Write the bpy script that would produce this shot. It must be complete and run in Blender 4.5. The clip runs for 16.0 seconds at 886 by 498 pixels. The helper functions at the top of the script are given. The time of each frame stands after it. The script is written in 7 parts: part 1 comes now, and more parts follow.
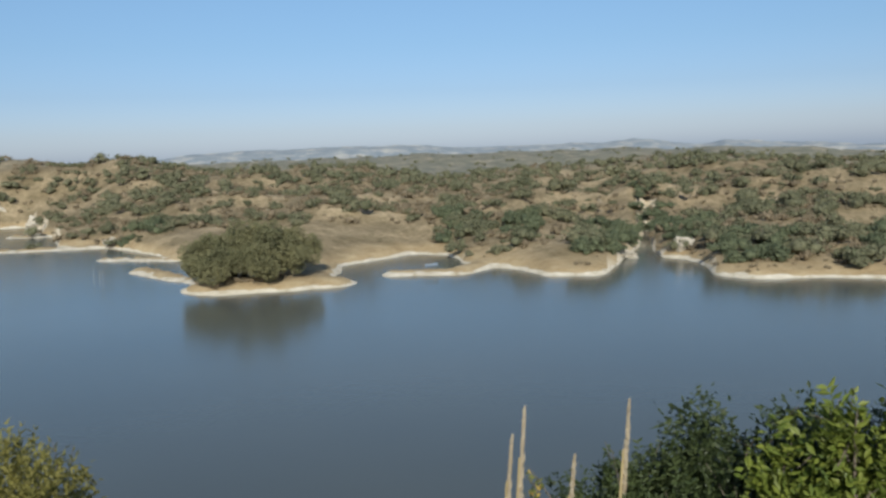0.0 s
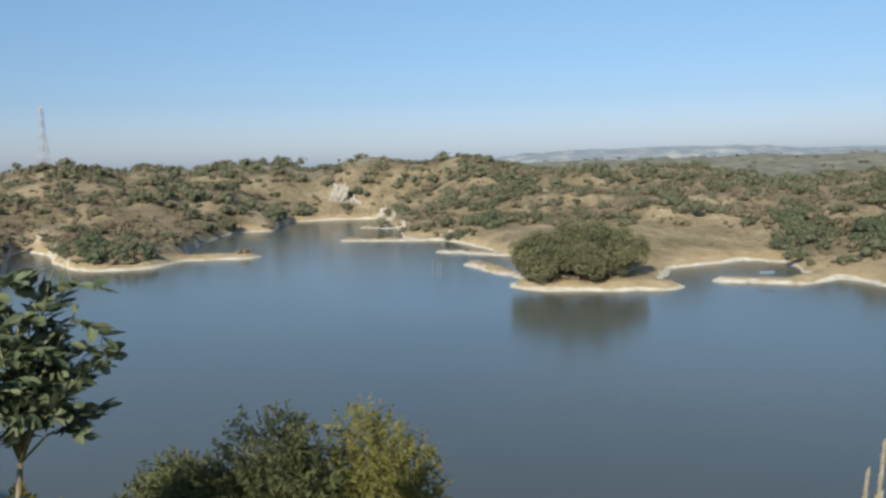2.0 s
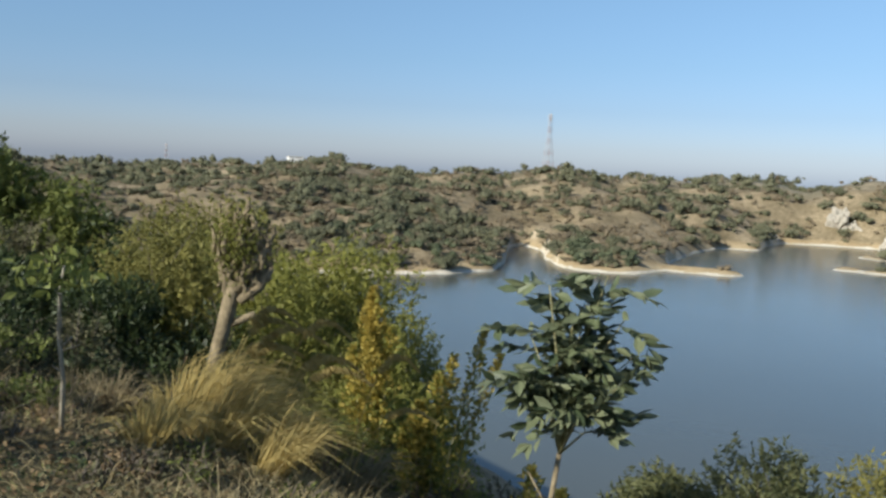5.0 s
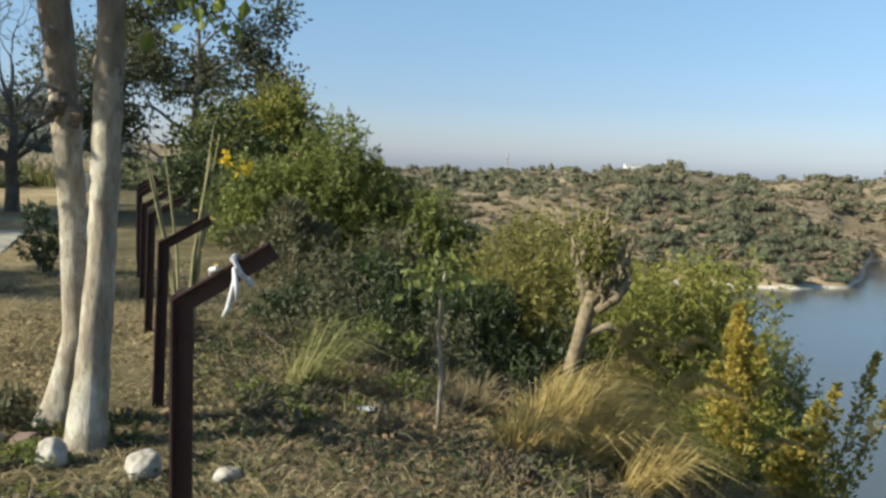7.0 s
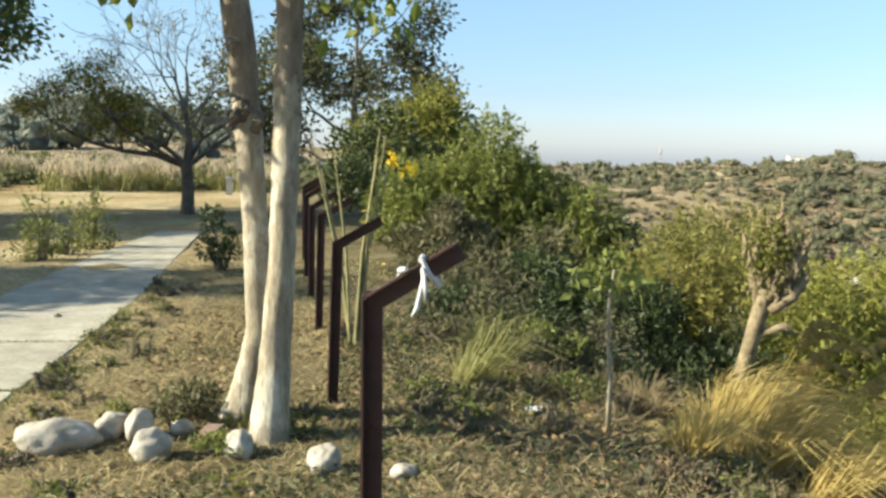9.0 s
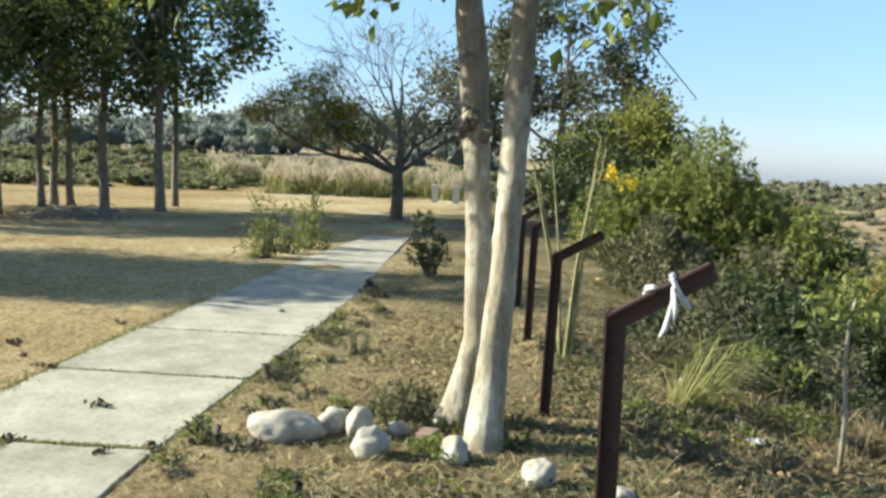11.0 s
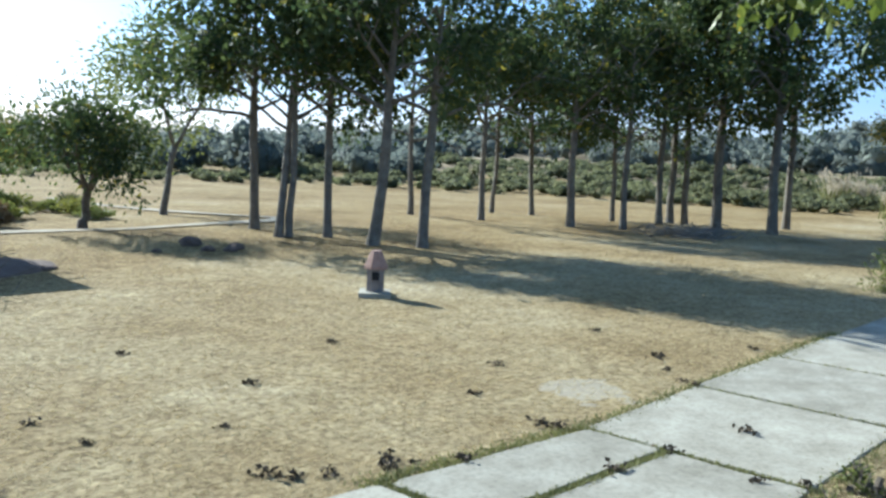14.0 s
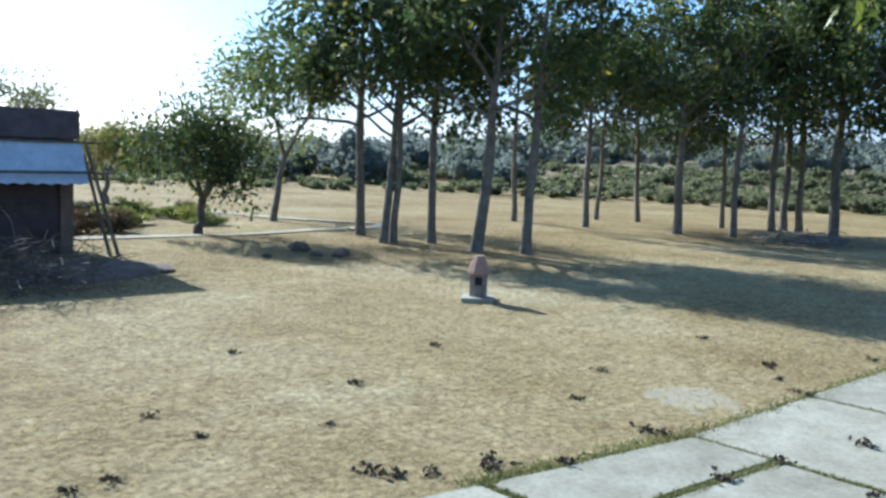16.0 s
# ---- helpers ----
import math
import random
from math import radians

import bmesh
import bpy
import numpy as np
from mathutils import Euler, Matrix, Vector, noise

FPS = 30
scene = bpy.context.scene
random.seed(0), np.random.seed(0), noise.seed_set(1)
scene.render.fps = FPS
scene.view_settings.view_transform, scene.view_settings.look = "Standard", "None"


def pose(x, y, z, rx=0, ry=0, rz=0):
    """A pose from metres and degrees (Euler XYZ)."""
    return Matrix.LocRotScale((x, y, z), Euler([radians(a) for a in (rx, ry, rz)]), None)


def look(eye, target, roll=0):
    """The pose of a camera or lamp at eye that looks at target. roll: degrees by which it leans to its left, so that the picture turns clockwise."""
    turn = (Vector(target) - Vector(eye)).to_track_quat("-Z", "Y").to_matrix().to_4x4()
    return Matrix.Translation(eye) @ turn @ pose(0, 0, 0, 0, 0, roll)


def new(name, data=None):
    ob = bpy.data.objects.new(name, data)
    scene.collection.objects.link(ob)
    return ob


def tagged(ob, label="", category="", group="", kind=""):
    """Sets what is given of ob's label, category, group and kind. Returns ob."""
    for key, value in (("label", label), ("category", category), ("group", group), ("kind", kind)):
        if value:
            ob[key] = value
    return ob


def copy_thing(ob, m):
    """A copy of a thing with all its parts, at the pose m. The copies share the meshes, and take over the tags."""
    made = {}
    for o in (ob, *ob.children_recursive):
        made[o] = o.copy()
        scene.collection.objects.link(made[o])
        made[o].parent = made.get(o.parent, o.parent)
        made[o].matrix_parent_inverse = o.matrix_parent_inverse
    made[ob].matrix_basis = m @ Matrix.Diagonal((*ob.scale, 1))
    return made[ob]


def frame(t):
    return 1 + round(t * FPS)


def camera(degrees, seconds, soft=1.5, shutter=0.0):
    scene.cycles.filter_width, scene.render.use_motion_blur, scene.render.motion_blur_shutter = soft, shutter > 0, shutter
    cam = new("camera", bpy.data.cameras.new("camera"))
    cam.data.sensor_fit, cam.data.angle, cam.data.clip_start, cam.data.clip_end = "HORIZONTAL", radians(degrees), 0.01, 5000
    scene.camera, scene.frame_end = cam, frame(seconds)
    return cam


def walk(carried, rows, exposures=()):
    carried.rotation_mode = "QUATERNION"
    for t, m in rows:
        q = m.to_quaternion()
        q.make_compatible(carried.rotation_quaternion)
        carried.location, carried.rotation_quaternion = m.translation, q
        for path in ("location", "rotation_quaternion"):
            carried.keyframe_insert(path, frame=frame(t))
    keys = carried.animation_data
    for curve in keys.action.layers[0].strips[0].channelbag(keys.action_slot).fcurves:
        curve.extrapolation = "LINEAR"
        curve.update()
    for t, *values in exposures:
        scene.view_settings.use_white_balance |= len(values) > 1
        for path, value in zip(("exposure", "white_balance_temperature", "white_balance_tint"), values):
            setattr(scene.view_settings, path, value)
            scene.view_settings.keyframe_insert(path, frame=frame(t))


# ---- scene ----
cam = camera(52.7, 16.0, soft=2.8)
# seconds, eye, target, roll
PATH = [
    (0, (0.255, 0.51, 1.343), (0.286, 2.499, 1.133), -1.9),
    (0.5, (0.176, 0.348, 1.39), (0.044, 2.331, 1.164), -2.4),
    (1, (0.14, 0.408, 1.388), (-0.166, 2.373, 1.172), -2.5),
    (1.5, (0.139, 0.399, 1.398), (-0.368, 2.323, 1.2), -1.8),
    (2, (0.139, 0.359, 1.419), (-0.538, 2.232, 1.228), -1.4),
    (2.5, (0.063, 0.391, 1.416), (-0.82, 2.176, 1.229), -1.2),
    (3, (0.029, 0.343, 1.431), (-1.029, 2.03, 1.25), -0.5),
    (3.5, (-0.036, 0.324, 1.434), (-1.228, 1.921, 1.259), 0.9),
    (4, (-0.082, 0.299, 1.438), (-1.403, 1.791, 1.269), 2.5),
    (4.2, (-0.094, 0.283, 1.445), (-1.459, 1.735, 1.277), 2.6),
    (6.3, (-0.372, 0.208, 1.438), (-2.146, 1.112, 1.253), 2.6),
    (6.5, (-0.388, 0.185, 1.433), (-2.198, 1.016, 1.251), 2.6),
    (7, (-0.435, 0.13, 1.436), (-2.321, 0.77, 1.246), 2.3),
    (7.5, (-0.461, 0.075, 1.446), (-2.403, 0.511, 1.248), 1.4),
    (8, (-0.467, 0.051, 1.45), (-2.422, 0.423, 1.254), 0.9),
    (8.2, (-0.453, 0.048, 1.449), (-2.41, 0.413, 1.25), 1.0),
    (10.3, (-0.575, -0.017, 1.416), (-2.562, 0.084, 1.22), 1.5),
    (10.5, (-0.557, -0.038, 1.425), (-2.547, 0.01, 1.23), 1.9),
    (11, (-0.552, -0.089, 1.43), (-2.539, -0.21, 1.238), 2.5),
    (11.5, (-0.525, -0.138, 1.442), (-2.485, -0.484, 1.249), 2.0),
    (12, (-0.514, -0.173, 1.445), (-2.436, -0.691, 1.256), 1.5),
    (12.5, (-0.486, -0.211, 1.466), (-2.355, -0.896, 1.272), 2.0),
    (13, (-0.472, -0.281, 1.465), (-2.24, -1.193, 1.26), 2.1),
    (13.5, (-0.423, -0.348, 1.478), (-2.074, -1.459, 1.276), 2.3),
    (14, (-0.39, -0.404, 1.481), (-1.905, -1.692, 1.27), 2.8),
    (14.5, (-0.363, -0.432, 1.48), (-1.772, -1.835, 1.261), 3.7),
    (15, (-0.36, -0.434, 1.476), (-1.727, -1.88, 1.273), 4.1),
    (15.5, (-0.36, -0.412, 1.473), (-1.718, -1.867, 1.272), 3.6),
    (16, (-0.375, -0.383, 1.457), (-1.731, -1.839, 1.253), 2.4),
]
EXPOSURES = [(0.0, 0.2, 6050.0, 8.0), (1.0, 0.25, 6050.0, 8.0), (3.0, 0.4, 6050.0, 8.0), (4.2, 0.46, 6050.0, 8.0), (6.5, 0.76, 6250.0, 7.0), (7.0, 0.85, 6350.0, 7.0), (8.2, 1.28, 6850.0, 5.0), (10.5, 1.46, 6600.0, 3.0), (11.0, 1.42, 6350.0, 3.0), (12.5, 1.28, 5850.0, 4.0), (13.5, 1.23, 5450.0, 4.0), (16.0, 1.15, 5150.0, 4.0)]
walk(cam, [(t, look(eye, target, roll)) for t, eye, target, roll in PATH], EXPOSURES)

# ---- light: a low winter sun behind the lawn, clear hazy sky ----
SUN_AZ, SUN_EL = 180.0, 28.0            # degrees; azimuth counted to the left from +y
sun_way = Vector((-math.sin(radians(SUN_AZ)) * math.cos(radians(SUN_EL)),
                  math.cos(radians(SUN_AZ)) * math.cos(radians(SUN_EL)), math.sin(radians(SUN_EL))))
sun = new("sun", bpy.data.lights.new("sun", "SUN"))
sun.data.energy, sun.data.angle, sun.data.color = 5.0, radians(0.6), (1.0, 0.93, 0.80)
sun.matrix_world = look(sun_way * 100, (0, 0, 0))
world = bpy.data.worlds.new("sky")
scene.world = world
world.use_nodes = True
wn, wl = world.node_tree.nodes, world.node_tree.links
sky = wn.new("ShaderNodeTexSky")
sky.sky_type, sky.sun_disc = "NISHITA", False
sky.sun_elevation = radians(SUN_EL)
sky.sun_rotation = math.atan2(sun_way.x, sun_way.y)
sky.altitude, sky.air_density, sky.dust_density, sky.ozone_density = 400, 1.0, 1.2, 1.6
wn["Background"].inputs["Strength"].default_value = 0.09
# grey-blue winter haze low in the sky, the same all round
wtc = wn.new("ShaderNodeTexCoord")
wsep = wn.new("ShaderNodeSeparateXYZ")
wl.new(wtc.outputs["Generated"], wsep.inputs[0])
wr = wn.new("ShaderNodeValToRGB")
for spot, tint in ((0.0, (0.87, 0.96, 1.38)), (0.03, (0.78, 0.83, 1.12)), (0.07, (0.69, 0.76, 0.98)), (0.12, (0.72, 0.81, 0.95)), (0.22, (0.86, 0.95, 1.0))):
    e_ = wr.color_ramp.elements[0] if spot == 0 else wr.color_ramp.elements.new(spot)
    e_.color = (*tint, 1)
wr.color_ramp.elements[-1].color = (0.88, 0.97, 1.02, 1)
wl.new(wsep.outputs["Z"], wr.inputs["Fac"])
wm = wn.new("ShaderNodeMix")
wm.data_type, wm.blend_type = "RGBA", "MULTIPLY"
wm.inputs["Factor"].default_value = 1.0
wl.new(sky.outputs["Color"], wm.inputs["A"])
wl.new(wr.outputs["Color"], wm.inputs["B"])
wl.new(wm.outputs["Result"], wn["Background"].inputs["Color"])


# ---- materials ----
def material(name):
    m = bpy.data.materials.new(name)
    m.use_nodes = True
    return m, m.node_tree.nodes, m.node_tree.links, m.node_tree.nodes["Principled BSDF"]


def noise_node(nodes, links, coord, scale, detail=4.0, rough=0.6):
    n = nodes.new("ShaderNodeTexNoise")
    n.inputs["Scale"].default_value, n.inputs["Detail"].default_value, n.inputs["Roughness"].default_value = scale, detail, rough
    links.new(coord, n.inputs["Vector"])
    return n.outputs["Fac"]


def ramp_node(nodes, links, fac, stops):
    r = nodes.new("ShaderNodeValToRGB")
    el = r.color_ramp.elements
    while len(el) < len(stops):
        el.new(0.5)
    for e, (p, c) in zip(el, stops):
        e.position, e.color = p, (*c, 1)
    links.new(fac, r.inputs["Fac"])
    return r.outputs["Color"]


def mix_node(nodes, links, fac, a, b, mode="MIX"):
    m = nodes.new("ShaderNodeMix")
    m.data_type, m.blend_type = "RGBA", mode
    for socket, v in ((m.inputs["Factor"], fac), (m.inputs["A"], a), (m.inputs["B"], b)):
        if isinstance(v, bpy.types.NodeSocket):
            links.new(v, socket)
        elif isinstance(v, tuple):
            socket.default_value = (*v, 1)
        else:
            socket.default_value = v
    return m.outputs["Result"]


def math_node(nodes, links, op, a, b=0.0, clamp=False):
    m = nodes.new("ShaderNodeMath")
    m.operation, m.use_clamp = op, clamp
    for socket, v in zip(m.inputs, (a, b)):
        if isinstance(v, bpy.types.NodeSocket):
            links.new(v, socket)
        else:
            socket.default_value = v
    return m.outputs["Value"]


def bump_node(nodes, links, height, bsdf, strength, distance):
    b = nodes.new("ShaderNodeBump")
    b.inputs["Strength"].default_value, b.inputs["Distance"].default_value = strength, distance
    links.new(height, b.inputs["Height"])
    links.new(b.outputs["Normal"], bsdf.inputs["Normal"])


def surface(name, stops, scale, rough=0.9, fine=0.0, fine_stops=None, bump=0.0, bump_scale=40.0, distance=0.01,
            metallic=0.0, coords="Object", per_object=0.0):
    """A mottled surface: two scales of colour, fine relief."""
    m, n, l, bsdf = material(name)
    c = n.new("ShaderNodeTexCoord").outputs[coords]
    col = ramp_node(n, l, noise_node(n, l, c, scale, 5, 0.65), stops)
    if fine_stops:
        col = mix_node(n, l, 0.5, col, ramp_node(n, l, noise_node(n, l, c, fine, 3, 0.6), fine_stops), "MULTIPLY")
    if per_object:
        oi = n.new("ShaderNodeObjectInfo").outputs["Random"]
        v = math_node(n, l, "MULTIPLY_ADD", oi, per_object)
        v.node.inputs[2].default_value = 1.0 - per_object / 2
        h = n.new("ShaderNodeHueSaturation")
        l.new(v, h.inputs["Value"])
        l.new(col, h.inputs["Color"])
        col = h.outputs["Color"]
    l.new(col, bsdf.inputs["Base Color"])
    bsdf.inputs["Roughness"].default_value, bsdf.inputs["Metallic"].default_value = rough, metallic
    if bump:
        bump_node(n, l, noise_node(n, l, c, bump_scale, 4, 0.6), bsdf, bump, distance)
    return m


def foliage(name, dark, light, tip, scale=0.6, rough=0.55, through_light=0.35, stray=None, grain=0.0):
    """Leaves: colour varies by clump, by leaf, and light shines through."""
    m, n, l, bsdf = material(name)
    pos = n.new("ShaderNodeNewGeometry")
    isle = pos.outputs["Random Per Island"]
    clump = math_node(n, l, "MULTIPLY_ADD", noise_node(n, l, pos.outputs["Position"], scale, 2, 0.5), 2.6, True)
    clump.node.inputs[2].default_value = -0.8
    col = mix_node(n, l, clump, dark, light)
    col = mix_node(n, l, math_node(n, l, "MULTIPLY", isle, 0.55), col, tip)
    if stray:
        pick = math_node(n, l, "GREATER_THAN", isle, 1.0 - stray[0])
        col = mix_node(n, l, pick, col, stray[1])
    if grain:
        tuft = noise_node(n, l, pos.outputs["Position"], grain, 4, 0.7)
        col = mix_node(n, l, 0.85, col, ramp_node(n, l, tuft, [(0.34, (0.6, 0.6, 0.6)), (0.5, (1.0, 1.0, 0.98)), (0.66, (1.2, 1.18, 1.12))]), "MULTIPLY")
        bump_node(n, l, tuft, bsdf, 0.5, 0.4 / grain)
    l.new(col, bsdf.inputs["Base Color"])
    bsdf.inputs["Roughness"].default_value = rough
    bsdf.inputs["Specular IOR Level"].default_value = 0.3
    t = n.new("ShaderNodeBsdfTranslucent")
    l.new(col, t.inputs["Color"])
    mix = n.new("ShaderNodeMixShader")
    mix.inputs[0].default_value = through_light
    l.new(bsdf.outputs[0], mix.inputs[1])
    l.new(t.outputs[0], mix.inputs[2])
    l.new(mix.outputs[0], n["Material Output"].inputs["Surface"])
    return m


LEAF_DARK = foliage("leaf_dark", (0.022, 0.036, 0.014), (0.048, 0.068, 0.023), (0.09, 0.108, 0.038), 0.9, 0.5, 0.3)
LEAF_LAWN = foliage("leaf_lawn", (0.024, 0.042, 0.02), (0.058, 0.09, 0.03), (0.15, 0.175, 0.045), 0.6, 0.6, 0.48, (0.05, (0.26, 0.23, 0.035)))
LEAF_BUSH = foliage("leaf_bush", (0.075, 0.102, 0.026), (0.18, 0.205, 0.048), (0.3, 0.31, 0.085), 1.2, 0.55, 0.38)
# scrub belt leaves, lightened to imitate haze
LEAF_BELT = foliage("leaf_belt", (0.1, 0.115, 0.055), (0.185, 0.192, 0.092), (0.25, 0.245, 0.125), 0.25, 0.75, 0.55, grain=4.0)
# low-hill leaves with blue-grey haze mixed into the green
LEAF_RANGE_HAZE = foliage("leaf_range_haze", (0.12, 0.145, 0.13), (0.19, 0.215, 0.185), (0.25, 0.265, 0.22), 0.15, 0.8, 0.55, grain=1.0)
LEAF_BRIGHT = foliage("leaf_bright", (0.06, 0.095, 0.015), (0.15, 0.19, 0.03), (0.26, 0.28, 0.05), 1.8, 0.5, 0.35)
LEAF_OLIVE = foliage("leaf_olive", (0.105, 0.118, 0.024), (0.23, 0.232, 0.046), (0.355, 0.335, 0.085), 0.9, 0.6, 0.45)
LEAF_TAN = foliage("leaf_tan", (0.118, 0.118, 0.03), (0.24, 0.223, 0.058), (0.35, 0.31, 0.1), 0.9, 0.65, 0.48)
LEAF_SLOPE = foliage("leaf_slope", (0.045, 0.054, 0.028), (0.095, 0.103, 0.05), (0.16, 0.157, 0.08), 0.9, 0.6, 0.4)
LEAF_SCRUB = foliage("leaf_scrub", (0.07, 0.084, 0.03), (0.15, 0.158, 0.06), (0.25, 0.24, 0.105), 0.9, 0.6, 0.4)
LEAF_YELLOW = foliage("leaf_yellow", (0.10, 0.118, 0.03), (0.2, 0.205, 0.05), (0.32, 0.3, 0.08), 3.0, 0.6, 0.45, (0.3, (0.55, 0.4, 0.09)))
LEAF_GOLD = foliage("leaf_gold", (0.26, 0.21, 0.04), (0.44, 0.335, 0.065), (0.58, 0.46, 0.12), 5.0, 0.6, 0.45)
LEAF_DUSK = foliage("leaf_dusk", (0.055, 0.062, 0.03), (0.12, 0.115, 0.055), (0.2, 0.175, 0.09), 1.6, 0.7, 0.3)
LEAF_SAP = foliage("leaf_sapling", (0.034, 0.054, 0.026), (0.10, 0.125, 0.058), (0.27, 0.28, 0.16), 6.0, 0.48, 0.25)
LEAF_DEAD = foliage("leaf_dead", (0.10, 0.06, 0.03), (0.22, 0.15, 0.07), (0.3, 0.22, 0.12), 4.0, 0.8, 0.15)
# far hill leaves, raised in tone to stand in for haze
LEAF_FAR = foliage("leaf_far", (0.095, 0.105, 0.06), (0.16, 0.162, 0.096), (0.225, 0.213, 0.135), 0.1, 0.9, 0.3, grain=1.6)
# cove leaves: gully shade painted in as darker green, slightly paled for haze
LEAF_COVE_SHADE = foliage("leaf_cove_shade", (0.062, 0.082, 0.05), (0.112, 0.132, 0.074), (0.17, 0.182, 0.1), 0.12, 0.85, 0.25, grain=1.1)
LEAF_THORN = foliage("leaf_thorn", (0.16, 0.13, 0.085), (0.25, 0.2, 0.13), (0.33, 0.27, 0.185), 0.1, 0.9, 0.35, grain=1.6)
STRAW_BROWN = foliage("straw_brown", (0.13, 0.10, 0.05), (0.26, 0.205, 0.11), (0.38, 0.315, 0.19), 2.5, 0.75, 0.3)
# island leaves, lightened and dulled as haze would do
LEAF_ISLE = foliage("leaf_isle", (0.1, 0.108, 0.055), (0.182, 0.173, 0.086), (0.26, 0.24, 0.13), 0.16, 0.8, 0.3, grain=1.6)
PETAL = foliage("petal", (0.7, 0.45, 0.01), (0.85, 0.6, 0.02), (0.9, 0.75, 0.1), 9.0, 0.5, 0.3)
STRAW = foliage("straw", (0.30, 0.22, 0.09), (0.52, 0.41, 0.2), (0.62, 0.53, 0.32), 2.0, 0.7, 0.35)
STRAW_GREEN = foliage("straw_green", (0.09, 0.11, 0.03), (0.22, 0.22, 0.07), (0.36, 0.32, 0.14), 2.0, 0.7, 0.3)
STRAW_GOLD = foliage("straw_gold", (0.27, 0.195, 0.058), (0.46, 0.352, 0.12), (0.58, 0.47, 0.2), 2.2, 0.7, 0.38)
PLUME = foliage("plume", (0.36, 0.29, 0.19), (0.52, 0.44, 0.31), (0.62, 0.55, 0.42), 3.0, 0.9, 0.45)
BARK_PALE, bn, bl, bb = material("bark_pale")
bc = bn.new("ShaderNodeTexCoord").outputs["Object"]
bmap = bn.new("ShaderNodeMapping")
bmap.inputs["Scale"].default_value = (1, 1, 0.3)
bl.new(bc, bmap.inputs["Vector"])
bstretch = bmap.outputs["Vector"]
bcol = ramp_node(bn, bl, noise_node(bn, bl, bstretch, 7.0, 6, 0.7), [(0.3, (0.17, 0.14, 0.10)), (0.45, (0.31, 0.265, 0.185)), (0.6, (0.47, 0.435, 0.345)), (0.8, (0.57, 0.535, 0.44))])
bcol = mix_node(bn, bl, math_node(bn, bl, "MULTIPLY", math_node(bn, bl, "GREATER_THAN", noise_node(bn, bl, bc, 5.2, 6, 0.7), 0.55), 0.55), bcol, (0.24, 0.2, 0.15))
bcol = mix_node(bn, bl, 0.75, bcol, ramp_node(bn, bl, noise_node(bn, bl, bstretch, 40.0, 4, 0.7), [(0.3, (0.5, 0.46, 0.4)), (0.55, (1, 1, 1))]), "MULTIPLY")
bsep = bn.new("ShaderNodeSeparateXYZ")
bl.new(bc, bsep.inputs[0])
rind = math_node(bn, bl, "GREATER_THAN", math_node(bn, bl, "ADD", bsep.outputs["Z"], math_node(bn, bl, "MULTIPLY", noise_node(bn, bl, bc, 3.5, 5, 0.7), 0.9)), 2.14)
brown = ramp_node(bn, bl, noise_node(bn, bl, bstretch, 14.0, 6, 0.7), [(0.3, (0.09, 0.07, 0.05)), (0.55, (0.19, 0.155, 0.11)), (0.75, (0.3, 0.26, 0.2))])
bcol = mix_node(bn, bl, math_node(bn, bl, "MULTIPLY", rind, 0.95), bcol, brown)
bl.new(bcol, bb.inputs["Base Color"])
bb.inputs["Roughness"].default_value = 0.9
bump_node(bn, bl, noise_node(bn, bl, bstretch, 24.0, 6, 0.7), bb, 1.0, 0.02)
STEM_GREEN = surface("stem_green", [(0.3, (0.14, 0.13, 0.05)), (0.7, (0.3, 0.27, 0.13))], 9.0, 0.8)
BARK = surface("bark", [(0.3, (0.07, 0.055, 0.04)), (0.7, (0.19, 0.155, 0.115))], 5.0, 0.95, 30.0, [(0.3, (0.6, 0.6, 0.6)), (0.7, (1, 1, 1))], 0.8, 30.0, 0.02)
BARK_TAN = surface("bark_tan", [(0.3, (0.12, 0.093, 0.052)), (0.7, (0.31, 0.245, 0.145))], 9.0, 0.95, 30.0, [(0.3, (0.6, 0.6, 0.6)), (0.7, (1, 1, 1))], 0.8, 30.0, 0.02)
BARK_GREY = surface("bark_grey", [(0.3, (0.16, 0.14, 0.115)), (0.7, (0.34, 0.31, 0.26))], 6.0, 0.95, 30.0, [(0.3, (0.6, 0.6, 0.6)), (0.7, (1, 1, 1))], 0.8, 30.0, 0.02)
BARK_DIM = surface("bark_dim", [(0.3, (0.115, 0.1, 0.08)), (0.7, (0.26, 0.228, 0.18))], 6.0, 0.95, 30.0, [(0.3, (0.6, 0.6, 0.6)), (0.7, (1, 1, 1))], 0.8, 30.0, 0.02)
RUST = surface("rust_paint", [(0.3, (0.032, 0.012, 0.009)), (0.6, (0.055, 0.018, 0.013)), (0.8, (0.11, 0.05, 0.03))], 14.0, 0.6, 90.0,
               [(0.3, (0.7, 0.7, 0.7)), (0.7, (1, 1, 1))], 0.3, 120.0, 0.003)
STONE = surface("white_stone", [(0.25, (0.20, 0.17, 0.125)), (0.5, (0.36, 0.325, 0.265)), (0.75, (0.47, 0.44, 0.38))], 7.0, 0.9, 45.0,
                [(0.3, (0.75, 0.74, 0.7)), (0.6, (1, 1, 1))], 0.4, 60.0, 0.008, per_object=0.25)
SLAB = surface("slab_concrete", [(0.3, (0.22, 0.2, 0.145)), (0.5, (0.315, 0.29, 0.222)), (0.62, (0.365, 0.34, 0.265)), (0.78, (0.43, 0.405, 0.32))], 2.6, 0.92, 38.0,
               [(0.3, (0.5, 0.48, 0.44)), (0.5, (0.95, 0.94, 0.92)), (0.7, (1.15, 1.15, 1.12))], 0.5, 90.0, 0.006, per_object=0.18)
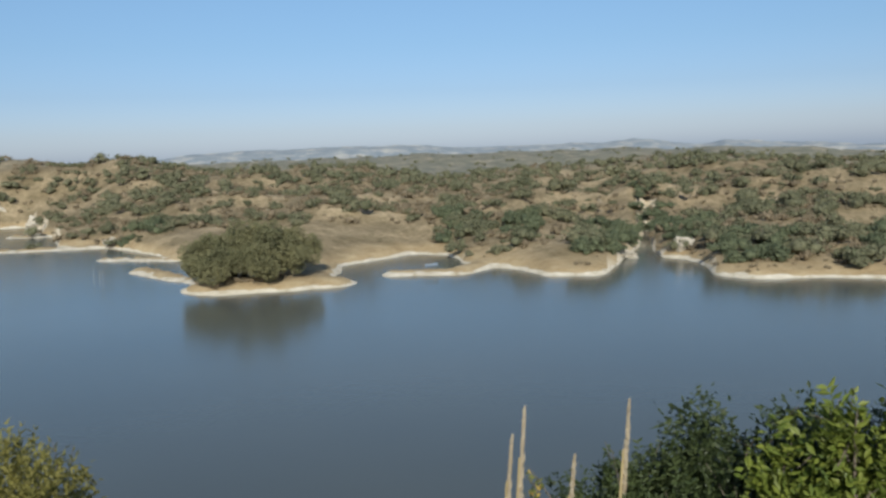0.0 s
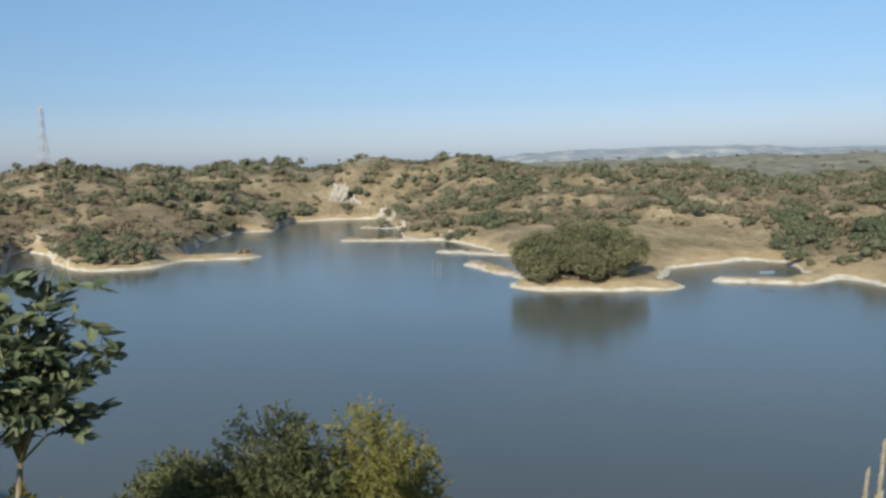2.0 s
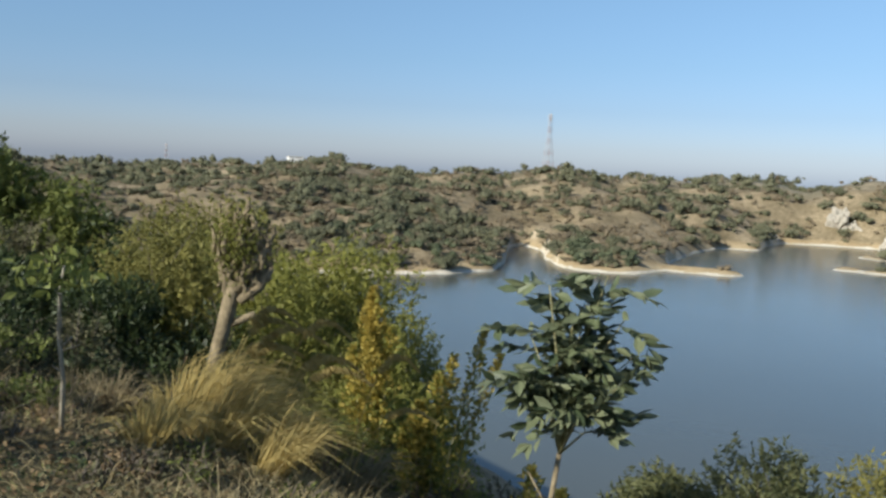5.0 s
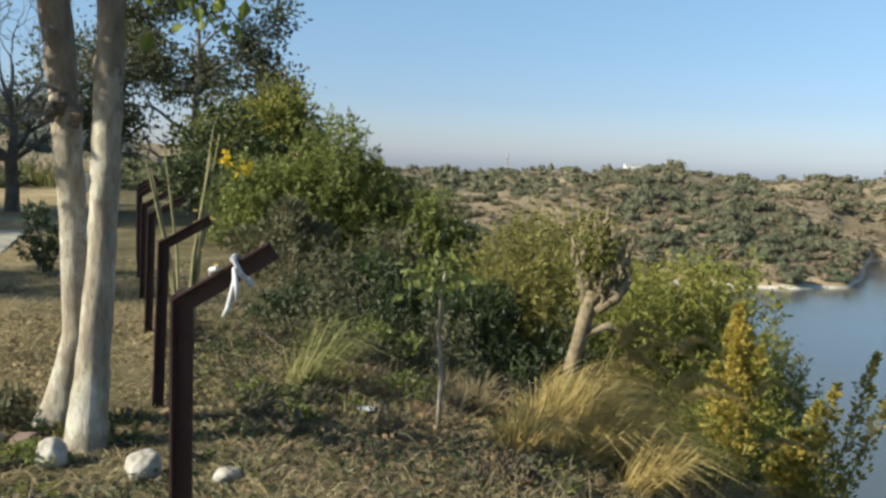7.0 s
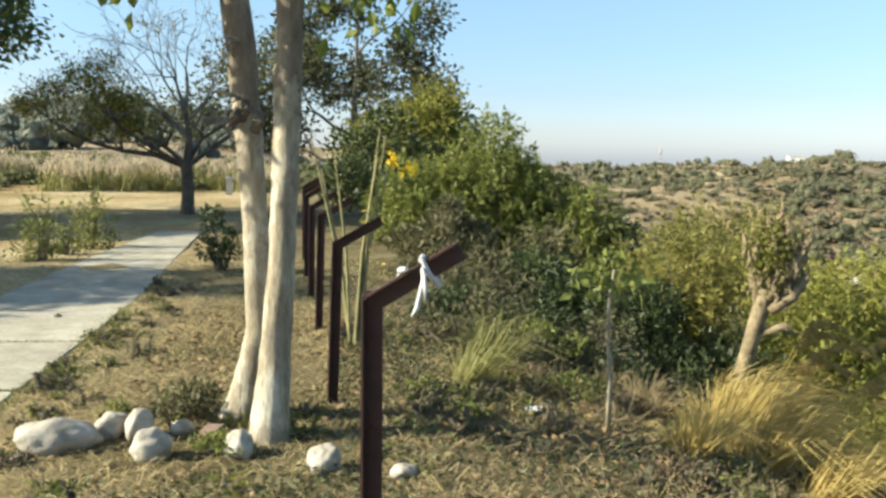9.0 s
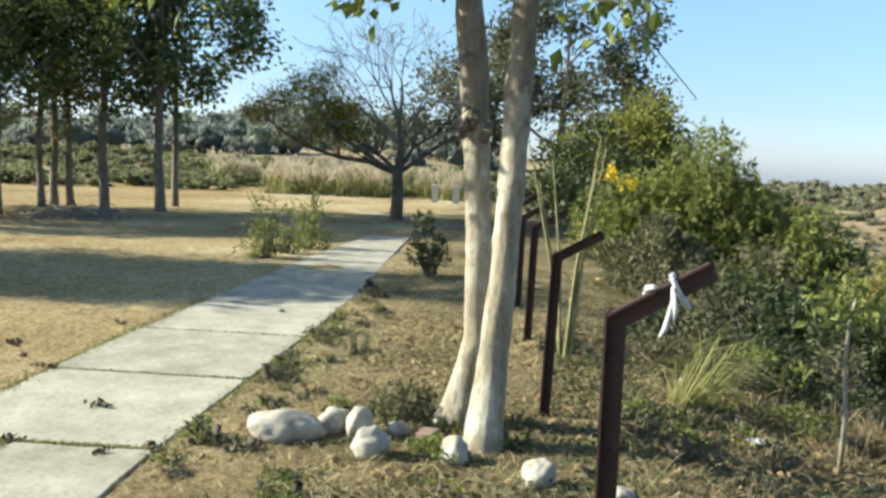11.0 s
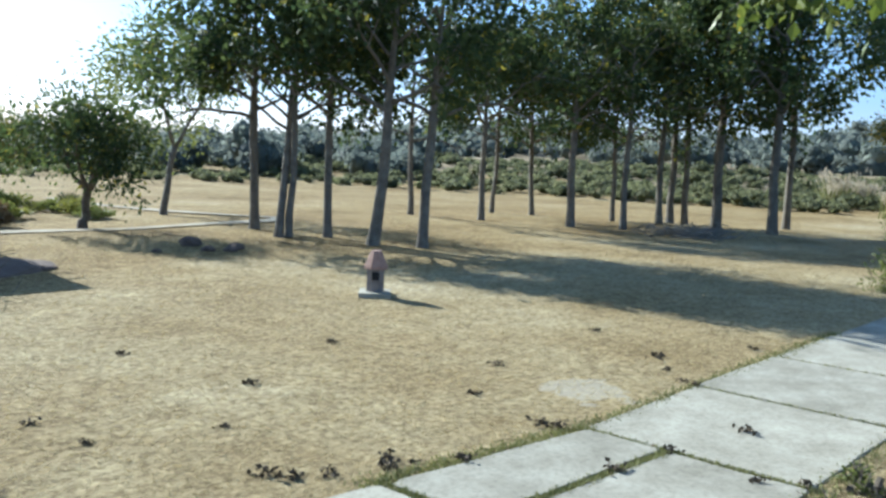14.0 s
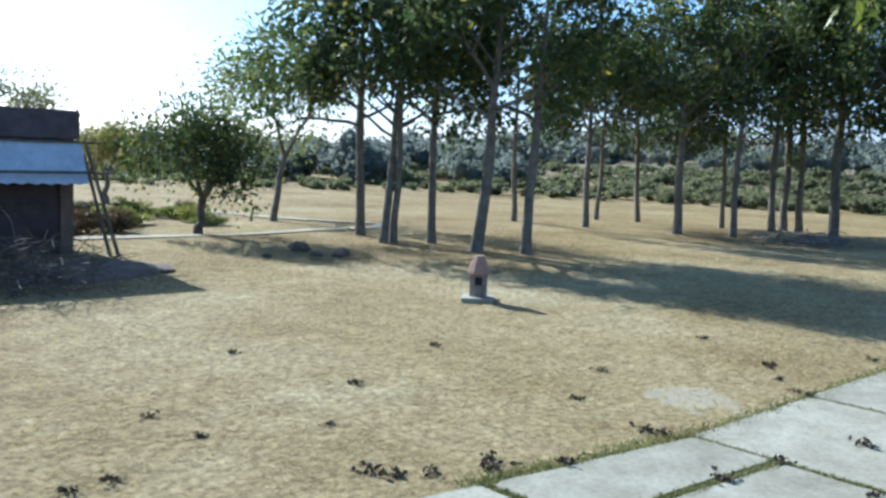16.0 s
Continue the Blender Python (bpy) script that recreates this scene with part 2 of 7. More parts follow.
EARTH = surface("path_earth", [(0.3, (0.27, 0.22, 0.145)), (0.5, (0.35, 0.30, 0.21)), (0.7, (0.42, 0.375, 0.28))], 1.5, 0.95, 25.0, [(0.3, (0.7, 0.68, 0.62)), (0.6, (1, 1, 1))], 0.4, 40.0, 0.01)
CLOTH = surface("white_cloth", [(0.3, (0.36, 0.36, 0.36)), (0.7, (0.55, 0.55, 0.54))], 20.0, 0.9, bump=0.4, bump_scale=150, distance=0.003)
TERRACOTTA = surface("terracotta", [(0.3, (0.28, 0.16, 0.12)), (0.7, (0.42, 0.27, 0.2))], 12.0, 0.9, 60, [(0.3, (0.7, 0.7, 0.7)), (0.7, (1, 1, 1))], 0.4, 80, 0.004)
BIN_GREY = surface("bin_grey", [(0.3, (0.13, 0.11, 0.10)), (0.7, (0.24, 0.21, 0.19))], 10.0, 0.9, bump=0.3, bump_scale=70, distance=0.004)
CONCRETE = surface("concrete", [(0.3, (0.42, 0.4, 0.36)), (0.7, (0.58, 0.56, 0.5))], 8.0, 0.9, bump=0.3, bump_scale=80, distance=0.004)
DARK = surface("dark_hole", [(0.3, (0.01, 0.01, 0.01)), (0.7, (0.02, 0.02, 0.02))], 8.0, 0.95)
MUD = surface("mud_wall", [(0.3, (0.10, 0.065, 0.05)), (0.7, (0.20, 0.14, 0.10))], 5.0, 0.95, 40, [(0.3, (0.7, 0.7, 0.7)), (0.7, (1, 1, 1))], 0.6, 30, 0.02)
# the same mud with the shade under the awning painted in
MUD_SHADE = surface("mud_wall_shade", [(0.3, (0.045, 0.032, 0.032)), (0.7, (0.085, 0.062, 0.058))], 5.0, 0.95, 40, [(0.3, (0.7, 0.7, 0.7)), (0.7, (1, 1, 1))], 0.6, 30, 0.02)
TIN = surface("zinc_sheet", [(0.3, (0.5, 0.52, 0.54)), (0.7, (0.68, 0.7, 0.72))], 5.0, 0.35, 40, [(0.3, (0.8, 0.78, 0.74)), (0.6, (1, 1, 1))], metallic=0.4)
TARP = surface("roof_felt", [(0.3, (0.05, 0.04, 0.045)), (0.7, (0.10, 0.08, 0.085))], 6.0, 0.8, bump=0.3, bump_scale=20, distance=0.01)
LIMEWASH = surface("limewash", [(0.3, (0.62, 0.60, 0.55)), (0.7, (0.78, 0.77, 0.73))], 3.0, 0.9)
# mast red and white, greyed to imitate the haze before them
MAST_RED_HAZE = surface("mast_red_haze", [(0.3, (0.3, 0.2, 0.18)), (0.7, (0.36, 0.25, 0.22))], 1.0, 0.6)
MAST_WHITE_HAZE = surface("mast_white_haze", [(0.3, (0.38, 0.39, 0.4)), (0.7, (0.48, 0.49, 0.5))], 1.0, 0.6)
BLUE = surface("blue_paint", [(0.3, (0.10, 0.14, 0.2)), (0.7, (0.2, 0.25, 0.3))], 6.0, 0.5)
DUNG = surface("dry_clod", [(0.3, (0.05, 0.035, 0.02)), (0.7, (0.13, 0.095, 0.055))], 20.0, 0.95, bump=0.6, bump_scale=60, distance=0.01)

# water
WATER, wn_, wl_, wb = material("lake_water")
wc = wn_.new("ShaderNodeNewGeometry").outputs["Position"]
wl_.new(ramp_node(wn_, wl_, noise_node(wn_, wl_, wc, 0.02, 3, 0.5), [(0.3, (0.075, 0.083, 0.075)), (0.7, (0.095, 0.10, 0.085))]), wb.inputs["Base Color"])
wl_.new(math_node(wn_, wl_, "MULTIPLY_ADD", noise_node(wn_, wl_, wc, 0.012, 3, 0.6), 0.12), wb.inputs["Roughness"])
wb.inputs["Roughness"].links[0].from_node.inputs[2].default_value = 0.10
wb.inputs["IOR"].default_value = 1.33
bump_node(wn_, wl_, noise_node(wn_, wl_, wc, 0.9, 4, 0.6), wb, 0.35, 0.05)

# one ground: dry lawn, scrubby slope, tan hills, bleached shore
GROUND, gn, gl, gb = material("ground")
geo = gn.new("ShaderNodeNewGeometry")
gp = geo.outputs["Position"]
sep = gn.new("ShaderNodeSeparateXYZ")
gl.new(gp, sep.inputs[0])
lawn = ramp_node(gn, gl, noise_node(gn, gl, gp, 0.35, 6, 0.65), [(0.3, (0.22, 0.165, 0.08)), (0.44, (0.335, 0.265, 0.145)), (0.57, (0.405, 0.34, 0.205)), (0.72, (0.50, 0.445, 0.315))])
lawn = mix_node(gn, gl, 0.75, lawn, ramp_node(gn, gl, noise_node(gn, gl, gp, 28.0, 6, 0.75), [(0.3, (0.42, 0.38, 0.3)), (0.5, (0.9, 0.88, 0.82)), (0.7, (1.25, 1.22, 1.15))]), "MULTIPLY")
mat_ = ramp_node(gn, gl, noise_node(gn, gl, gp, 4.0, 7, 0.82), [(0.32, (0.52, 0.46, 0.36)), (0.5, (0.98, 0.96, 0.93)), (0.66, (1.3, 1.29, 1.27))])
lawn = mix_node(gn, gl, 0.8, lawn, mat_, "MULTIPLY")
tufty = ramp_node(gn, gl, noise_node(gn, gl, gp, 17.0, 3, 0.6), [(0.38, (0.5, 0.44, 0.34)), (0.5, (0.98, 0.97, 0.94)), (0.62, (1.35, 1.34, 1.3))])
lawn = mix_node(gn, gl, 0.6, lawn, tufty, "MULTIPLY")
worn = gn.new("ShaderNodeVectorMath")
worn.operation = "DISTANCE"
gl.new(gp, worn.inputs[0])
worn.inputs[1].default_value = (-5.36, -3.36, 0.0)
bare = math_node(gn, gl, "LESS_THAN", math_node(gn, gl, "ADD", worn.outputs["Value"], math_node(gn, gl, "MULTIPLY", noise_node(gn, gl, gp, 4.0, 5, 0.7), 0.9)), 0.74)
lawn = mix_node(gn, gl, math_node(gn, gl, "MULTIPLY", bare, 0.55), lawn, (0.5, 0.455, 0.355))
# lawn multiplied darker towards -y, past a ragged line
back_lawn = math_node(gn, gl, "MULTIPLY", math_node(gn, gl, "SUBTRACT", -5.2, math_node(gn, gl, "ADD", sep.outputs["Y"], math_node(gn, gl, "MULTIPLY", noise_node(gn, gl, gp, 0.5, 5, 0.7), 5.0))), 0.4, True)
lawn = mix_node(gn, gl, math_node(gn, gl, "MULTIPLY", back_lawn, 0.9), lawn, (0.8, 0.74, 0.62), "MULTIPLY")
scrub = ramp_node(gn, gl, noise_node(gn, gl, gp, 1.1, 6, 0.7), [(0.3, (0.052, 0.053, 0.025)), (0.45, (0.118, 0.1, 0.05)), (0.6, (0.205, 0.168, 0.092)), (0.75, (0.31, 0.265, 0.165))])
scrub = mix_node(gn, gl, 0.7, scrub, ramp_node(gn, gl, noise_node(gn, gl, gp, 30.0, 5, 0.75), [(0.3, (0.4, 0.38, 0.3)), (0.6, (1.1, 1.08, 1.0))]), "MULTIPLY")
hill = ramp_node(gn, gl, noise_node(gn, gl, gp, 0.06, 8, 0.7), [(0.34, (0.15, 0.12, 0.07)), (0.47, (0.225, 0.18, 0.112)), (0.62, (0.34, 0.272, 0.175)), (0.76, (0.56, 0.47, 0.345))])
hill = mix_node(gn, gl, 0.8, hill, ramp_node(gn, gl, noise_node(gn, gl, gp, 0.7, 6, 0.75), [(0.35, (0.45, 0.45, 0.36)), (0.55, (1.0, 0.98, 0.95)), (0.7, (1.2, 1.15, 1.1))]), "MULTIPLY")
shore = ramp_node(gn, gl, noise_node(gn, gl, gp, 0.5, 6, 0.7), [(0.3, (0.3, 0.245, 0.16)), (0.45, (0.47, 0.42, 0.325)), (0.7, (0.64, 0.59, 0.49))])
zz = math_node(gn, gl, "ADD", sep.outputs["Z"], math_node(gn, gl, "MULTIPLY", noise_node(gn, gl, gp, 0.11, 5, 0.65), 1.8))
is_shore = math_node(gn, gl, "LESS_THAN", zz, -18.65)
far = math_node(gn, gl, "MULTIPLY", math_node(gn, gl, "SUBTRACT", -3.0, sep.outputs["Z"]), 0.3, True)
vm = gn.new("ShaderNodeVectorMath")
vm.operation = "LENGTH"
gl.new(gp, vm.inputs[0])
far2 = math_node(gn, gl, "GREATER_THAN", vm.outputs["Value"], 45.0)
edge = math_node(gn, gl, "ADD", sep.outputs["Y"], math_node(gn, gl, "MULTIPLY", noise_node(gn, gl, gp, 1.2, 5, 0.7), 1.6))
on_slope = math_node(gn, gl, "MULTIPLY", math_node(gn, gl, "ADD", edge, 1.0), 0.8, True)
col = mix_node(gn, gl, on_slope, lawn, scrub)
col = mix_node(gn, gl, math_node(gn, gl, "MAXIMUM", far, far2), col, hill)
# woodland ground past 400 m, paled and greyed to imitate haze
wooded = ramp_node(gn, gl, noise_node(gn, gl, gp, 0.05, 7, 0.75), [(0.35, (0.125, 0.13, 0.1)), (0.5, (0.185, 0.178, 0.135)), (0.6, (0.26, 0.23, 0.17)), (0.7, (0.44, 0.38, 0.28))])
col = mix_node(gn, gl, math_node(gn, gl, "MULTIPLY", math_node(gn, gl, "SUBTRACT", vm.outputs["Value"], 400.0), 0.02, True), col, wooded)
meadow_c = ramp_node(gn, gl, noise_node(gn, gl, gp, 0.22, 7, 0.75), [(0.3, (0.22, 0.155, 0.08)), (0.5, (0.36, 0.27, 0.15)), (0.68, (0.46, 0.37, 0.225))])
low_land = math_node(gn, gl, "MULTIPLY", math_node(gn, gl, "SUBTRACT", -16.0, math_node(gn, gl, "ADD", sep.outputs["Z"], math_node(gn, gl, "MULTIPLY", noise_node(gn, gl, gp, 0.09, 4, 0.6), 3.0))), 0.7, True)
col = mix_node(gn, gl, math_node(gn, gl, "MULTIPLY", low_land, 0.85), col, meadow_c)
steep = gn.new("ShaderNodeSeparateXYZ")
gl.new(geo.outputs["True Normal"], steep.inputs[0])
scarp = math_node(gn, gl, "MULTIPLY", math_node(gn, gl, "SUBTRACT", 0.72, math_node(gn, gl, "ADD", steep.outputs["Z"], math_node(gn, gl, "MULTIPLY", noise_node(gn, gl, gp, 0.2, 5, 0.7), 0.12))), 8.0, True)
scarp = math_node(gn, gl, "MULTIPLY", scarp, math_node(gn, gl, "GREATER_THAN", vm.outputs["Value"], 120.0))
col = mix_node(gn, gl, scarp, col, ramp_node(gn, gl, noise_node(gn, gl, gp, 0.35, 6, 0.7), [(0.3, (0.36, 0.28, 0.18)), (0.6, (0.6, 0.53, 0.4))]))
col = mix_node(gn, gl, is_shore, col, shore)
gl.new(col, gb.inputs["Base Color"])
gb.inputs["Roughness"].default_value = 0.97
gb.inputs["Specular IOR Level"].default_value = 0.15
bump_node(gn, gl, noise_node(gn, gl, gp, 22.0, 8, 0.8), gb, 0.8, 0.03)


# ---- building helpers ----
class Build:
    """Gathers vertices and faces for one mesh."""

    def __init__(self):
        self.v, self.f, self.n = [], [], 0

    def add(self, verts, faces):
        verts = np.asarray(verts, float).reshape(-1, 3)
        self.v.append(verts)
        self.f.extend([tuple(i + self.n for i in f) for f in faces])
        self.n += len(verts)

    def tube(self, points, radii, sides=6, cap=True):
        """A tapered limb along points."""
        pts = [Vector(p) for p in points]
        rings, up = [], Vector((0.31, 0.17, 0.93))
        for i, p in enumerate(pts):
            way = (pts[min(i + 1, len(pts) - 1)] - pts[max(i - 1, 0)]).normalized()
            a = way.cross(up)
            a = a.normalized() if a.length > 1e-3 else way.cross(Vector((1, 0, 0))).normalized()
            b = way.cross(a)
            rings.append([p + radii[i] * (math.cos(t) * a + math.sin(t) * b) for t in [2 * math.pi * k / sides for k in range(sides)]])
        verts = [c for r in rings for c in r]
        faces = [(i * sides + k, i * sides + (k + 1) % sides, (i + 1) * sides + (k + 1) % sides, (i + 1) * sides + k)
                 for i in range(len(pts) - 1) for k in range(sides)]
        if cap:
            faces += [tuple(range(sides))[::-1], tuple((len(pts) - 1) * sides + k for k in range(sides))]
        self.add(verts, faces)

    def box(self, size, m=Matrix()):
        x, y, z = (s / 2 for s in size)
        verts = [m @ Vector(c) for c in ((-x, -y, -z), (x, -y, -z), (x, y, -z), (-x, y, -z), (-x, -y, z), (x, -y, z), (x, y, z), (-x, y, z))]
        self.add(verts, [(0, 3, 2, 1), (4, 5, 6, 7), (0, 1, 5, 4), (1, 2, 6, 5), (2, 3, 7, 6), (3, 0, 4, 7)])

    def leaves(self, centres, ways, sizes, slim=0.5, rng=None):
        """Pointed leaves: a bent rhomb each."""
        c, w = np.asarray(centres, float), np.asarray(ways, float)
        s = np.asarray(sizes, float)[:, None]
        w = w / (np.linalg.norm(w, axis=1, keepdims=True) + 1e-9)
        side = np.cross(w, rng.normal(size=c.shape))
        side /= np.linalg.norm(side, axis=1, keepdims=True) + 1e-9
        nrm = np.cross(w, side)
        a, b = c - 0.5 * s * w, c + 0.5 * s * w
        l, r = c + 0.5 * slim * s * side + 0.08 * s * nrm, c - 0.5 * slim * s * side + 0.08 * s * nrm
        verts = np.stack([a, l, b, r], 1).reshape(-1, 3)
        base = np.arange(len(c)) * 4
        self.add(verts, [(i, i + 1, i + 2, i + 3) for i in base.tolist()])

    def chips(self, centres, ways, sizes, slim, rng):
        """Distant leaf sprays: a triangle each."""
        c, w = np.asarray(centres, float), np.asarray(ways, float)
        s = np.asarray(sizes, float)[:, None]
        w = w / (np.linalg.norm(w, axis=1, keepdims=True) + 1e-9)
        side = np.cross(w, rng.normal(size=c.shape))
        side /= np.linalg.norm(side, axis=1, keepdims=True) + 1e-9
        verts = np.stack([c - 0.5 * s * w - 0.5 * slim * s * side, c - 0.4 * s * w + 0.5 * slim * s * side, c + 0.6 * s * w], 1).reshape(-1, 3)
        self.add(verts, [(i, i + 1, i + 2) for i in (np.arange(len(c)) * 3).tolist()])

    def blades(self, roots, tips, width, bend, rng):
        """Grass blades: three-vertex-wide ribbons that bend over."""
        a, b = np.asarray(roots, float), np.asarray(tips, float)
        mid = (a + b) / 2 + np.array([0, 0, 1.0]) * (np.linalg.norm(b - a, axis=1, keepdims=True) * bend)
        side = np.cross(b - a, rng.normal(size=a.shape))
        side = side / (np.linalg.norm(side, axis=1, keepdims=True) + 1e-9) * width
        verts = np.stack([a - side, a + side, mid + side * 0.8, b, mid - side * 0.8], 1).reshape(-1, 3)
        faces = []
        for i in (np.arange(len(a)) * 5).tolist():
            faces += [(i, i + 1, i + 2, i + 4), (i + 4, i + 2, i + 3)]
        self.add(verts, faces)

    def knead(self, amount, scale):
        """Moves the surface in and out a little, as bark does."""
        for verts in self.v:
            for k in range(len(verts)):
                p = Vector(verts[k]) * scale
                verts[k] += amount * np.array((noise.noise(p), noise.noise(p + Vector((7, 3, 1))), 0.3 * noise.noise(p + Vector((2, 9, 4)))))

    def mesh(self, name, mat, smooth=False):
        me = bpy.data.meshes.new(name)
        me.from_pydata(np.concatenate(self.v).tolist() if self.v else [], [], self.f)
        me.materials.append(mat)
        if smooth:
            me.polygons.foreach_set("use_smooth", [True] * len(me.polygons))
        me.update()
        return me


def part(name, build, mat, parent, label="", smooth=False, at=None):
    ob = new(name, build.mesh(name, mat, smooth) if isinstance(build, Build) else build)
    ob.parent = parent
    if at is not None:
        ob.matrix_local = at
    return tagged(ob, label)


def thing(name, place, label, category, group="", turn=0.0, kind=""):
    ob = new(name)
    ob.empty_display_size = 0.2
    ob.matrix_world = pose(*place, 0, 0, turn)
    return tagged(ob, label, category, group, kind)


def value_noise(x, y, scale, seed):
    """Smooth noise on a plane, -1 to 1."""
    u, v = np.asarray(x, float) / scale, np.asarray(y, float) / scale
    iu, iv = np.floor(u).astype(np.int64), np.floor(v).astype(np.int64)
    fu, fv = u - iu, v - iv
    fu, fv = fu * fu * (3 - 2 * fu), fv * fv * (3 - 2 * fv)

    def h(a, b):
        k = (a * 374761393 + b * 668265263 + seed * 974634777) & 0xFFFFFFFF
        k = ((k ^ (k >> 13)) * 1274126177) & 0xFFFFFFFF
        return ((k ^ (k >> 16)) & 0xFFFF) / 32767.5 - 1.0

    return (h(iu, iv) * (1 - fu) * (1 - fv) + h(iu + 1, iv) * fu * (1 - fv) + h(iu, iv + 1) * (1 - fu) * fv + h(iu + 1, iv + 1) * fu * fv)


def fractal(x, y, scale, seed, octaves=4):
    return sum(value_noise(x, y, scale / 2**k, seed + k) / 2**k for k in range(octaves)) / 1.6


# ---- the lie of the land ----
LAKE = -20.0
# far shore: degrees to the left of +y, metres
SHORE = [(-60, 120), (-35, 145), (-28, 153), (-24, 154), (-20.5, 150), (-18.1, 153), (-17.2, 170), (-15.8, 178), (-14.6, 179), (-14.2, 196), (-13.8, 232), (-13.4, 198),
         (-12.8, 188), (-12.1, 170), (-11.2, 152), (-7.7, 153), (-5.6, 164), (-2.6, 171), (-1.6, 189), (1.1, 195), (2.3, 189), (4.8, 182), (7, 172), (12.5, 172), (15.3, 201),
         (19, 242), (22.2, 262), (23.0, 318), (23.6, 358), (26.4, 358), (29.8, 354), (30.3, 306), (33, 305), (34.6, 272), (36.5, 214), (38, 203), (41.8, 205), (43, 216),
         (43.8, 255), (45, 272), (45.7, 262), (46.3, 196), (50, 184), (54, 181), (60, 180), (66, 172), (72, 150), (78, 100)]
# tongues of land in the water: from, to, half width
SPITS = [((-33, 152), (-24, 154), 8.5), ((-24, 152), (-18, 152), 5), ((-40, 158), (-57, 179), 1.8), ((-25, 158), (-26, 182), 8), ((-50, 197), (-73, 203), 2.2), ((-76, 236), (-112, 231), 1.8),
         ((-119, 185), (-150, 172), 5), ((-6, 161), (5, 160), 2.4), ((5, 160), (12, 172), 3), ((-118, 278), (-128, 280), 3)]
# ridge line: degrees to the left, angle above level
RIDGE = [(-60, -1.4), (-28, -1.25), (-24, -1.1), (-19, -0.85), (-14.7, -0.95), (-10.5, -1.35), (-6.1, -1.05), (-2.6, -1.5), (2.5, -1.0), (5.3, -0.8), (8.7, -1.05), (12, -0.75), (14.6, -0.3), (16.5, 0.2), (18.5, 0.55), (21, 0.3),
         (23.3, 0.75), (25, 0.65), (26.3, 0.5), (28.3, 0.05), (29.8, 0.7), (32, 0.45), (33.5, 0.4), (35.6, 0.05), (37.7, 0.3), (39, -0.25), (42.5, 0.2), (45.2, 0.0), (46, -0.25), (49, -0.1), (52, -0.38), (54.8, -0.1), (56.9, 0.3), (58.3, 0.38),
         (60, 0.05), (62.6, -0.3), (64.9, -0.48), (67.3, -0.5), (69.7, -0.68), (71.8, -0.3), (75, -0.55), (80, 0.2), (95, 0.9), (118, 0.9), (135, 0.2), (142, -0.9), (200, -0.9), (300, -1.0)]
# skyline of the farther hills
SKYLINE = [(-60, -1.0), (-28, -0.95), (-24, -0.55), (-21, -0.5), (-18.5, -0.2), (-15, -0.4), (-12.8, -0.1), (-10, -0.25), (-7, -0.2), (-4, -0.3), (0, -0.25), (4, -0.2), (8, -0.25), (12, -0.2), (16, -0.3), (30, -0.4), (60, -1.2), (200, -1.2), (300, -0.8)]
HAZE_LINE = [(-60, -0.6), (-31, -0.4), (-25.8, -0.2), (-23.8, 0.02), (-20.5, 0.25), (-18.5, 0.42), (-17, 0.16), (-15.6, 0.3), (-13.1, 0.66), (-11, 0.45), (-8.4, 0.38), (-6, 0.42), (-3.2, 0.36), (0.7, 0.62), (4, 0.62), (7.7, 0.6), (11, 0.55), (14.6, 0.45), (17, 0.1), (20, -0.3), (24, -0.4), (40, -0.4), (62, -0.6), (80, -0.7)]
# open tan slopes and pale scarps among the scrub: degrees to the left, metres, half width, half depth
OPEN = [(-5.6, 215, 5.5, 22), (-3.5, 330, 9, 10), (-6.3, 320, 4, 9), (-8.4, 262, 4, 9), (-7.1, 255, 7, 24), (-5.1, 345, 6, 9), (-7.8, 350, 5, 9), (-23.1, 345, 6, 12), (-12.9, 400, 6, 10), (-19.8, 270, 4, 10), (0.8, 300, 5, 12), (6.2, 285, 5, 14), (9.5, 360, 5, 12), (-15.8, 192, 5, 9), (-15.4, 305, 5, 10), (-18.8, 330, 7, 10), (-22.9, 310, 6, 10), (-10.3, 370, 4, 10), (3.3, 330, 4, 12), (16.6, 395, 8, 16),
        (26.3, 378, 9, 16), (27.3, 415, 8, 10), (43.5, 330, 6, 18), (55.9, 360, 7, 12), (50, 330, 5, 12), (41.7, 330, 5, 14), (39.7, 335, 6, 14), (50.7, 196, 9, 6), (35.6, 410, 6, 8), (-26, 200, 7, 12), (9, 300, 5, 14), (12, 340, 5, 12), (20, 330, 5, 12), (47, 290, 4, 16), (58, 300, 5, 14), (63, 260, 5, 12)]


def in_open(x, y):
    """True where a slope lies bare."""
    r, az = np.hypot(x, y), np.degrees(np.arctan2(-x, y))
    wob = 0.35 * fractal(x, y, 9, 331, 3)
    hit = np.zeros(np.shape(r), bool)
    for a, d, wide, deep in OPEN:
        hit |= (np.radians(az - a) * d / wide) ** 2 + ((r - d) / deep) ** 2 < 0.42 + wob
    return hit


def smooth(a, b, x):
    t = np.clip((x - a) / (b - a), 0, 1)
    return t * t * (3 - 2 * t)


def plateau_edge(x):
    """How far the level ground reaches towards the lake."""
    return 0.5 + 0.33 * np.clip(-11 - x, 0, 11) + 0.05 * np.clip(-22 - x, 0, 40)


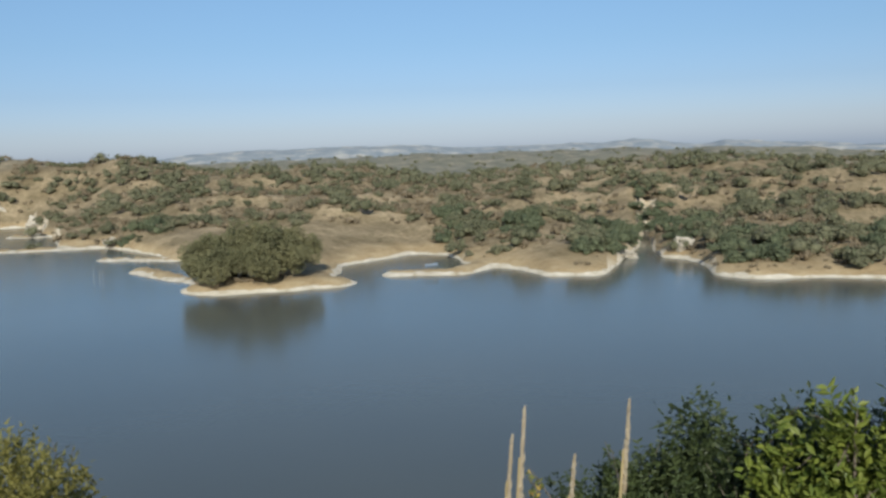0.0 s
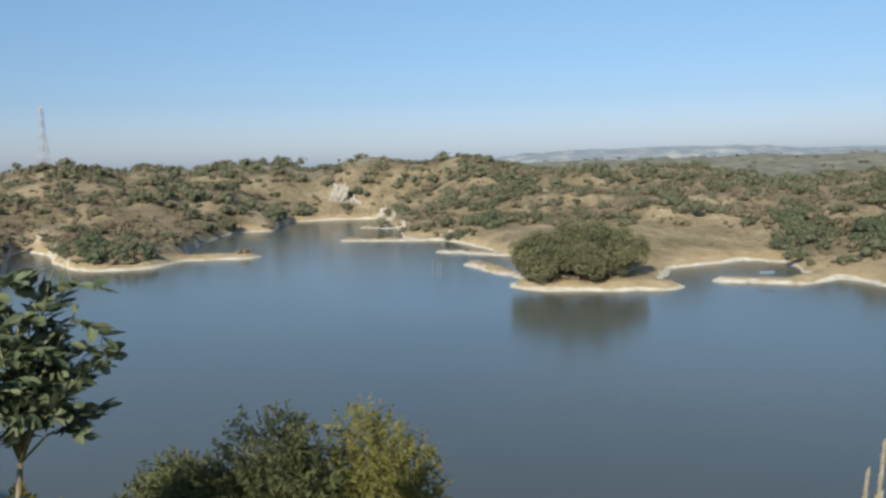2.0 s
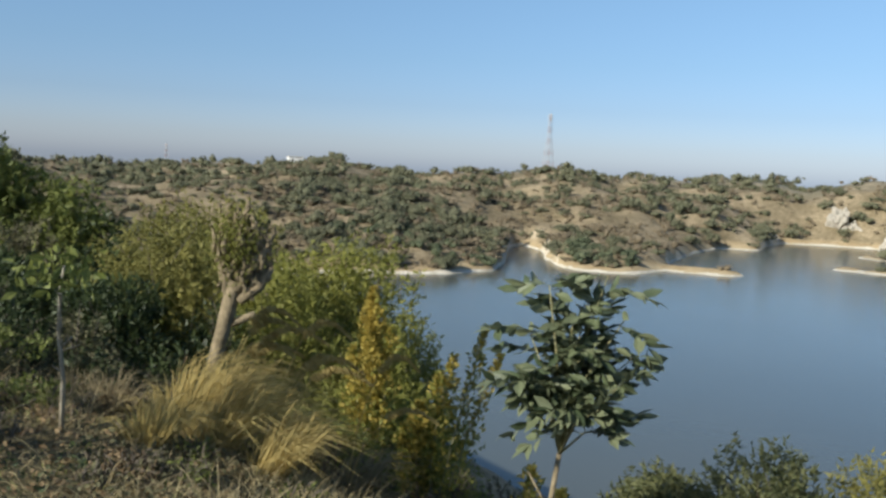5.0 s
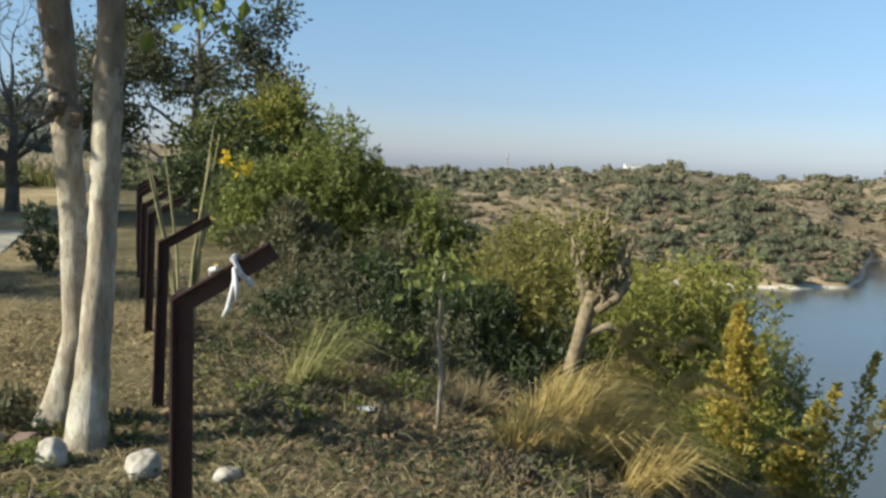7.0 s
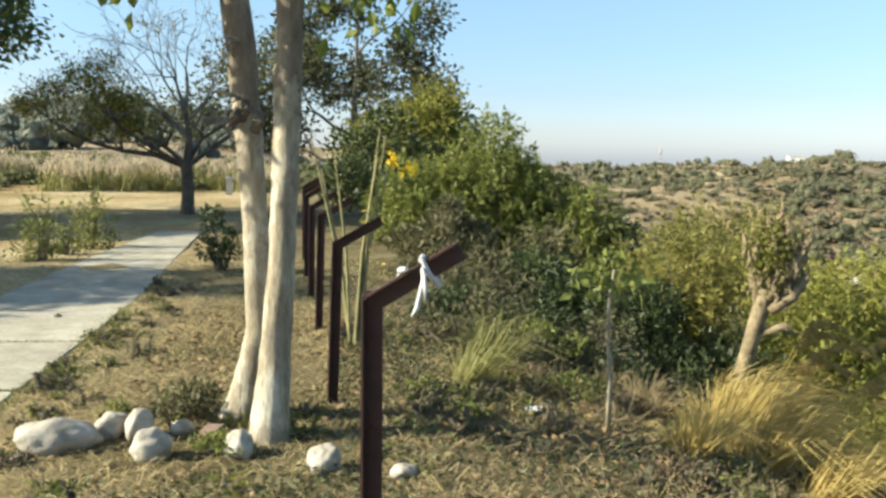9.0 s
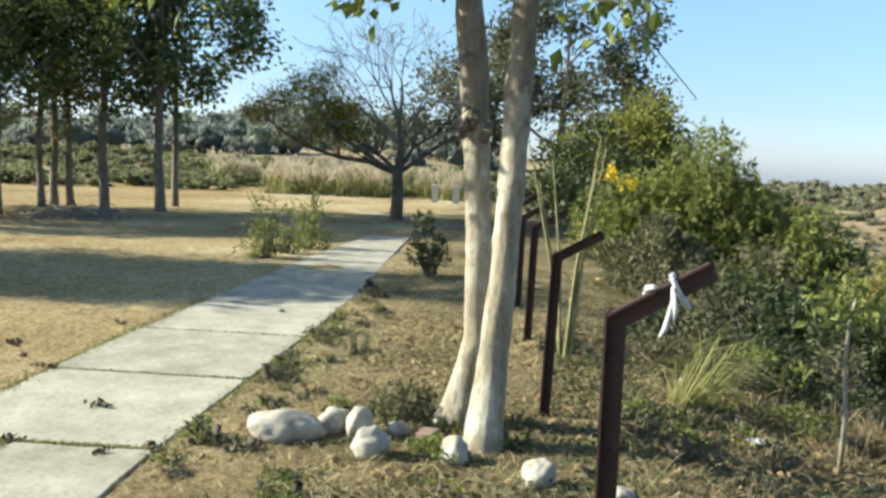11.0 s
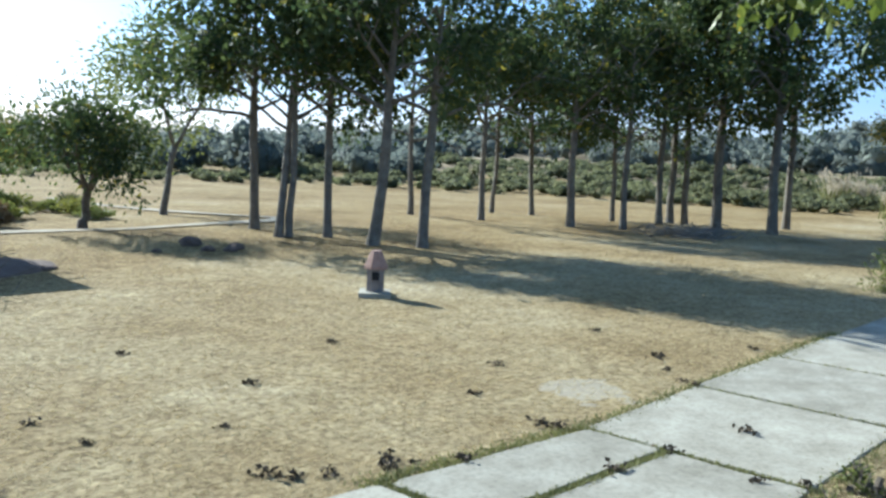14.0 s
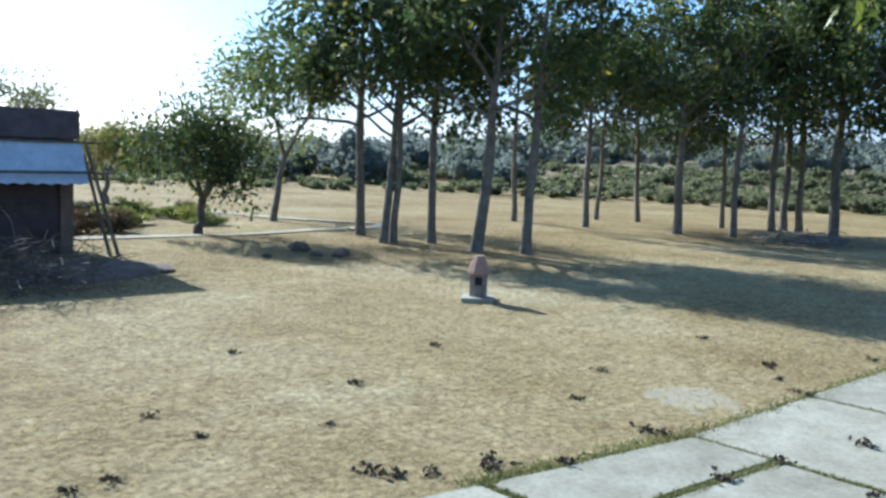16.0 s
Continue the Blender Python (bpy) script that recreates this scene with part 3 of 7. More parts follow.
def height(x, y):
    x, y = np.asarray(x, float), np.asarray(y, float)
    r, az = np.hypot(x, y), np.degrees(np.arctan2(-x, y))
    az = np.where(az < -60, az + 360, az)
    rs = np.interp(az, [a for a, _ in SHORE], [b for _, b in SHORE])
    land = (r - rs) * 0.8
    for (x1, y1), (x2, y2), w in SPITS:
        dx, dy = x2 - x1, y2 - y1
        t = np.clip(((x - x1) * dx + (y - y1) * dy) / (dx * dx + dy * dy), 0, 1)
        land = np.maximum(land, w - np.hypot(x - x1 - t * dx, y - y1 - t * dy))
    land = land + 1.6 * fractal(x, y, 14, 5) + 0.6 * fractal(x, y, 4, 9, 2)
    shore_far = np.full(r.shape, 1e9)
    for d in np.arange(-7.2, 7.3, 0.8):
        rd = np.interp(az + d, [a for a, _ in SHORE], [b for _, b in SHORE])
        shore_far = np.minimum(shore_far, np.hypot(np.maximum(r - rd, 0), r * math.radians(d)))
    rs_s = sum(np.interp(az + d, [a for a, _ in SHORE], [b for _, b in SHORE]) for d in (-5, -3.5, -2, 0, 2, 3.5, 5)) / 7
    main = np.clip((r - np.maximum(rs_s - 12, 0)) / np.maximum(442 - rs_s, 60), 0, 1) * np.minimum(smooth(0.5, 14, land), 0.12 + 0.88 * smooth(0, 45, shore_far))
    top = 1.5 + 430 * np.tan(np.radians(np.interp(az, [a for a, _ in RIDGE], [b for _, b in RIDGE]))) - 3.0
    far_top = 1.5 + 1300 * np.tan(np.radians(np.interp(az, [a for a, _ in SKYLINE], [b for _, b in SKYLINE]))) - 4.0
    rough = fractal(x, y, 60, 21, 5)
    bank = np.where(land > 0, 0.85 * smooth(0, 1.6, land) + 0.16 * np.clip(land - 1.6, 0, 14), np.clip(0.25 * land, -4, 0))
    spurs = 1 - 2.2 * np.abs(fractal(x, y, 75, 27, 3))
    rise = (top - LAKE - 2) * (main ** 0.85) + (rough * 5.5 + 3.2 * spurs * (1 - 0.75 * smooth(0.75, 1.0, main))) * smooth(0.0, 0.3, main) + 2.2 * np.abs(fractal(x, y, 25, 33, 3)) * smooth(0.02, 0.2, main)
    over = smooth(430, 560, r)
    beyond = over * (-14) + smooth(700, 1300, r) * (far_top - top + 14) + over * fractal(x, y, 260, 55, 5) * 9 * (r / 1300).clip(0, 1.5) + over * 4 * fractal(x, y, 70, 57, 3)
    far_z = LAKE + bank + np.where(main > 0, rise + beyond, 0)
    far_z = np.where(main > 0.4, np.maximum(far_z, LAKE + 2.5 + 1.5 * fractal(x, y, 40, 41, 3)), far_z) - 75 * smooth(1500, 4500, r)
    # the near hill on which the lawn lies
    e = y - plateau_edge(x) - 0.25 * np.clip(x, 0, 60)
    e = e + 0.35 * fractal(x, y, 5, 71, 3)
    drop = 0.17 * np.clip(e, 0, 1.5) + 0.36 * np.clip(e - 1.5, 0, 3.5) + 0.62 * np.clip(e - 5.0, 0, None)
    lawn_z = 0.03 * fractal(x, y, 3.0, 81, 3) * smooth(1.0, 5.0, np.hypot(x + 5, y + 3))
    back = smooth(31, 60, r) * (0.7 + 1.2 * fractal(x, y, 40, 91, 4)) + smooth(60, 150, r) * np.interp(az, [80, 88, 94, 98, 104, 108, 113, 125, 133, 141, 150, 180], [0, 3, 5, 7, 7.6, 5, 3.4, 3.2, 2.0, 0.0, -1.5, -1.5])
    near_z = lawn_z - drop + back * smooth(0.0, -8.0, e) + 0.12 * fractal(x, y, 1.3, 101, 3) * smooth(0.2, 2.5, e)
    near_z = near_z - 26 * smooth(55, 135, r) * (1 - smooth(84, 94, az)) - 26 * smooth(55, 135, r) * smooth(250, 290, az)
    return np.maximum(np.maximum(far_z, near_z), LAKE - 3.5 - 80 * (r > 1500))


def ground_z(x, y):
    return float(height(np.array([x]), np.array([y]))[0])


# ---- ground, one sheet to the horizon ----
rings = np.concatenate([[0.0], np.geomspace(0.7, 100, 135), np.geomspace(101.5, 420, 125), np.geomspace(430, 4600, 75)])
turns = np.radians(np.concatenate([np.arange(-36, 170, 0.6), np.arange(170, 324, 2.0)]))
R, A = np.meshgrid(rings[1:], turns, indexing="ij")
GX, GY = -R * np.sin(A), R * np.cos(A)
GZ = height(GX, GY)
n_r, n_a = GX.shape
verts = np.concatenate([[[0, 0, ground_z(0, 0)]], np.stack([GX, GY, GZ], -1).reshape(-1, 3)])
i, k = np.meshgrid(np.arange(n_r - 1), np.arange(n_a), indexing="ij")
k2 = (k + 1) % n_a
quads = np.stack([1 + i * n_a + k, 1 + i * n_a + k2, 1 + (i + 1) * n_a + k2, 1 + (i + 1) * n_a + k], -1).reshape(-1, 4)[:, ::-1]
fan = [(0, 1 + (a + 1) % n_a, 1 + a)[::-1] for a in range(n_a)]
me = bpy.data.meshes.new("ground")
me.from_pydata(verts.tolist(), [], quads.tolist() + fan)
me.polygons.foreach_set("use_smooth", [True] * len(me.polygons))
me.materials.append(GROUND)
me.update()
tagged(new("ground", me), "dry tan lawn, scrubby slope and bare tan hills round the lake", "ground", kind="structure")

w = Build()
w.add([(-900, 5, LAKE), (900, 5, LAKE), (900, 900, LAKE), (-900, 900, LAKE)], [(0, 1, 2, 3)])
water = new("water", w.mesh("water", WATER))
tagged(water, "calm grey-blue reservoir water with faint ripples", "lake", kind="structure")


# ridges at the limit of sight, blue-grey aerial haze painted into their colour
RIDGE_HAZE = surface("ridge_haze", [(0.32, (0.17, 0.205, 0.235)), (0.5, (0.235, 0.265, 0.285)), (0.66, (0.42, 0.4, 0.36))], 0.018, 0.95, 0.06, [(0.35, (0.78, 0.8, 0.82)), (0.6, (1.05, 1.04, 1.02))])
az_ = np.radians(np.arange(-45, 86, 0.12))
rows_ = np.linspace(0, 1, 16)
U_, A_ = np.meshgrid(rows_, az_, indexing="ij")
R_ = 2500 + 500 * U_
X_, Y_ = -R_ * np.sin(A_), R_ * np.cos(A_)
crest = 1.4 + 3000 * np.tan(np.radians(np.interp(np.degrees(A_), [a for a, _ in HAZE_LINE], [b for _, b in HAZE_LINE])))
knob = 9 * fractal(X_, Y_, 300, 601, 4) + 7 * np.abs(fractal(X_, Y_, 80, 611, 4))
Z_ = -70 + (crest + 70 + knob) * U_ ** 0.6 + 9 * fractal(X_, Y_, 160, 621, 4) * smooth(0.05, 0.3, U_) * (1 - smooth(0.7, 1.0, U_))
w = Build()
i, k = np.meshgrid(np.arange(len(rows_) - 1), np.arange(len(az_) - 1), indexing="ij")
n_a = len(az_)
w.add(np.stack([X_, Y_, Z_], -1).reshape(-1, 3), np.stack([i * n_a + k, (i + 1) * n_a + k, (i + 1) * n_a + k + 1, i * n_a + k + 1], -1).reshape(-1, 4).tolist())
tagged(new("backdrop", w.mesh("backdrop", RIDGE_HAZE, True)), "far ridges with blue-grey haze in their colour", "distant hills", kind="structure")


# ---- plants ----
def clump_template(rng, leaves, size, squash=0.75, spread=1.0):
    """A shrub as leaf cards on a bumpy shell: centres, ways, sizes for radius 1."""
    d = rng.normal(size=(leaves, 3))
    d /= np.linalg.norm(d, axis=1, keepdims=True)
    d[:, 2] = np.abs(d[:, 2]) * 1.1 - 0.15
    lob = rng.normal(size=(5, 3))
    lob /= np.linalg.norm(lob, axis=1, keepdims=True)
    bump = 0.72 + 0.38 * np.max(d @ lob.T, axis=1)
    c = d * (bump * rng.uniform(0.6, 1.05, leaves) * spread)[:, None]
    c[:, 2] = c[:, 2] * squash + 0.25
    ways = np.cross(d, rng.normal(size=d.shape)) + 0.3 * rng.normal(size=d.shape)
    return c, ways, rng.uniform(0.7, 1.3, leaves) * size


def heart(rng, sub):
    """A lumpy closed ball, radius about 1."""
    bm = bmesh.new()
    bmesh.ops.create_icosphere(bm, subdivisions=sub, radius=1.0)
    off = Vector(rng.uniform(-50, 50, 3))
    vs = np.array([v.co * (1 + 0.35 * noise.noise(v.co * 1.7 + off) + 0.2 * noise.noise(v.co * 4.5 + off)) for v in bm.verts])
    fs = [tuple(v.index for v in f.verts) for f in bm.faces]
    bm.free()
    return vs, fs


def lobed_template(rng, lobes, leaves, size, sub, core=0.74):
    """A tree crown of several uneven lobes with leaf sprays over them, radius about 1."""
    cs, ws, ss, hearts = [], [], [], []
    for k in range(lobes):
        r = rng.uniform(0.36, 0.66)
        c, w_, s = clump_template(rng, leaves // lobes, size / r, 0.85)
        a, q = rng.uniform(0, 6.28), rng.uniform(0.1, 0.75)
        mid = np.array([math.cos(a) * q, math.sin(a) * q, rng.uniform(0.0, 0.7) * (1.1 - q)])
        cs.append(c * r + mid)
        ws.append(w_)
        ss.append(s * r)
        vs, fs = heart(rng, sub)
        hearts.append((vs * r * core * np.array([1.0, 1.0, 0.9]) + mid + np.array([0, 0, 0.2 * r]), fs))
    return np.concatenate(cs), np.concatenate(ws), np.concatenate(ss), hearts


def scatter_clumps(build, places, radii, templates, rng, slim=0.8, tall=1.0):
    for p, r in zip(places, radii):
        c, w_, s, hearts = templates[rng.integers(len(templates))]
        a = rng.uniform(0, 2 * math.pi)
        rot = np.array([[math.cos(a), -math.sin(a), 0], [math.sin(a), math.cos(a), 0], [0, 0, tall * rng.uniform(0.8, 1.25)]])
        build.chips(c @ rot.T * r + p, w_ @ rot.T, s * r, slim, rng)
        for vs, fs in hearts:
            build.add(vs @ rot.T * r + p, fs)


rng = np.random.default_rng(11)
near_t = [lobed_template(rng, int(rng.integers(3, 7)), 270, 0.138, 1, 0.58) for _ in range(14)]
mid_t = [lobed_template(rng, int(rng.integers(2, 5)), 66, 0.2, 1, 0.56) for _ in range(12)]
far_t = [lobed_template(rng, int(rng.integers(2, 4)), 34, 0.25, 1, 0.56) for _ in range(10)]
belt_t = [lobed_template(rng, int(rng.integers(3, 5)), 120, 0.19, 1, 0.55) for _ in range(8)]


def wood_places(n, az_range, r_range, rng, cover, power=1.0):
    az = np.radians(rng.uniform(*az_range, n))
    r = r_range[0] + (r_range[1] - r_range[0]) * rng.uniform(0, 1, n) ** power
    x, y = -r * np.sin(az), r * np.cos(az)
    z = height(x, y)
    patch = 0.8 * fractal(x, y, 42, 301, 2) + 0.75 * fractal(x, y, 13, 307, 2) + 0.06 * rng.normal(size=n)
    deg = np.degrees(az)
    meadow = ((deg > 0.5) & (deg < 9.5) & (r < 214)) | ((deg > 13) & (deg < 19.5) & (r < 236)) | ((deg > -9.5) & (deg < 4) & (r < 172))
    keep = (z > LAKE + 1.0 + 0.5 * fractal(x, y, 20, 311, 3)) & (patch < cover) & ~meadow & ~in_open(x, y)
    return np.stack([x, y, z], 1)[keep]


for label, n, az_range, r_range, temps, radius, cover, power, leaf in (
        ("dark grey-green scrub trees along the far shore", 1700, (-36, 60), (150, 310), near_t, (1.2, 5.0), 0.33, 1.0, LEAF_FAR),
        ("brown half-bare thorn trees along the far shore", 2300, (-36, 60), (150, 310), mid_t, (0.8, 3.0), 0.55, 1.0, LEAF_THORN),
        ("low brown thorn scrub along the far shore", 2600, (-36, 60), (150, 310), far_t, (0.4, 1.4), 1.2, 1.0, LEAF_THORN),
        ("dark grey-green scrub trees on the hills behind the shore", 3300, (-38, 80), (300, 470), mid_t, (1.4, 5.2), 0.4, 1.0, LEAF_FAR),
        ("brown half-bare thorn trees on the hills", 3600, (-38, 80), (300, 470), far_t, (0.9, 3.0), 0.6, 1.0, LEAF_THORN),
        ("woods on the far ridges", 1600, (-45, 80), (470, 1900), far_t, (3.0, 6.5), 0.6, 2.2, LEAF_FAR),
        ("scrub woods on the hills behind the cove", 1600, (-40, 16), (400, 800), far_t, (2.0, 5.0), 0.5, 1.0, LEAF_FAR),
        ("low brown thorn scrub on the western hillside", 1500, (38, 62), (150, 330), far_t, (0.7, 2.0), 0.8, 1.0, LEAF_THORN),
        ("scrub woods on the slope across the near inlet", 900, (50, 84), (70, 320), near_t, (1.0, 3.8), 0.62, 1.0, LEAF_FAR),
        ("brown thorn woods on the slope across the near inlet", 1300, (50, 84), (70, 320), mid_t, (0.7, 2.4), 0.65, 1.0, LEAF_THORN)):
    places = wood_places(n, az_range, r_range, rng, cover, power)
    if "inlet" in label:
        places = places[(places[:, 2] < -1.0)]
    b = Build()
    size = radius[0] + (radius[1] - radius[0]) * rng.uniform(size=len(places)) ** 1.6
    scatter_clumps(b, places, size, temps, rng, tall=0.74)
    tagged(new("scrub_woods", b.mesh("scrub_woods", leaf, True)), label, "woods", kind="stuff")


def limbs(build, rng, p, way, length, radius, level, tips, spread=0.6, droop=0.0, kids=(2, 3), sides=6, shrink=0.68, least=0.0035):
    """A limb that bends, tapers and forks; the twig ends go into tips."""
    p, way = Vector(p), Vector(way).normalized()
    pts, radii, q, d = [p], [radius], p, way
    steps = 4 if level > 1 else 3
    for s in range(steps):
        d = (d + Vector(rng.normal(0, 0.13, 3)) + Vector((0, 0, -droop * 0.2))).normalized()
        q = q + d * (length / steps)
        pts.append(q)
        radii.append(max(radius * (1 - 0.38 * (s + 1) / steps), least))
    build.tube(pts, radii, sides if level > 0 else 4, cap=False)
    if level == 0:
        tips.append((q, d))
        tips.append((pts[-2], d))
        return
    n = int(rng.integers(kids[0], kids[1] + 1))
    turn = rng.uniform(0, 6.28)
    for k in range(n):
        a = turn + 2 * math.pi * k / n + rng.normal(0, 0.3)
        side = d.orthogonal().normalized()
        side.rotate(Matrix.Rotation(a, 3, d))
        child = (d + side * spread * rng.uniform(0.6, 1.4)).normalized()
        start = pts[-1] if k < 2 else pts[-2]
        limbs(build, rng, start, child, length * shrink * rng.uniform(0.8, 1.15), radii[-1] * 0.75, level - 1, tips, spread, droop, kids, sides, shrink, least)


def cluster_leaves(build, rng, tips, per_tip, sigma, size, slim=0.5, hang=0.0):
    c, w_ = [], []
    for p, d in tips:
        off = rng.normal(0, sigma, (per_tip, 3))
        c.append(np.array(p) + off)
        w_.append(off * 0.5 / sigma + np.array(d) * 0.5 + rng.normal(0, 0.7, (per_tip, 3)) + np.array([0, 0, -hang]))
    c, w_ = np.concatenate(c), np.concatenate(w_)
    build.leaves(c, w_, size * rng.uniform(0.7, 1.3, len(c)), slim, rng)


def tree(name, place, label, rng, clear, trunk_r, crown, levels, bark, leaf, per_tip, sigma, size, lean=(0, 0), spread=0.6, droop=0.0,
         kids=(2, 3), category="tree", group="", hang=0.2, slim=0.5, shrink=0.68, forks=0):
    """A tree: a flared trunk with limbs, and a crown of leaves."""
    t = thing(name, place, label, category, group)
    wood, tips = Build(), []
    top = Vector((lean[0], lean[1], clear))
    pts = [Vector((0, 0, -0.12)), Vector((0, 0, 0.12)), top * 0.35 + Vector(rng.normal(0, trunk_r * 0.4, 3)), top * 0.7 + Vector(rng.normal(0, trunk_r * 0.4, 3)), top]
    wood.tube(pts, [trunk_r * 1.5, trunk_r * 1.12, trunk_r, trunk_r * 0.92, trunk_r * 0.85], 10, cap=False)
    n = forks or int(rng.integers(2, 4))
    turn = rng.uniform(0, 6.28)
    for k in range(n):
        a = turn + 2 * math.pi * k / n
        way = Vector((math.cos(a) * spread, math.sin(a) * spread, 1.0))
        limbs(wood, rng, top - Vector((0, 0, 0.03)), way, crown, trunk_r * 0.62, levels, tips, spread, droop, kids, 6, shrink)
    part("trunk", wood, bark, t, smooth=True)
    if leaf:
        foliage_b = Build()
        cluster_leaves(foliage_b, rng, tips, per_tip, sigma, size, slim, hang)
        part("crown", foliage_b, leaf, t)
    return t


def bush(name, x, y, label, rng, width, tall, leaf, count, size, lumps=7, category="bush", group="", slim=0.5, sink=0.05, stems=6, hang=0.0, bark=None):
    """A bush: thin stems and leaves in uneven lumps."""
    t = thing(name, (x, y, ground_z(x, y) - sink), label, category, group)
    wood, leaves_b = Build(), Build()
    centres = []
    for k in range(lumps):
        a, rr = rng.uniform(0, 6.28), math.sqrt(rng.uniform(0, 1)) * width * 0.75
        centres.append((rr * math.cos(a), rr * math.sin(a), tall * rng.uniform(0.35, 0.88) * (1 - 0.35 * (rr / width) ** 2)))
    centres.append((0, 0, tall * 0.85))
    for k in range(stems):
        c = Vector(centres[k % len(centres)])
        wood.tube([Vector((c.x * 0.1, c.y * 0.1, -0.1)), c * 0.5 + Vector(rng.normal(0, 0.05, 3)), c * 1.02], [0.028, 0.018, 0.006], 5, cap=False)
    c, w_ = [], []
    per = count // len(centres)
    for p in centres:
        d = rng.normal(size=(per, 3))
        d /= np.linalg.norm(d, axis=1, keepdims=True)
        rad = rng.uniform(0.25, 1.0, (per, 1)) ** 0.6
        off = d * rad * np.array([width * 0.42, width * 0.42, tall * 0.26]) * rng.uniform(0.75, 1.2)
        c.append(np.array(p) + off)
        w_.append(d + rng.normal(0, 0.6, (per, 3)) + np.array([0, 0, 0.25 - hang]))
    c, w_ = np.concatenate(c), np.concatenate(w_)
    keep = c[:, 2] > 0.02
    lay = leaves_b.leaves if math.hypot(x, y) < 8.5 else leaves_b.chips
    lay(c[keep], w_[keep], size * rng.uniform(0.6, 1.35, keep.sum()), slim, rng)
    tagged(part("stem", wood, bark or BARK, t), kind="stuff")
    part("foliage", leaves_b, leaf, t)
    return t


def spray_bush(name, x, y, top, label, rng, width, leaf, sprays, per, size, reach=0.4, category="bush", group="", slim=0.4, droop=0.12, bark=None, upright=0.0):
    """A feathery bush: arching twigs with leaflets along them, in an uneven dome."""
    g = ground_z(x, y) - 0.05
    t, tall = thing(name, (x, y, g), label, category, group), top - g
    d = rng.normal(size=(sprays, 3))
    d /= np.linalg.norm(d, axis=1, keepdims=True)
    d[:, 2] = np.abs(d[:, 2])
    lob = rng.normal(size=(6, 3))
    lob /= np.linalg.norm(lob, axis=1, keepdims=True)
    grow = (0.66 + 0.36 * np.max(d @ lob.T, axis=1)) * rng.uniform(0.45, 1.08, sprays) ** 0.7
    tip = d * grow[:, None] * np.array([width, width, tall])
    way = d * np.array([1, 1, 0.8]) + np.array([0, 0, 0.35 + upright]) + rng.normal(0, 0.3, d.shape)
    way /= np.linalg.norm(way, axis=1, keepdims=True)
    start = tip - way * (reach * rng.uniform(0.6, 1.2, (sprays, 1)))
    u = rng.uniform(0, 1, (sprays, per, 1))
    side = np.cross(way, rng.normal(size=way.shape))
    side /= np.linalg.norm(side, axis=1, keepdims=True) + 1e-9
    c = start[:, None] + (tip - start)[:, None] * u - np.array([0, 0, 1.0]) * droop * reach * u * u
    flip = rng.choice([-1.0, 1.0], (sprays, per, 1))
    w_ = side[:, None] * flip + way[:, None] * 0.6 + rng.normal(0, 0.35, (sprays, per, 3))
    c = c + w_ * size * 0.4
    c, w_ = c.reshape(-1, 3), w_.reshape(-1, 3)
    keep = c[:, 2] > 0.02
    b = Build()
    lay = b.leaves if math.hypot(x, y) < 8.5 else b.chips
    lay(c[keep], w_[keep], size * rng.uniform(0.6, 1.35, keep.sum()), slim, rng)
    wood = Build()
    for k in range(0, sprays, max(1, sprays // 30)):
        s_, e_ = Vector(start[k]), Vector(tip[k])
        wood.tube([s_, s_.lerp(e_, 0.5) + Vector((0, 0, 0.02)), e_], [0.006, 0.004, 0.002], 4, cap=False)
    for k in range(9):
        s_ = Vector(start[int(rng.integers(sprays))])
        wood.tube([Vector((s_.x * 0.12, s_.y * 0.12, -0.1)), s_ * 0.55 + Vector(rng.normal(0, 0.05, 3)), s_], [0.026, 0.017, 0.006], 5, cap=False)
    tagged(part("stem", wood, bark or BARK, t), kind="stuff")
    part("foliage", b, leaf, t)
    return t


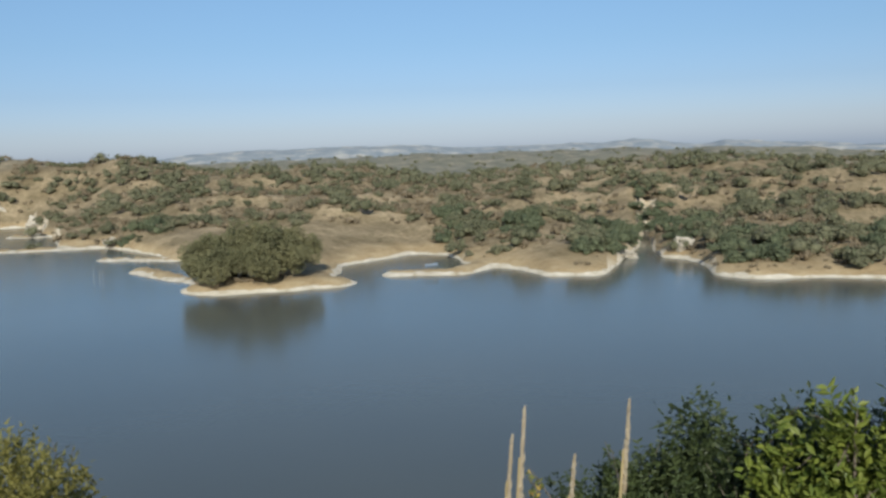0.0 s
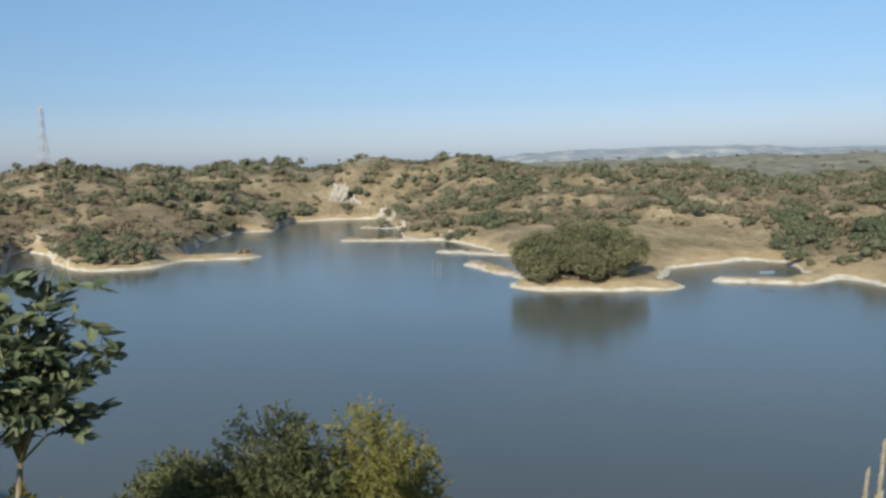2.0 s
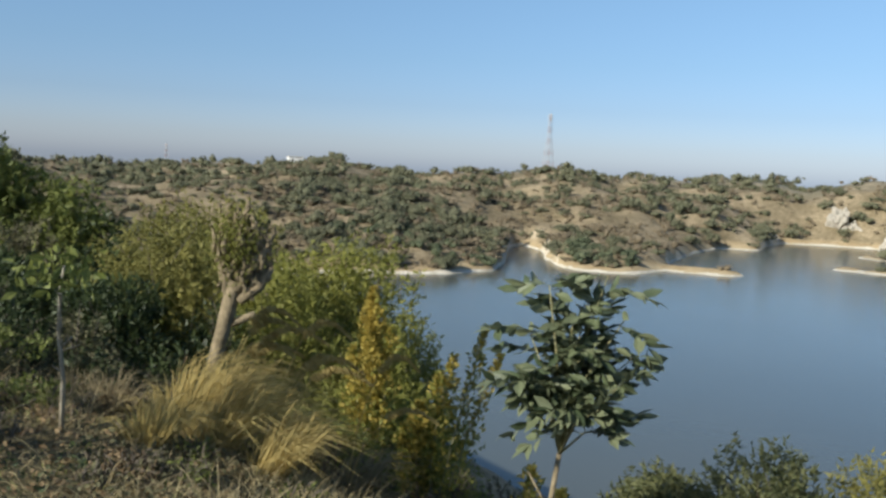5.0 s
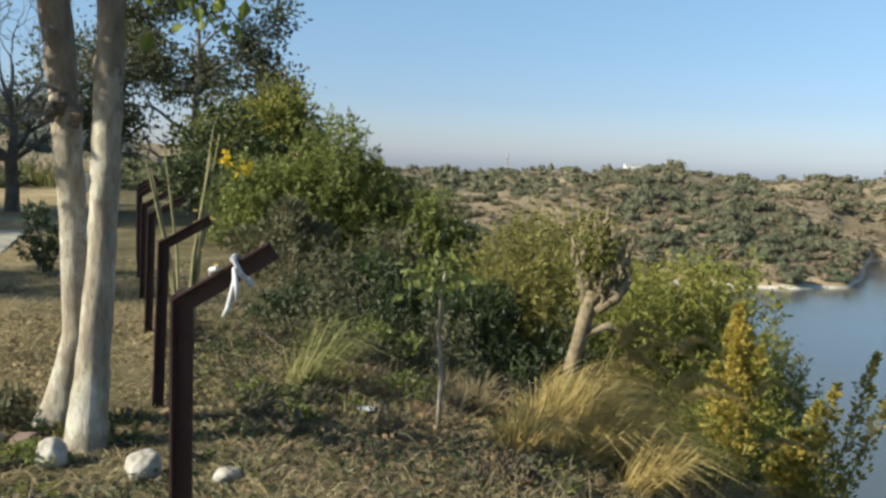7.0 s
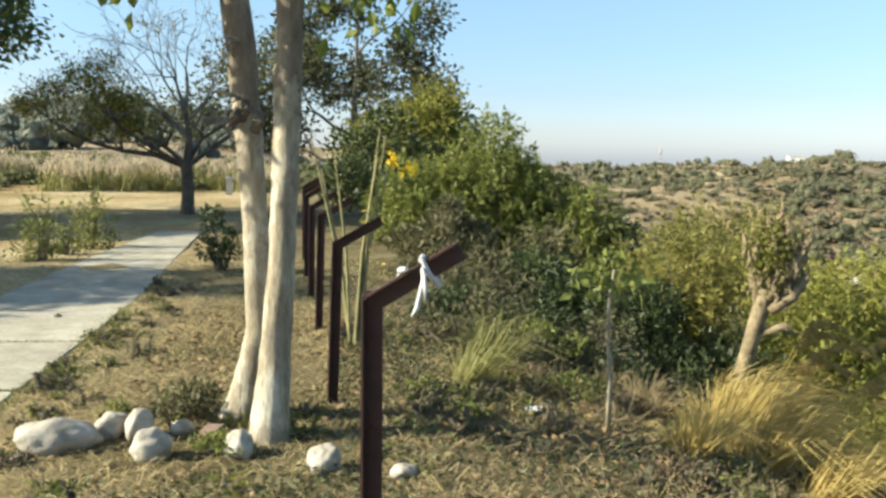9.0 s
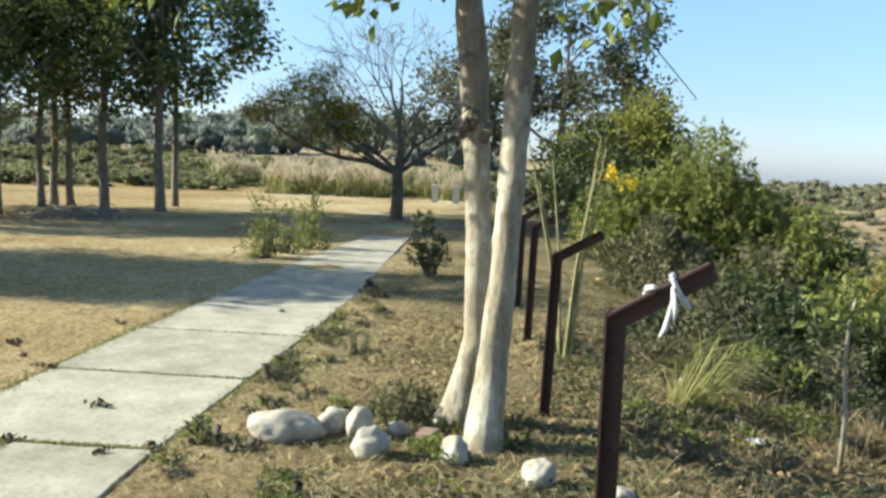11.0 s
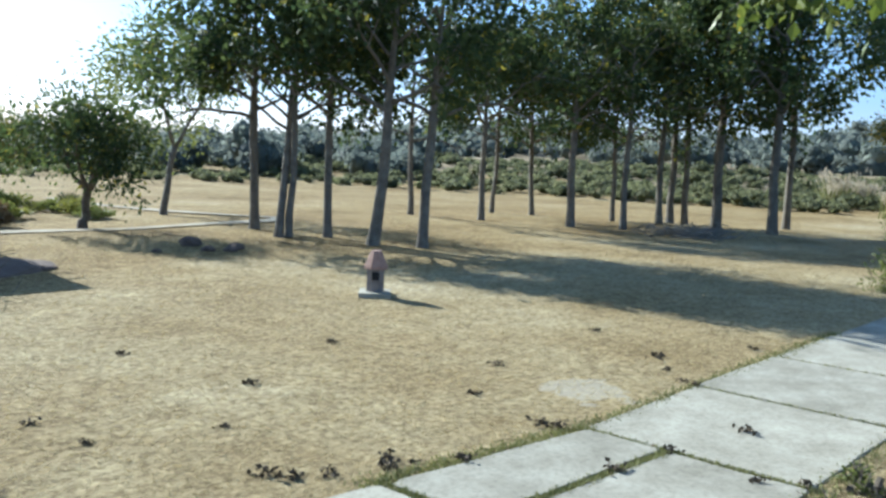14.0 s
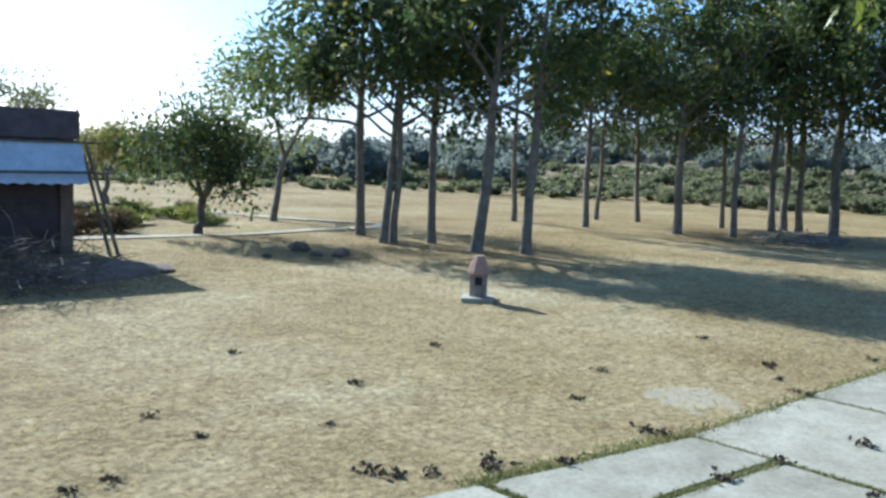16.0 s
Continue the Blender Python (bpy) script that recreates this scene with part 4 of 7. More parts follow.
def tussock(name, x, y, label, rng, blades, length, spread, mat, width=0.004, bend=0.25, group="", plumes=0, up=0.8, way=(0, 0)):
    """A tuft of arching grass, with feathery plumes where it has any."""
    t = thing(name, (x, y, ground_z(x, y) - 0.02), label, "grass", group)
    a, out = rng.uniform(0, 6.28, blades), rng.uniform(0.15, 1.0, blades)
    ln = length * rng.uniform(0.3, 1.2, blades)
    a = a + rng.normal(0, 0.2, blades)
    root = np.stack([np.cos(a) * 0.12 * spread, np.sin(a) * 0.12 * spread, np.zeros(blades)], 1) * rng.uniform(0.2, 1, (blades, 1))
    tip = np.stack([np.cos(a) * out * spread * ln + 0.62 * way[0] * ln, np.sin(a) * out * spread * ln + 0.62 * way[1] * ln, ln * (up - 0.5 * out)], 1)
    b = Build()
    b.blades(root, tip, width, bend, rng)
    tagged(part("tuft", b, mat, t), kind="stuff")
    for k in range(plumes):
        a1, ln1 = rng.uniform(0, 6.28), rng.uniform(0.38, 0.62)
        out_ = Vector((way[0] + 0.3 * math.cos(a1), way[1] + 0.3 * math.sin(a1), 0)).normalized()
        hi_ = rng.uniform(0.8, 1.35)
        pts = [out_ * (ln1 * 1.25 * u_ ** 1.25) + Vector((0, 0, hi_ * (2.15 * u_ - 1.45 * u_ * u_))) for u_ in (0, 0.25, 0.5, 0.7, 0.85, 1.0)]
        d = (pts[-1] - pts[-3]).normalized()
        pl = Build()
        pl.tube(pts, [0.004, 0.004, 0.003, 0.003, 0.002, 0.001], 4, cap=False)
        u = rng.uniform(0.52, 1, 420)
        c = np.stack([np.interp(u, (0, 0.25, 0.5, 0.7, 0.85, 1.0), [p_[i_] for p_ in pts]) for i_ in range(3)], 1) + rng.normal(0, 1, (420, 3)) * (0.011 * (1.2 - u))[:, None]
        pl.leaves(c, np.array(d)[None] + np.array([0, 0, -0.35]) + rng.normal(0, 0.3, (420, 3)), np.full(420, 0.06), 0.13, rng)
        part("plume", pl, STRAW_GOLD, t, "tan feathery seed plume")
    return t


# ---- paved path ----
rng = np.random.default_rng(5)
path = thing("pavement", (0, 0, 0), "path of pale square concrete slabs with weedy joints", "path", kind="structure")


def slab(x1, x2, y1, y2, z, parent, slant=0.0, slant2=None):
    """One cast slab with worn edges; slant shifts its two ends."""
    slant2 = slant if slant2 is None else slant2
    bm = bmesh.new()
    outline = []
    edges = [((x1, y1), (x2, y1 + slant)), ((x2, y1 + slant), (x2, y2 + slant2)), ((x2, y2 + slant2), (x1, y2)), ((x1, y2), (x1, y1))]
    for (ax, ay), (bx, by) in edges:
        for u in (0.03, 0.3, 0.5, 0.7, 0.97):
            outline.append((ax + (bx - ax) * u + rng.normal(0, 0.006), ay + (by - ay) * u + rng.normal(0, 0.006)))
    cx, cy = (x1 + x2) / 2, (y1 + y2 + slant) / 2
    tops = [bm.verts.new((cx + (x - cx) * 0.985, cy + (y - cy) * 0.985, z)) for x, y in outline]
    rims = [bm.verts.new((x, y, z - 0.006)) for x, y in outline]
    feet = [bm.verts.new((x, y, z - 0.09)) for x, y in outline]
    bm.faces.new(tops)
    n = len(outline)
    for k in range(n):
        bm.faces.new((rims[k], rims[(k + 1) % n], tops[(k + 1) % n], tops[k]))
        bm.faces.new((feet[k], feet[(k + 1) % n], rims[(k + 1) % n], rims[k]))
    bmesh.ops.recalc_face_normals(bm, faces=bm.faces)
    me_ = bpy.data.meshes.new("slab")
    bm.to_mesh(me_)
    bm.free()
    me_.materials.append(SLAB)
    part("slab", me_, SLAB, parent)


PATH_AT = [0, 4.6, 7.5, 10.2, 11.5, 13.7, 17.5]
PATH_MID = [-2.32, -2.29, -2.24, -2.2, -2.21, -2.19, -2.12]
PATH_HALF = [0.62, 0.62, 0.665, 0.66, 0.62, 0.54, 0.38]


def path_half(x):
    return float(np.interp(-x, PATH_AT, PATH_HALF))


def path_mid(x):
    return float(np.interp(-x, PATH_AT, PATH_MID))


joints = [-4.62, -6.04, -7.46, -8.84, -10.25, -11.7, -13.1, -14.5, -15.9, -17.3]
for x2, x1 in zip(joints[:-1], joints[1:]):
    ya, yb, ha, hb = path_mid(x1), path_mid(x2), path_half(x1), path_half(x2)
    slab(x1 + 0.012, x2 - 0.012, ya - ha, ya + ha, 0.012 + rng.normal(0, 0.003), path, yb - hb - ya + ha, yb + hb - ya - ha)
slab(-4.60, -3.2, -2.375, -1.67, 0.012, path, -0.12, 0.01)
slab(-4.61, -3.22, -2.88, -2.42, 0.014, path, -0.17, -0.12)
slab(-3.17, -1.8, -3.08, -2.57, 0.011, path, -0.15, -0.05)
slab(-3.16, -1.8, -2.52, -1.66, 0.012, path, -0.03, 0.02)

# ---- white stones ----
for x, y, sx, sy, sz, turn in ((-4.93, -1.12, 0.15, 0.235, 0.125, 8), (-5.12, -0.90, 0.10, 0.11, 0.10, 40), (-5.06, -0.75, 0.09, 0.105, 0.125, 70), (-4.74, -0.65, 0.10, 0.125, 0.115, 20),
                               (-5.12, -0.56, 0.06, 0.08, 0.055, 10), (-4.74, -0.25, 0.085, 0.105, 0.095, 55), (-4.47, 0.15, 0.09, 0.11, 0.105, 30), (-4.36, 0.5, 0.06, 0.08, 0.05, 0)):
    bm = bmesh.new()
    bmesh.ops.create_icosphere(bm, subdivisions=4, radius=1.0)
    sx, sy, sz = sx * 0.78, sy * 0.78, sz * 0.78
    off = Vector((x * 7.3, y * 9.1, sx * 50))
    for v in bm.verts:
        f = 1 + 0.28 * noise.noise(v.co * 1.0 + off) + 0.12 * noise.noise(v.co * 2.6 + off) + 0.03 * noise.noise(v.co * 7 + off)
        v.co = Vector((v.co.x * sx * f, v.co.y * sy * f, v.co.z * sz * f))
    me_ = bpy.data.meshes.new("stone")
    bm.to_mesh(me_)
    bm.free()
    me_.materials.append(STONE)
    me_.polygons.foreach_set("use_smooth", [True] * len(me_.polygons))
    st = new("stone", me_)
    st.matrix_world = pose(x, y, ground_z(x, y) + sz * 0.55, 0, 0, turn)
    tagged(st, "rounded whitewashed river stone lying in dry grass", "stone", "stones round the tree")

# ---- fence posts ----
for n, (x, y, lean, hi) in enumerate(((-2.95, 0.245, 0.3, 1.05), (-5.6, 0.225, -1.5, 0.95), (-7.75, 0.19, -1.0, 0.96), (-9.6, 0.15, -0.5, 0.93), (-11.2, 0.12, 0.5, 0.96), (-12.9, 0.1, 0, 0.95), (-14.6, 0.1, 0, 0.95))):
    g = ground_z(x, y)
    post = thing("fence_post", (x, y, g - 0.1), "dark red-brown angle-iron fence post with a bent arm", "fence post", "fence posts")
    post.matrix_world = pose(x, y, g - 0.1, lean, 0, -14)
    w_, tk, hh = 0.052, 0.006, hi - g + 0.1
    b = Build()
    b.box((w_, tk, hh), pose(0, -w_ / 2, hh / 2))
    b.box((tk, w_ - 0.004, hh + 0.02), pose(-w_ / 2 + 0.002, 0.001, hh / 2))
    upright = part("upright", b, RUST, post)
    b = Build()
    ln = 0.30
    m = pose(0, -w_ / 2, hh - 0.01, 32, 0, 0)
    b.box((w_, ln, tk), m @ pose(0.001, ln / 2, 0))
    b.box((tk, ln, w_), m @ pose(-w_ / 2, ln / 2 + 0.002, -w_ / 2))
    part("arm", b, RUST, post)
    for z in (0.45, 0.75, hh - 0.12):
        b = Build()
        b.tube([(-w_ / 2 - 0.012, 0, z), (-w_ / 2 + 0.02, 0, z)], [0.008, 0.008], 6)
        part("bolt", b, RUST, upright)
    if n == 0:
        first = m
        arm_at = post.matrix_world.copy()
        cloth = thing("cloth_strip", (0, 0, 0), "torn white cloth strip knotted round the post arm", "cloth")
        cb = Build()
        loop = [arm_at @ first @ Vector(v) for v in ((0.045, 0.20, 0.012), (-0.0, 0.205, 0.014), (-0.046, 0.20, 0.0), (-0.05, 0.195, -0.07), (0.0, 0.20, -0.078), (0.042, 0.2, -0.03), (0.045, 0.205, 0.012))]
        cb.tube(loop, [0.007, 0.009, 0.010, 0.008, 0.007, 0.008, 0.007], 7)
        loop2 = [arm_at @ first @ Vector(v) for v in ((0.045, 0.155, 0.012), (0.0, 0.13, 0.016), (-0.046, 0.11, 0.004), (-0.052, 0.15, -0.05), (-0.05, 0.2, -0.03))]
        cb.tube(loop2, [0.006, 0.008, 0.007, 0.007, 0.006], 7)
        part("knot", cb, CLOTH, cloth)
        cb = Build()
        s0 = arm_at @ first @ Vector((0.05, 0.195, -0.01))
        cb.tube([s0, s0 + Vector((0.012, 0.0, -0.03)), s0 + Vector((0.014, -0.008, -0.07)), s0 + Vector((0.01, -0.014, -0.105)), s0 + Vector((0.014, -0.03, -0.13))], [0.006, 0.0055, 0.007, 0.0085, 0.003], 6)
        cb.tube([s0 + Vector((0.01, 0.0, -0.012)), s0 + Vector((0.02, 0.006, -0.05)), s0 + Vector((0.018, 0.005, -0.085))], [0.006, 0.008, 0.004], 6)
        part("tail", cb, CLOTH, cloth, smooth=True)

# ---- twin-trunk tree by the path ----
rng = np.random.default_rng(21)
twin = thing("twin_tree", (-5.16, -0.14, 0.0), "twin-trunked tree with smooth pale bark and a thin crown", "tree")
tips = []
b = Build()
ptsL = [(-0.26, -0.16, -0.1), (-0.22, -0.10, 0.12), (-0.12, -0.03, 0.5), (-0.12, -0.05, 1.0), (-0.12, -0.085, 1.55), (-0.12, -0.125, 2.0), (-0.12, -0.19, 2.5), (-0.1, -0.3, 3.2), (-0.15, -0.5, 4.2)]
fine = np.linspace(0, 8, 60)
b.tube([Vector([np.interp(u, range(9), [p[i_] for p in ptsL]) for i_ in range(3)]) for u in fine], [float(np.interp(u, range(9), [0.15, 0.105, 0.074, 0.067, 0.07, 0.076, 0.068, 0.06, 0.04])) for u in fine], 18, cap=False)
b.knead(0.011, 9.0)
part("trunk", b, BARK_PALE, twin, "smooth pale trunk", True)
b = Build()
ptsR = [(0.2, 0.02, -0.1), (0.18, 0.03, 0.12), (0.12, 0.06, 0.5), (0.12, 0.095, 1.0), (0.12, 0.11, 1.5), (0.12, 0.125, 2.0), (0.13, 0.15, 2.6), (0.2, 0.25, 3.3), (0.25, 0.35, 4.3)]
fine = np.linspace(0, 8, 60)
b.tube([Vector([np.interp(u, range(9), [p[i_] for p in ptsR]) for i_ in range(3)]) for u in fine], [float(np.interp(u, range(9), [0.125, 0.09, 0.075, 0.069, 0.067, 0.066, 0.06, 0.05, 0.035])) for u in fine], 18, cap=False)
b.knead(0.011, 9.0)
part("trunk", b, BARK_PALE, twin, "smooth pale trunk", True)
for line in ([(-0.32, -0.22, -0.1), (-0.26, -0.15, 0.05), (-0.19, -0.08, 0.2)], [(0.25, 0.06, -0.12), (0.2, 0.05, 0.06), (0.15, 0.06, 0.24)]):
    b = Build()
    b.tube(line, [0.085, 0.07, 0.045], 10, cap=False)
    part("root_flare", b, BARK_PALE, twin, smooth=True)
for p, way, ln, r0 in (((-0.12, -0.16, 2.3), (0.15, -1.0, 0.4), 0.36, 0.012), ((0.12, 0.13, 2.25), (0.2, 0.9, 0.3), 0.25, 0.01), ((-0.12, -0.2, 2.6), (0.1, -0.9, 0.25), 0.9, 0.014), ((-0.12, -0.25, 2.8), (-0.3, -1.0, 0.3), 1.0, 0.016), ((0.13, 0.15, 2.7), (0.5, -0.7, 0.3), 0.9, 0.014), ((-0.1, -0.3, 3.1), (0.1, -1.0, 0.3), 1.1, 0.02), ((0.16, 0.2, 3.0), (0.3, -0.9, 0.35), 1.1, 0.018), ((0.12, 0.15, 2.6), (0.2, 0.8, 0.7), 0.8, 0.022),
                       ((-0.1, -0.25, 3.0), (0.5, -0.8, 0.6), 0.9, 0.03), ((-0.15, -0.5, 4.1), (-0.2, -0.5, 1), 1.0, 0.035), ((0.25, 0.35, 4.2), (0.2, 0.5, 1), 1.0, 0.03), ((0.2, 0.25, 3.3), (0.8, 0.2, 0.6), 0.9, 0.03)):
    b = Build()
    limbs(b, rng, p, way, ln, r0, 2, tips, 0.45, 0.1)
    part("branch", b, BARK, twin, smooth=True)
b = Build()
b.tube([(0.1, 0.16, 2.9), (-0.1, 0.38, 2.58), (-0.24, 0.56, 2.35), (-0.24, 0.79, 2.12), (-0.19, 1.05, 1.82)], [0.006, 0.005, 0.004, 0.004, 0.003], 5, cap=False)
part("vine", b, BARK, twin, "thin bare hanging creeper")
bough_tips = []
for line in (((-0.12, -0.2, 2.66), (-0.1, -0.75, 2.66), (-0.05, -1.3, 2.54), (0.0, -1.85, 2.44)), ((-0.12, -0.17, 2.52), (0.1, -0.5, 2.55), (0.25, -0.9, 2.47), (0.3, -1.2, 2.42)), ((-0.1, -0.25, 2.8), (-0.3, -0.9, 2.78), (-0.35, -1.6, 2.62), (-0.3, -2.2, 2.5))):
    b = Build()
    line = [Vector(p) for p in line]
    b.tube(line, [0.016, 0.012, 0.009, 0.006], 6, cap=False)
    for n in (1, 2, 3):
        for k in range(3):
            limbs(b, rng, line[n], (rng.normal(0, 0.5), -0.7 + rng.normal(0, 0.5), rng.uniform(-0.25, 0.5)), 0.2, 0.005, 1, bough_tips, 0.5, 0.3, (1, 2), 4)
    part("bough", b, BARK, twin, smooth=True)
b = Build()
cluster_leaves(b, rng, bough_tips, 5, 0.07, 0.1, 0.65, 0.8)
cluster_leaves(b, rng, tips, 7, 0.10, 0.085, 0.65, 0.6)
part("crown", b, LEAF_BRIGHT, twin)
for z, sgn in ((1.6, -1), (1.72, -1.0), (2.0, -0.6)):
    b = Build()
    pp = Vector((-0.06, -0.12, z))
    for k in range(9):
        d = Vector((0.5 + rng.normal(0, .4), sgn * rng.uniform(0.2, 1.2), rng.normal(0.05, 0.25)))
        b.tube([pp, pp + d * 0.08, pp + d * 0.16 + Vector((0, 0, -0.03))], [0.006, 0.004, 0.002], 4, cap=False)
    part("twig_tangle", b, BARK_GREY, twin, "dry tangled twigs on the trunk")
b = Build()
for z, dy in ((1.6, -0.165), (1.64, -0.12), (1.58, -0.05)):
    b.tube([(-0.05, dy, z - 0.03), (-0.02, dy + 0.02, z + 0.02), (-0.05, dy + 0.03, z + 0.06)], [0.03, 0.035, 0.02], 8)
part("knot", b, BARK, twin, "dark scarred knot on the trunk")

# ---- litter bin shaped like a little house ----
binn = thing("litter_bin", (-6.9, -6.83, 0.0), "small house-shaped terracotta litter bin on a concrete plinth", "bin", turn=44)
b = Build()
b.box((0.36, 0.33, 0.05), pose(0, 0, 0.02))
part("plinth", b, SLAB, binn)
b = Build()
prof = [(0.095, 0.04), (0.098, 0.30)]
for k in range(8):
    a0, a1 = 2 * math.pi * (k + 0.5) / 8, 2 * math.pi * (k + 1.5) / 8
    b.add([(r * math.cos(a), r * math.sin(a), z) for r, z in prof for a in (a0, a1)], [(0, 1, 3, 2)])
bin_body = part("body", b, BIN_GREY, binn)
b = Build()
ring = [(0.098, 0.30), (0.135, 0.285), (0.13, 0.31), (0.06, 0.46), (0.055, 0.475)]
for (r1, z1), (r2, z2) in zip(ring, ring[1:]):
    for k in range(8):
        a0, a1 = 2 * math.pi * (k + 0.5) / 8, 2 * math.pi * (k + 1.5) / 8
        b.add([(r1 * math.cos(a0), r1 * math.sin(a0), z1), (r1 * math.cos(a1), r1 * math.sin(a1), z1), (r2 * math.cos(a1), r2 * math.sin(a1), z2), (r2 * math.cos(a0), r2 * math.sin(a0), z2)], [(0, 1, 2, 3)])
b.add([(0.055 * math.cos(2 * math.pi * (k + .5) / 8), 0.055 * math.sin(2 * math.pi * (k + .5) / 8), 0.475) for k in range(8)], [tuple(range(8))])
part("roof", b, TERRACOTTA, binn, "tapered terracotta roof")
# solid near-black panel, painted as the shade inside the opening
b = Build()
b.box((0.012, 0.075, 0.085), pose(0.094, 0.0, 0.215))
part("opening", b, DARK, bin_body, "near-black square panel in place of the shaded opening")
binn.matrix_world = binn.matrix_world @ Matrix.Diagonal((1.0, 1.0, 0.98, 1.0))

# ---- trees on the lawn ----
rng = np.random.default_rng(31)
KINDS = ((1.95, 0.082, 4.4), (2.05, 0.072, 4.2), (1.75, 0.066, 4.0), (2.1, 0.09, 4.5), (1.85, 0.06, 3.9))


def shade_tree(place, rng, clear, r0, tall, lean, leafy, name="lawn_tree", label="slim dark-leaved shade tree standing on the dry lawn", leaf=LEAF_LAWN, group="trees of the grove", reach=1.0):
    """A slim tree whose trunk runs up through a dense dark crown."""
    t = thing(name, place, label, "tree", group)
    zs = np.array([-0.12, 0.08, 0.4, 1.0, 1.6, 2.2, 2.8, 3.4, tall * 0.95])
    wob = np.cumsum(rng.normal(0, 0.022, (9, 2)), 0) * np.clip(zs, 0, 1)[:, None]
    line = [Vector((wob[n, 0] + lean[0] * zs[n] / 4, wob[n, 1] + lean[1] * zs[n] / 4, zs[n])) for n in range(9)]
    wood, tips = Build(), []
    wood.tube(line, [r0 * f for f in (1.55, 1.2, 1.02, 0.95, 0.9, 0.78, 0.6, 0.42, 0.2)], 10, cap=False)
    wood.knead(0.008, 7.0)
    turn = rng.uniform(0, 6.28)
    for k in range(13):
        z = clear + (tall - clear) * (k / 13) ** 1.15
        a = turn + 2.4 * k + rng.normal(0, 0.25)
        start = Vector([float(np.interp(z, zs, [p[i_] for p in line])) for i_ in range(3)])
        limbs(wood, rng, start, (math.cos(a), math.sin(a), 0.45 + 0.05 * k), (0.88 - 0.022 * k) * reach * rng.uniform(0.85, 1.35), r0 * (0.46 - 0.02 * k), 2, tips, 0.55, 0.1, (2, 3), 5, 0.72)
    part("trunk", wood, BARK_DIM, t, smooth=True)
    tips = [q for q in tips if q[0].z > clear - 0.05]
    b = Build()
    cluster_leaves(b, rng, tips, leafy, 0.175 * reach, 0.13, 0.55, 0.35)
    part("crown", b, leaf, t)
    return t


GROVE = [(-10.25, -13.2, 0, 0.95, 0.04, 0.1), (-9.78, -11.95, 2, 0.9, -0.35, -0.15), (-9.95, -11.9, 4, 1.0, 0.0, 0.0), (-10.55, -11.61, 1, 0.95, 0.05, 0), (-10.4, -10.37, 3, 0.95, -0.05, 0.2),
         (-10.93, -9.8, 0, 1.05, 0, 0.2), (-16.06, -14.8, 2, 1.0, 0, 0.1), (-16.75, -13.2, 1, 1.05, 0, 0.12), (-19.1, -14.7, 4, 0.9, 0, 0), (-19.78, -13.9, 2, 0.95, 0.05, -0.1), (-17.5, -11.25, 3, 1.1, 0, 0),
         (-20.4, -11.85, 4, 1.1, 0.1, -0.1), (-18.25, -10.33, 1, 1.1, 0, 0.05), (-20.9, -10.8, 0, 1.15, 0, 0), (-21.6, -10.85, 2, 1.15, 0, 0), (-21.7, -10.5, 4, 1.15, 0.05, 0.3), (-21.1, -9.4, 3, 1.1, 0, 0),
         (-20.85, -7.93, 0, 1.15, 0, 0.02), (-23.3, -8.5, 1, 1.1, 0.1, 0.15)]
masters = {}
for n, (x, y, k, s, lx, ly) in enumerate(GROVE):
    z = ground_z(x, y)
    deep = x < -15
    key = (k, n % 2, deep)
    if key not in masters:
        masters[key] = shade_tree((x, y, z), rng, *KINDS[k], (lx, ly), 27 if deep else 22)
    else:
        copy_thing(masters[key], pose(x, y, z, 0, 0, 67.0 * n) @ Matrix.Scale(s * (1.14 if deep else 1.0), 4))

spread_t = thing("spreading_tree", (-22.0, -2.56, ground_z(-22.0, -2.56)), "wide half-bare spreading tree with dark crooked limbs", "tree")
b, low_tips, bare_tips = Build(), [], []
b.tube([(0, 0, -0.1), (0, 0, 0.1), (0.02, 0.02, 0.6), (0, -0.02, 1.2)], [0.22, 0.165, 0.14, 0.13], 10, cap=False)
part("trunk", b, BARK, spread_t, smooth=True)
for line, r0 in (([(0, 0, 1.1), (0.05, -0.7, 1.42), (0, -1.4, 1.5), (0.1, -2.2, 1.7), (0.1, -2.9, 2.05)], 0.075), ([(0, 0, 1.15), (-0.2, -0.5, 1.65), (-0.3, -1.2, 1.9), (-0.3, -2.0, 2.35)], 0.06), ([(0, 0, 1.1), (0.3, -0.6, 1.5), (0.5, -1.3, 2.0), (0.55, -1.9, 2.5)], 0.055),
                 ([(0, 0, 1.1), (0.1, 0.5, 1.55), (0.0, 1.1, 1.95), (0.1, 1.8, 2.2)], 0.065), ([(0, 0, 1.15), (-0.3, 0.4, 1.7), (-0.5, 0.8, 2.2), (-0.6, 1.3, 2.6)], 0.055)):
    b, mine = Build(), []
    line = [Vector(p) + Vector(rng.normal(0, 0.05, 3)) * (n > 0) for n, p in enumerate(line)]
    b.tube(line, [r0 * (1 - 0.16 * n) for n in range(len(line))], 7, cap=False)
    for n in range(1, len(line)):
        for k in range(3):
            a = rng.uniform(0, 6.28)
            limbs(b, rng, line[n], (0.5 * math.cos(a), 0.5 * math.sin(a) + 0.3 * np.sign(line[-1].y), 0.75), 0.42, 0.024, 2, mine, 0.6, 0.05, (2, 3), 5, 0.75)
    part("limb", b, BARK, spread_t, smooth=True)
    low_tips.extend(mine)
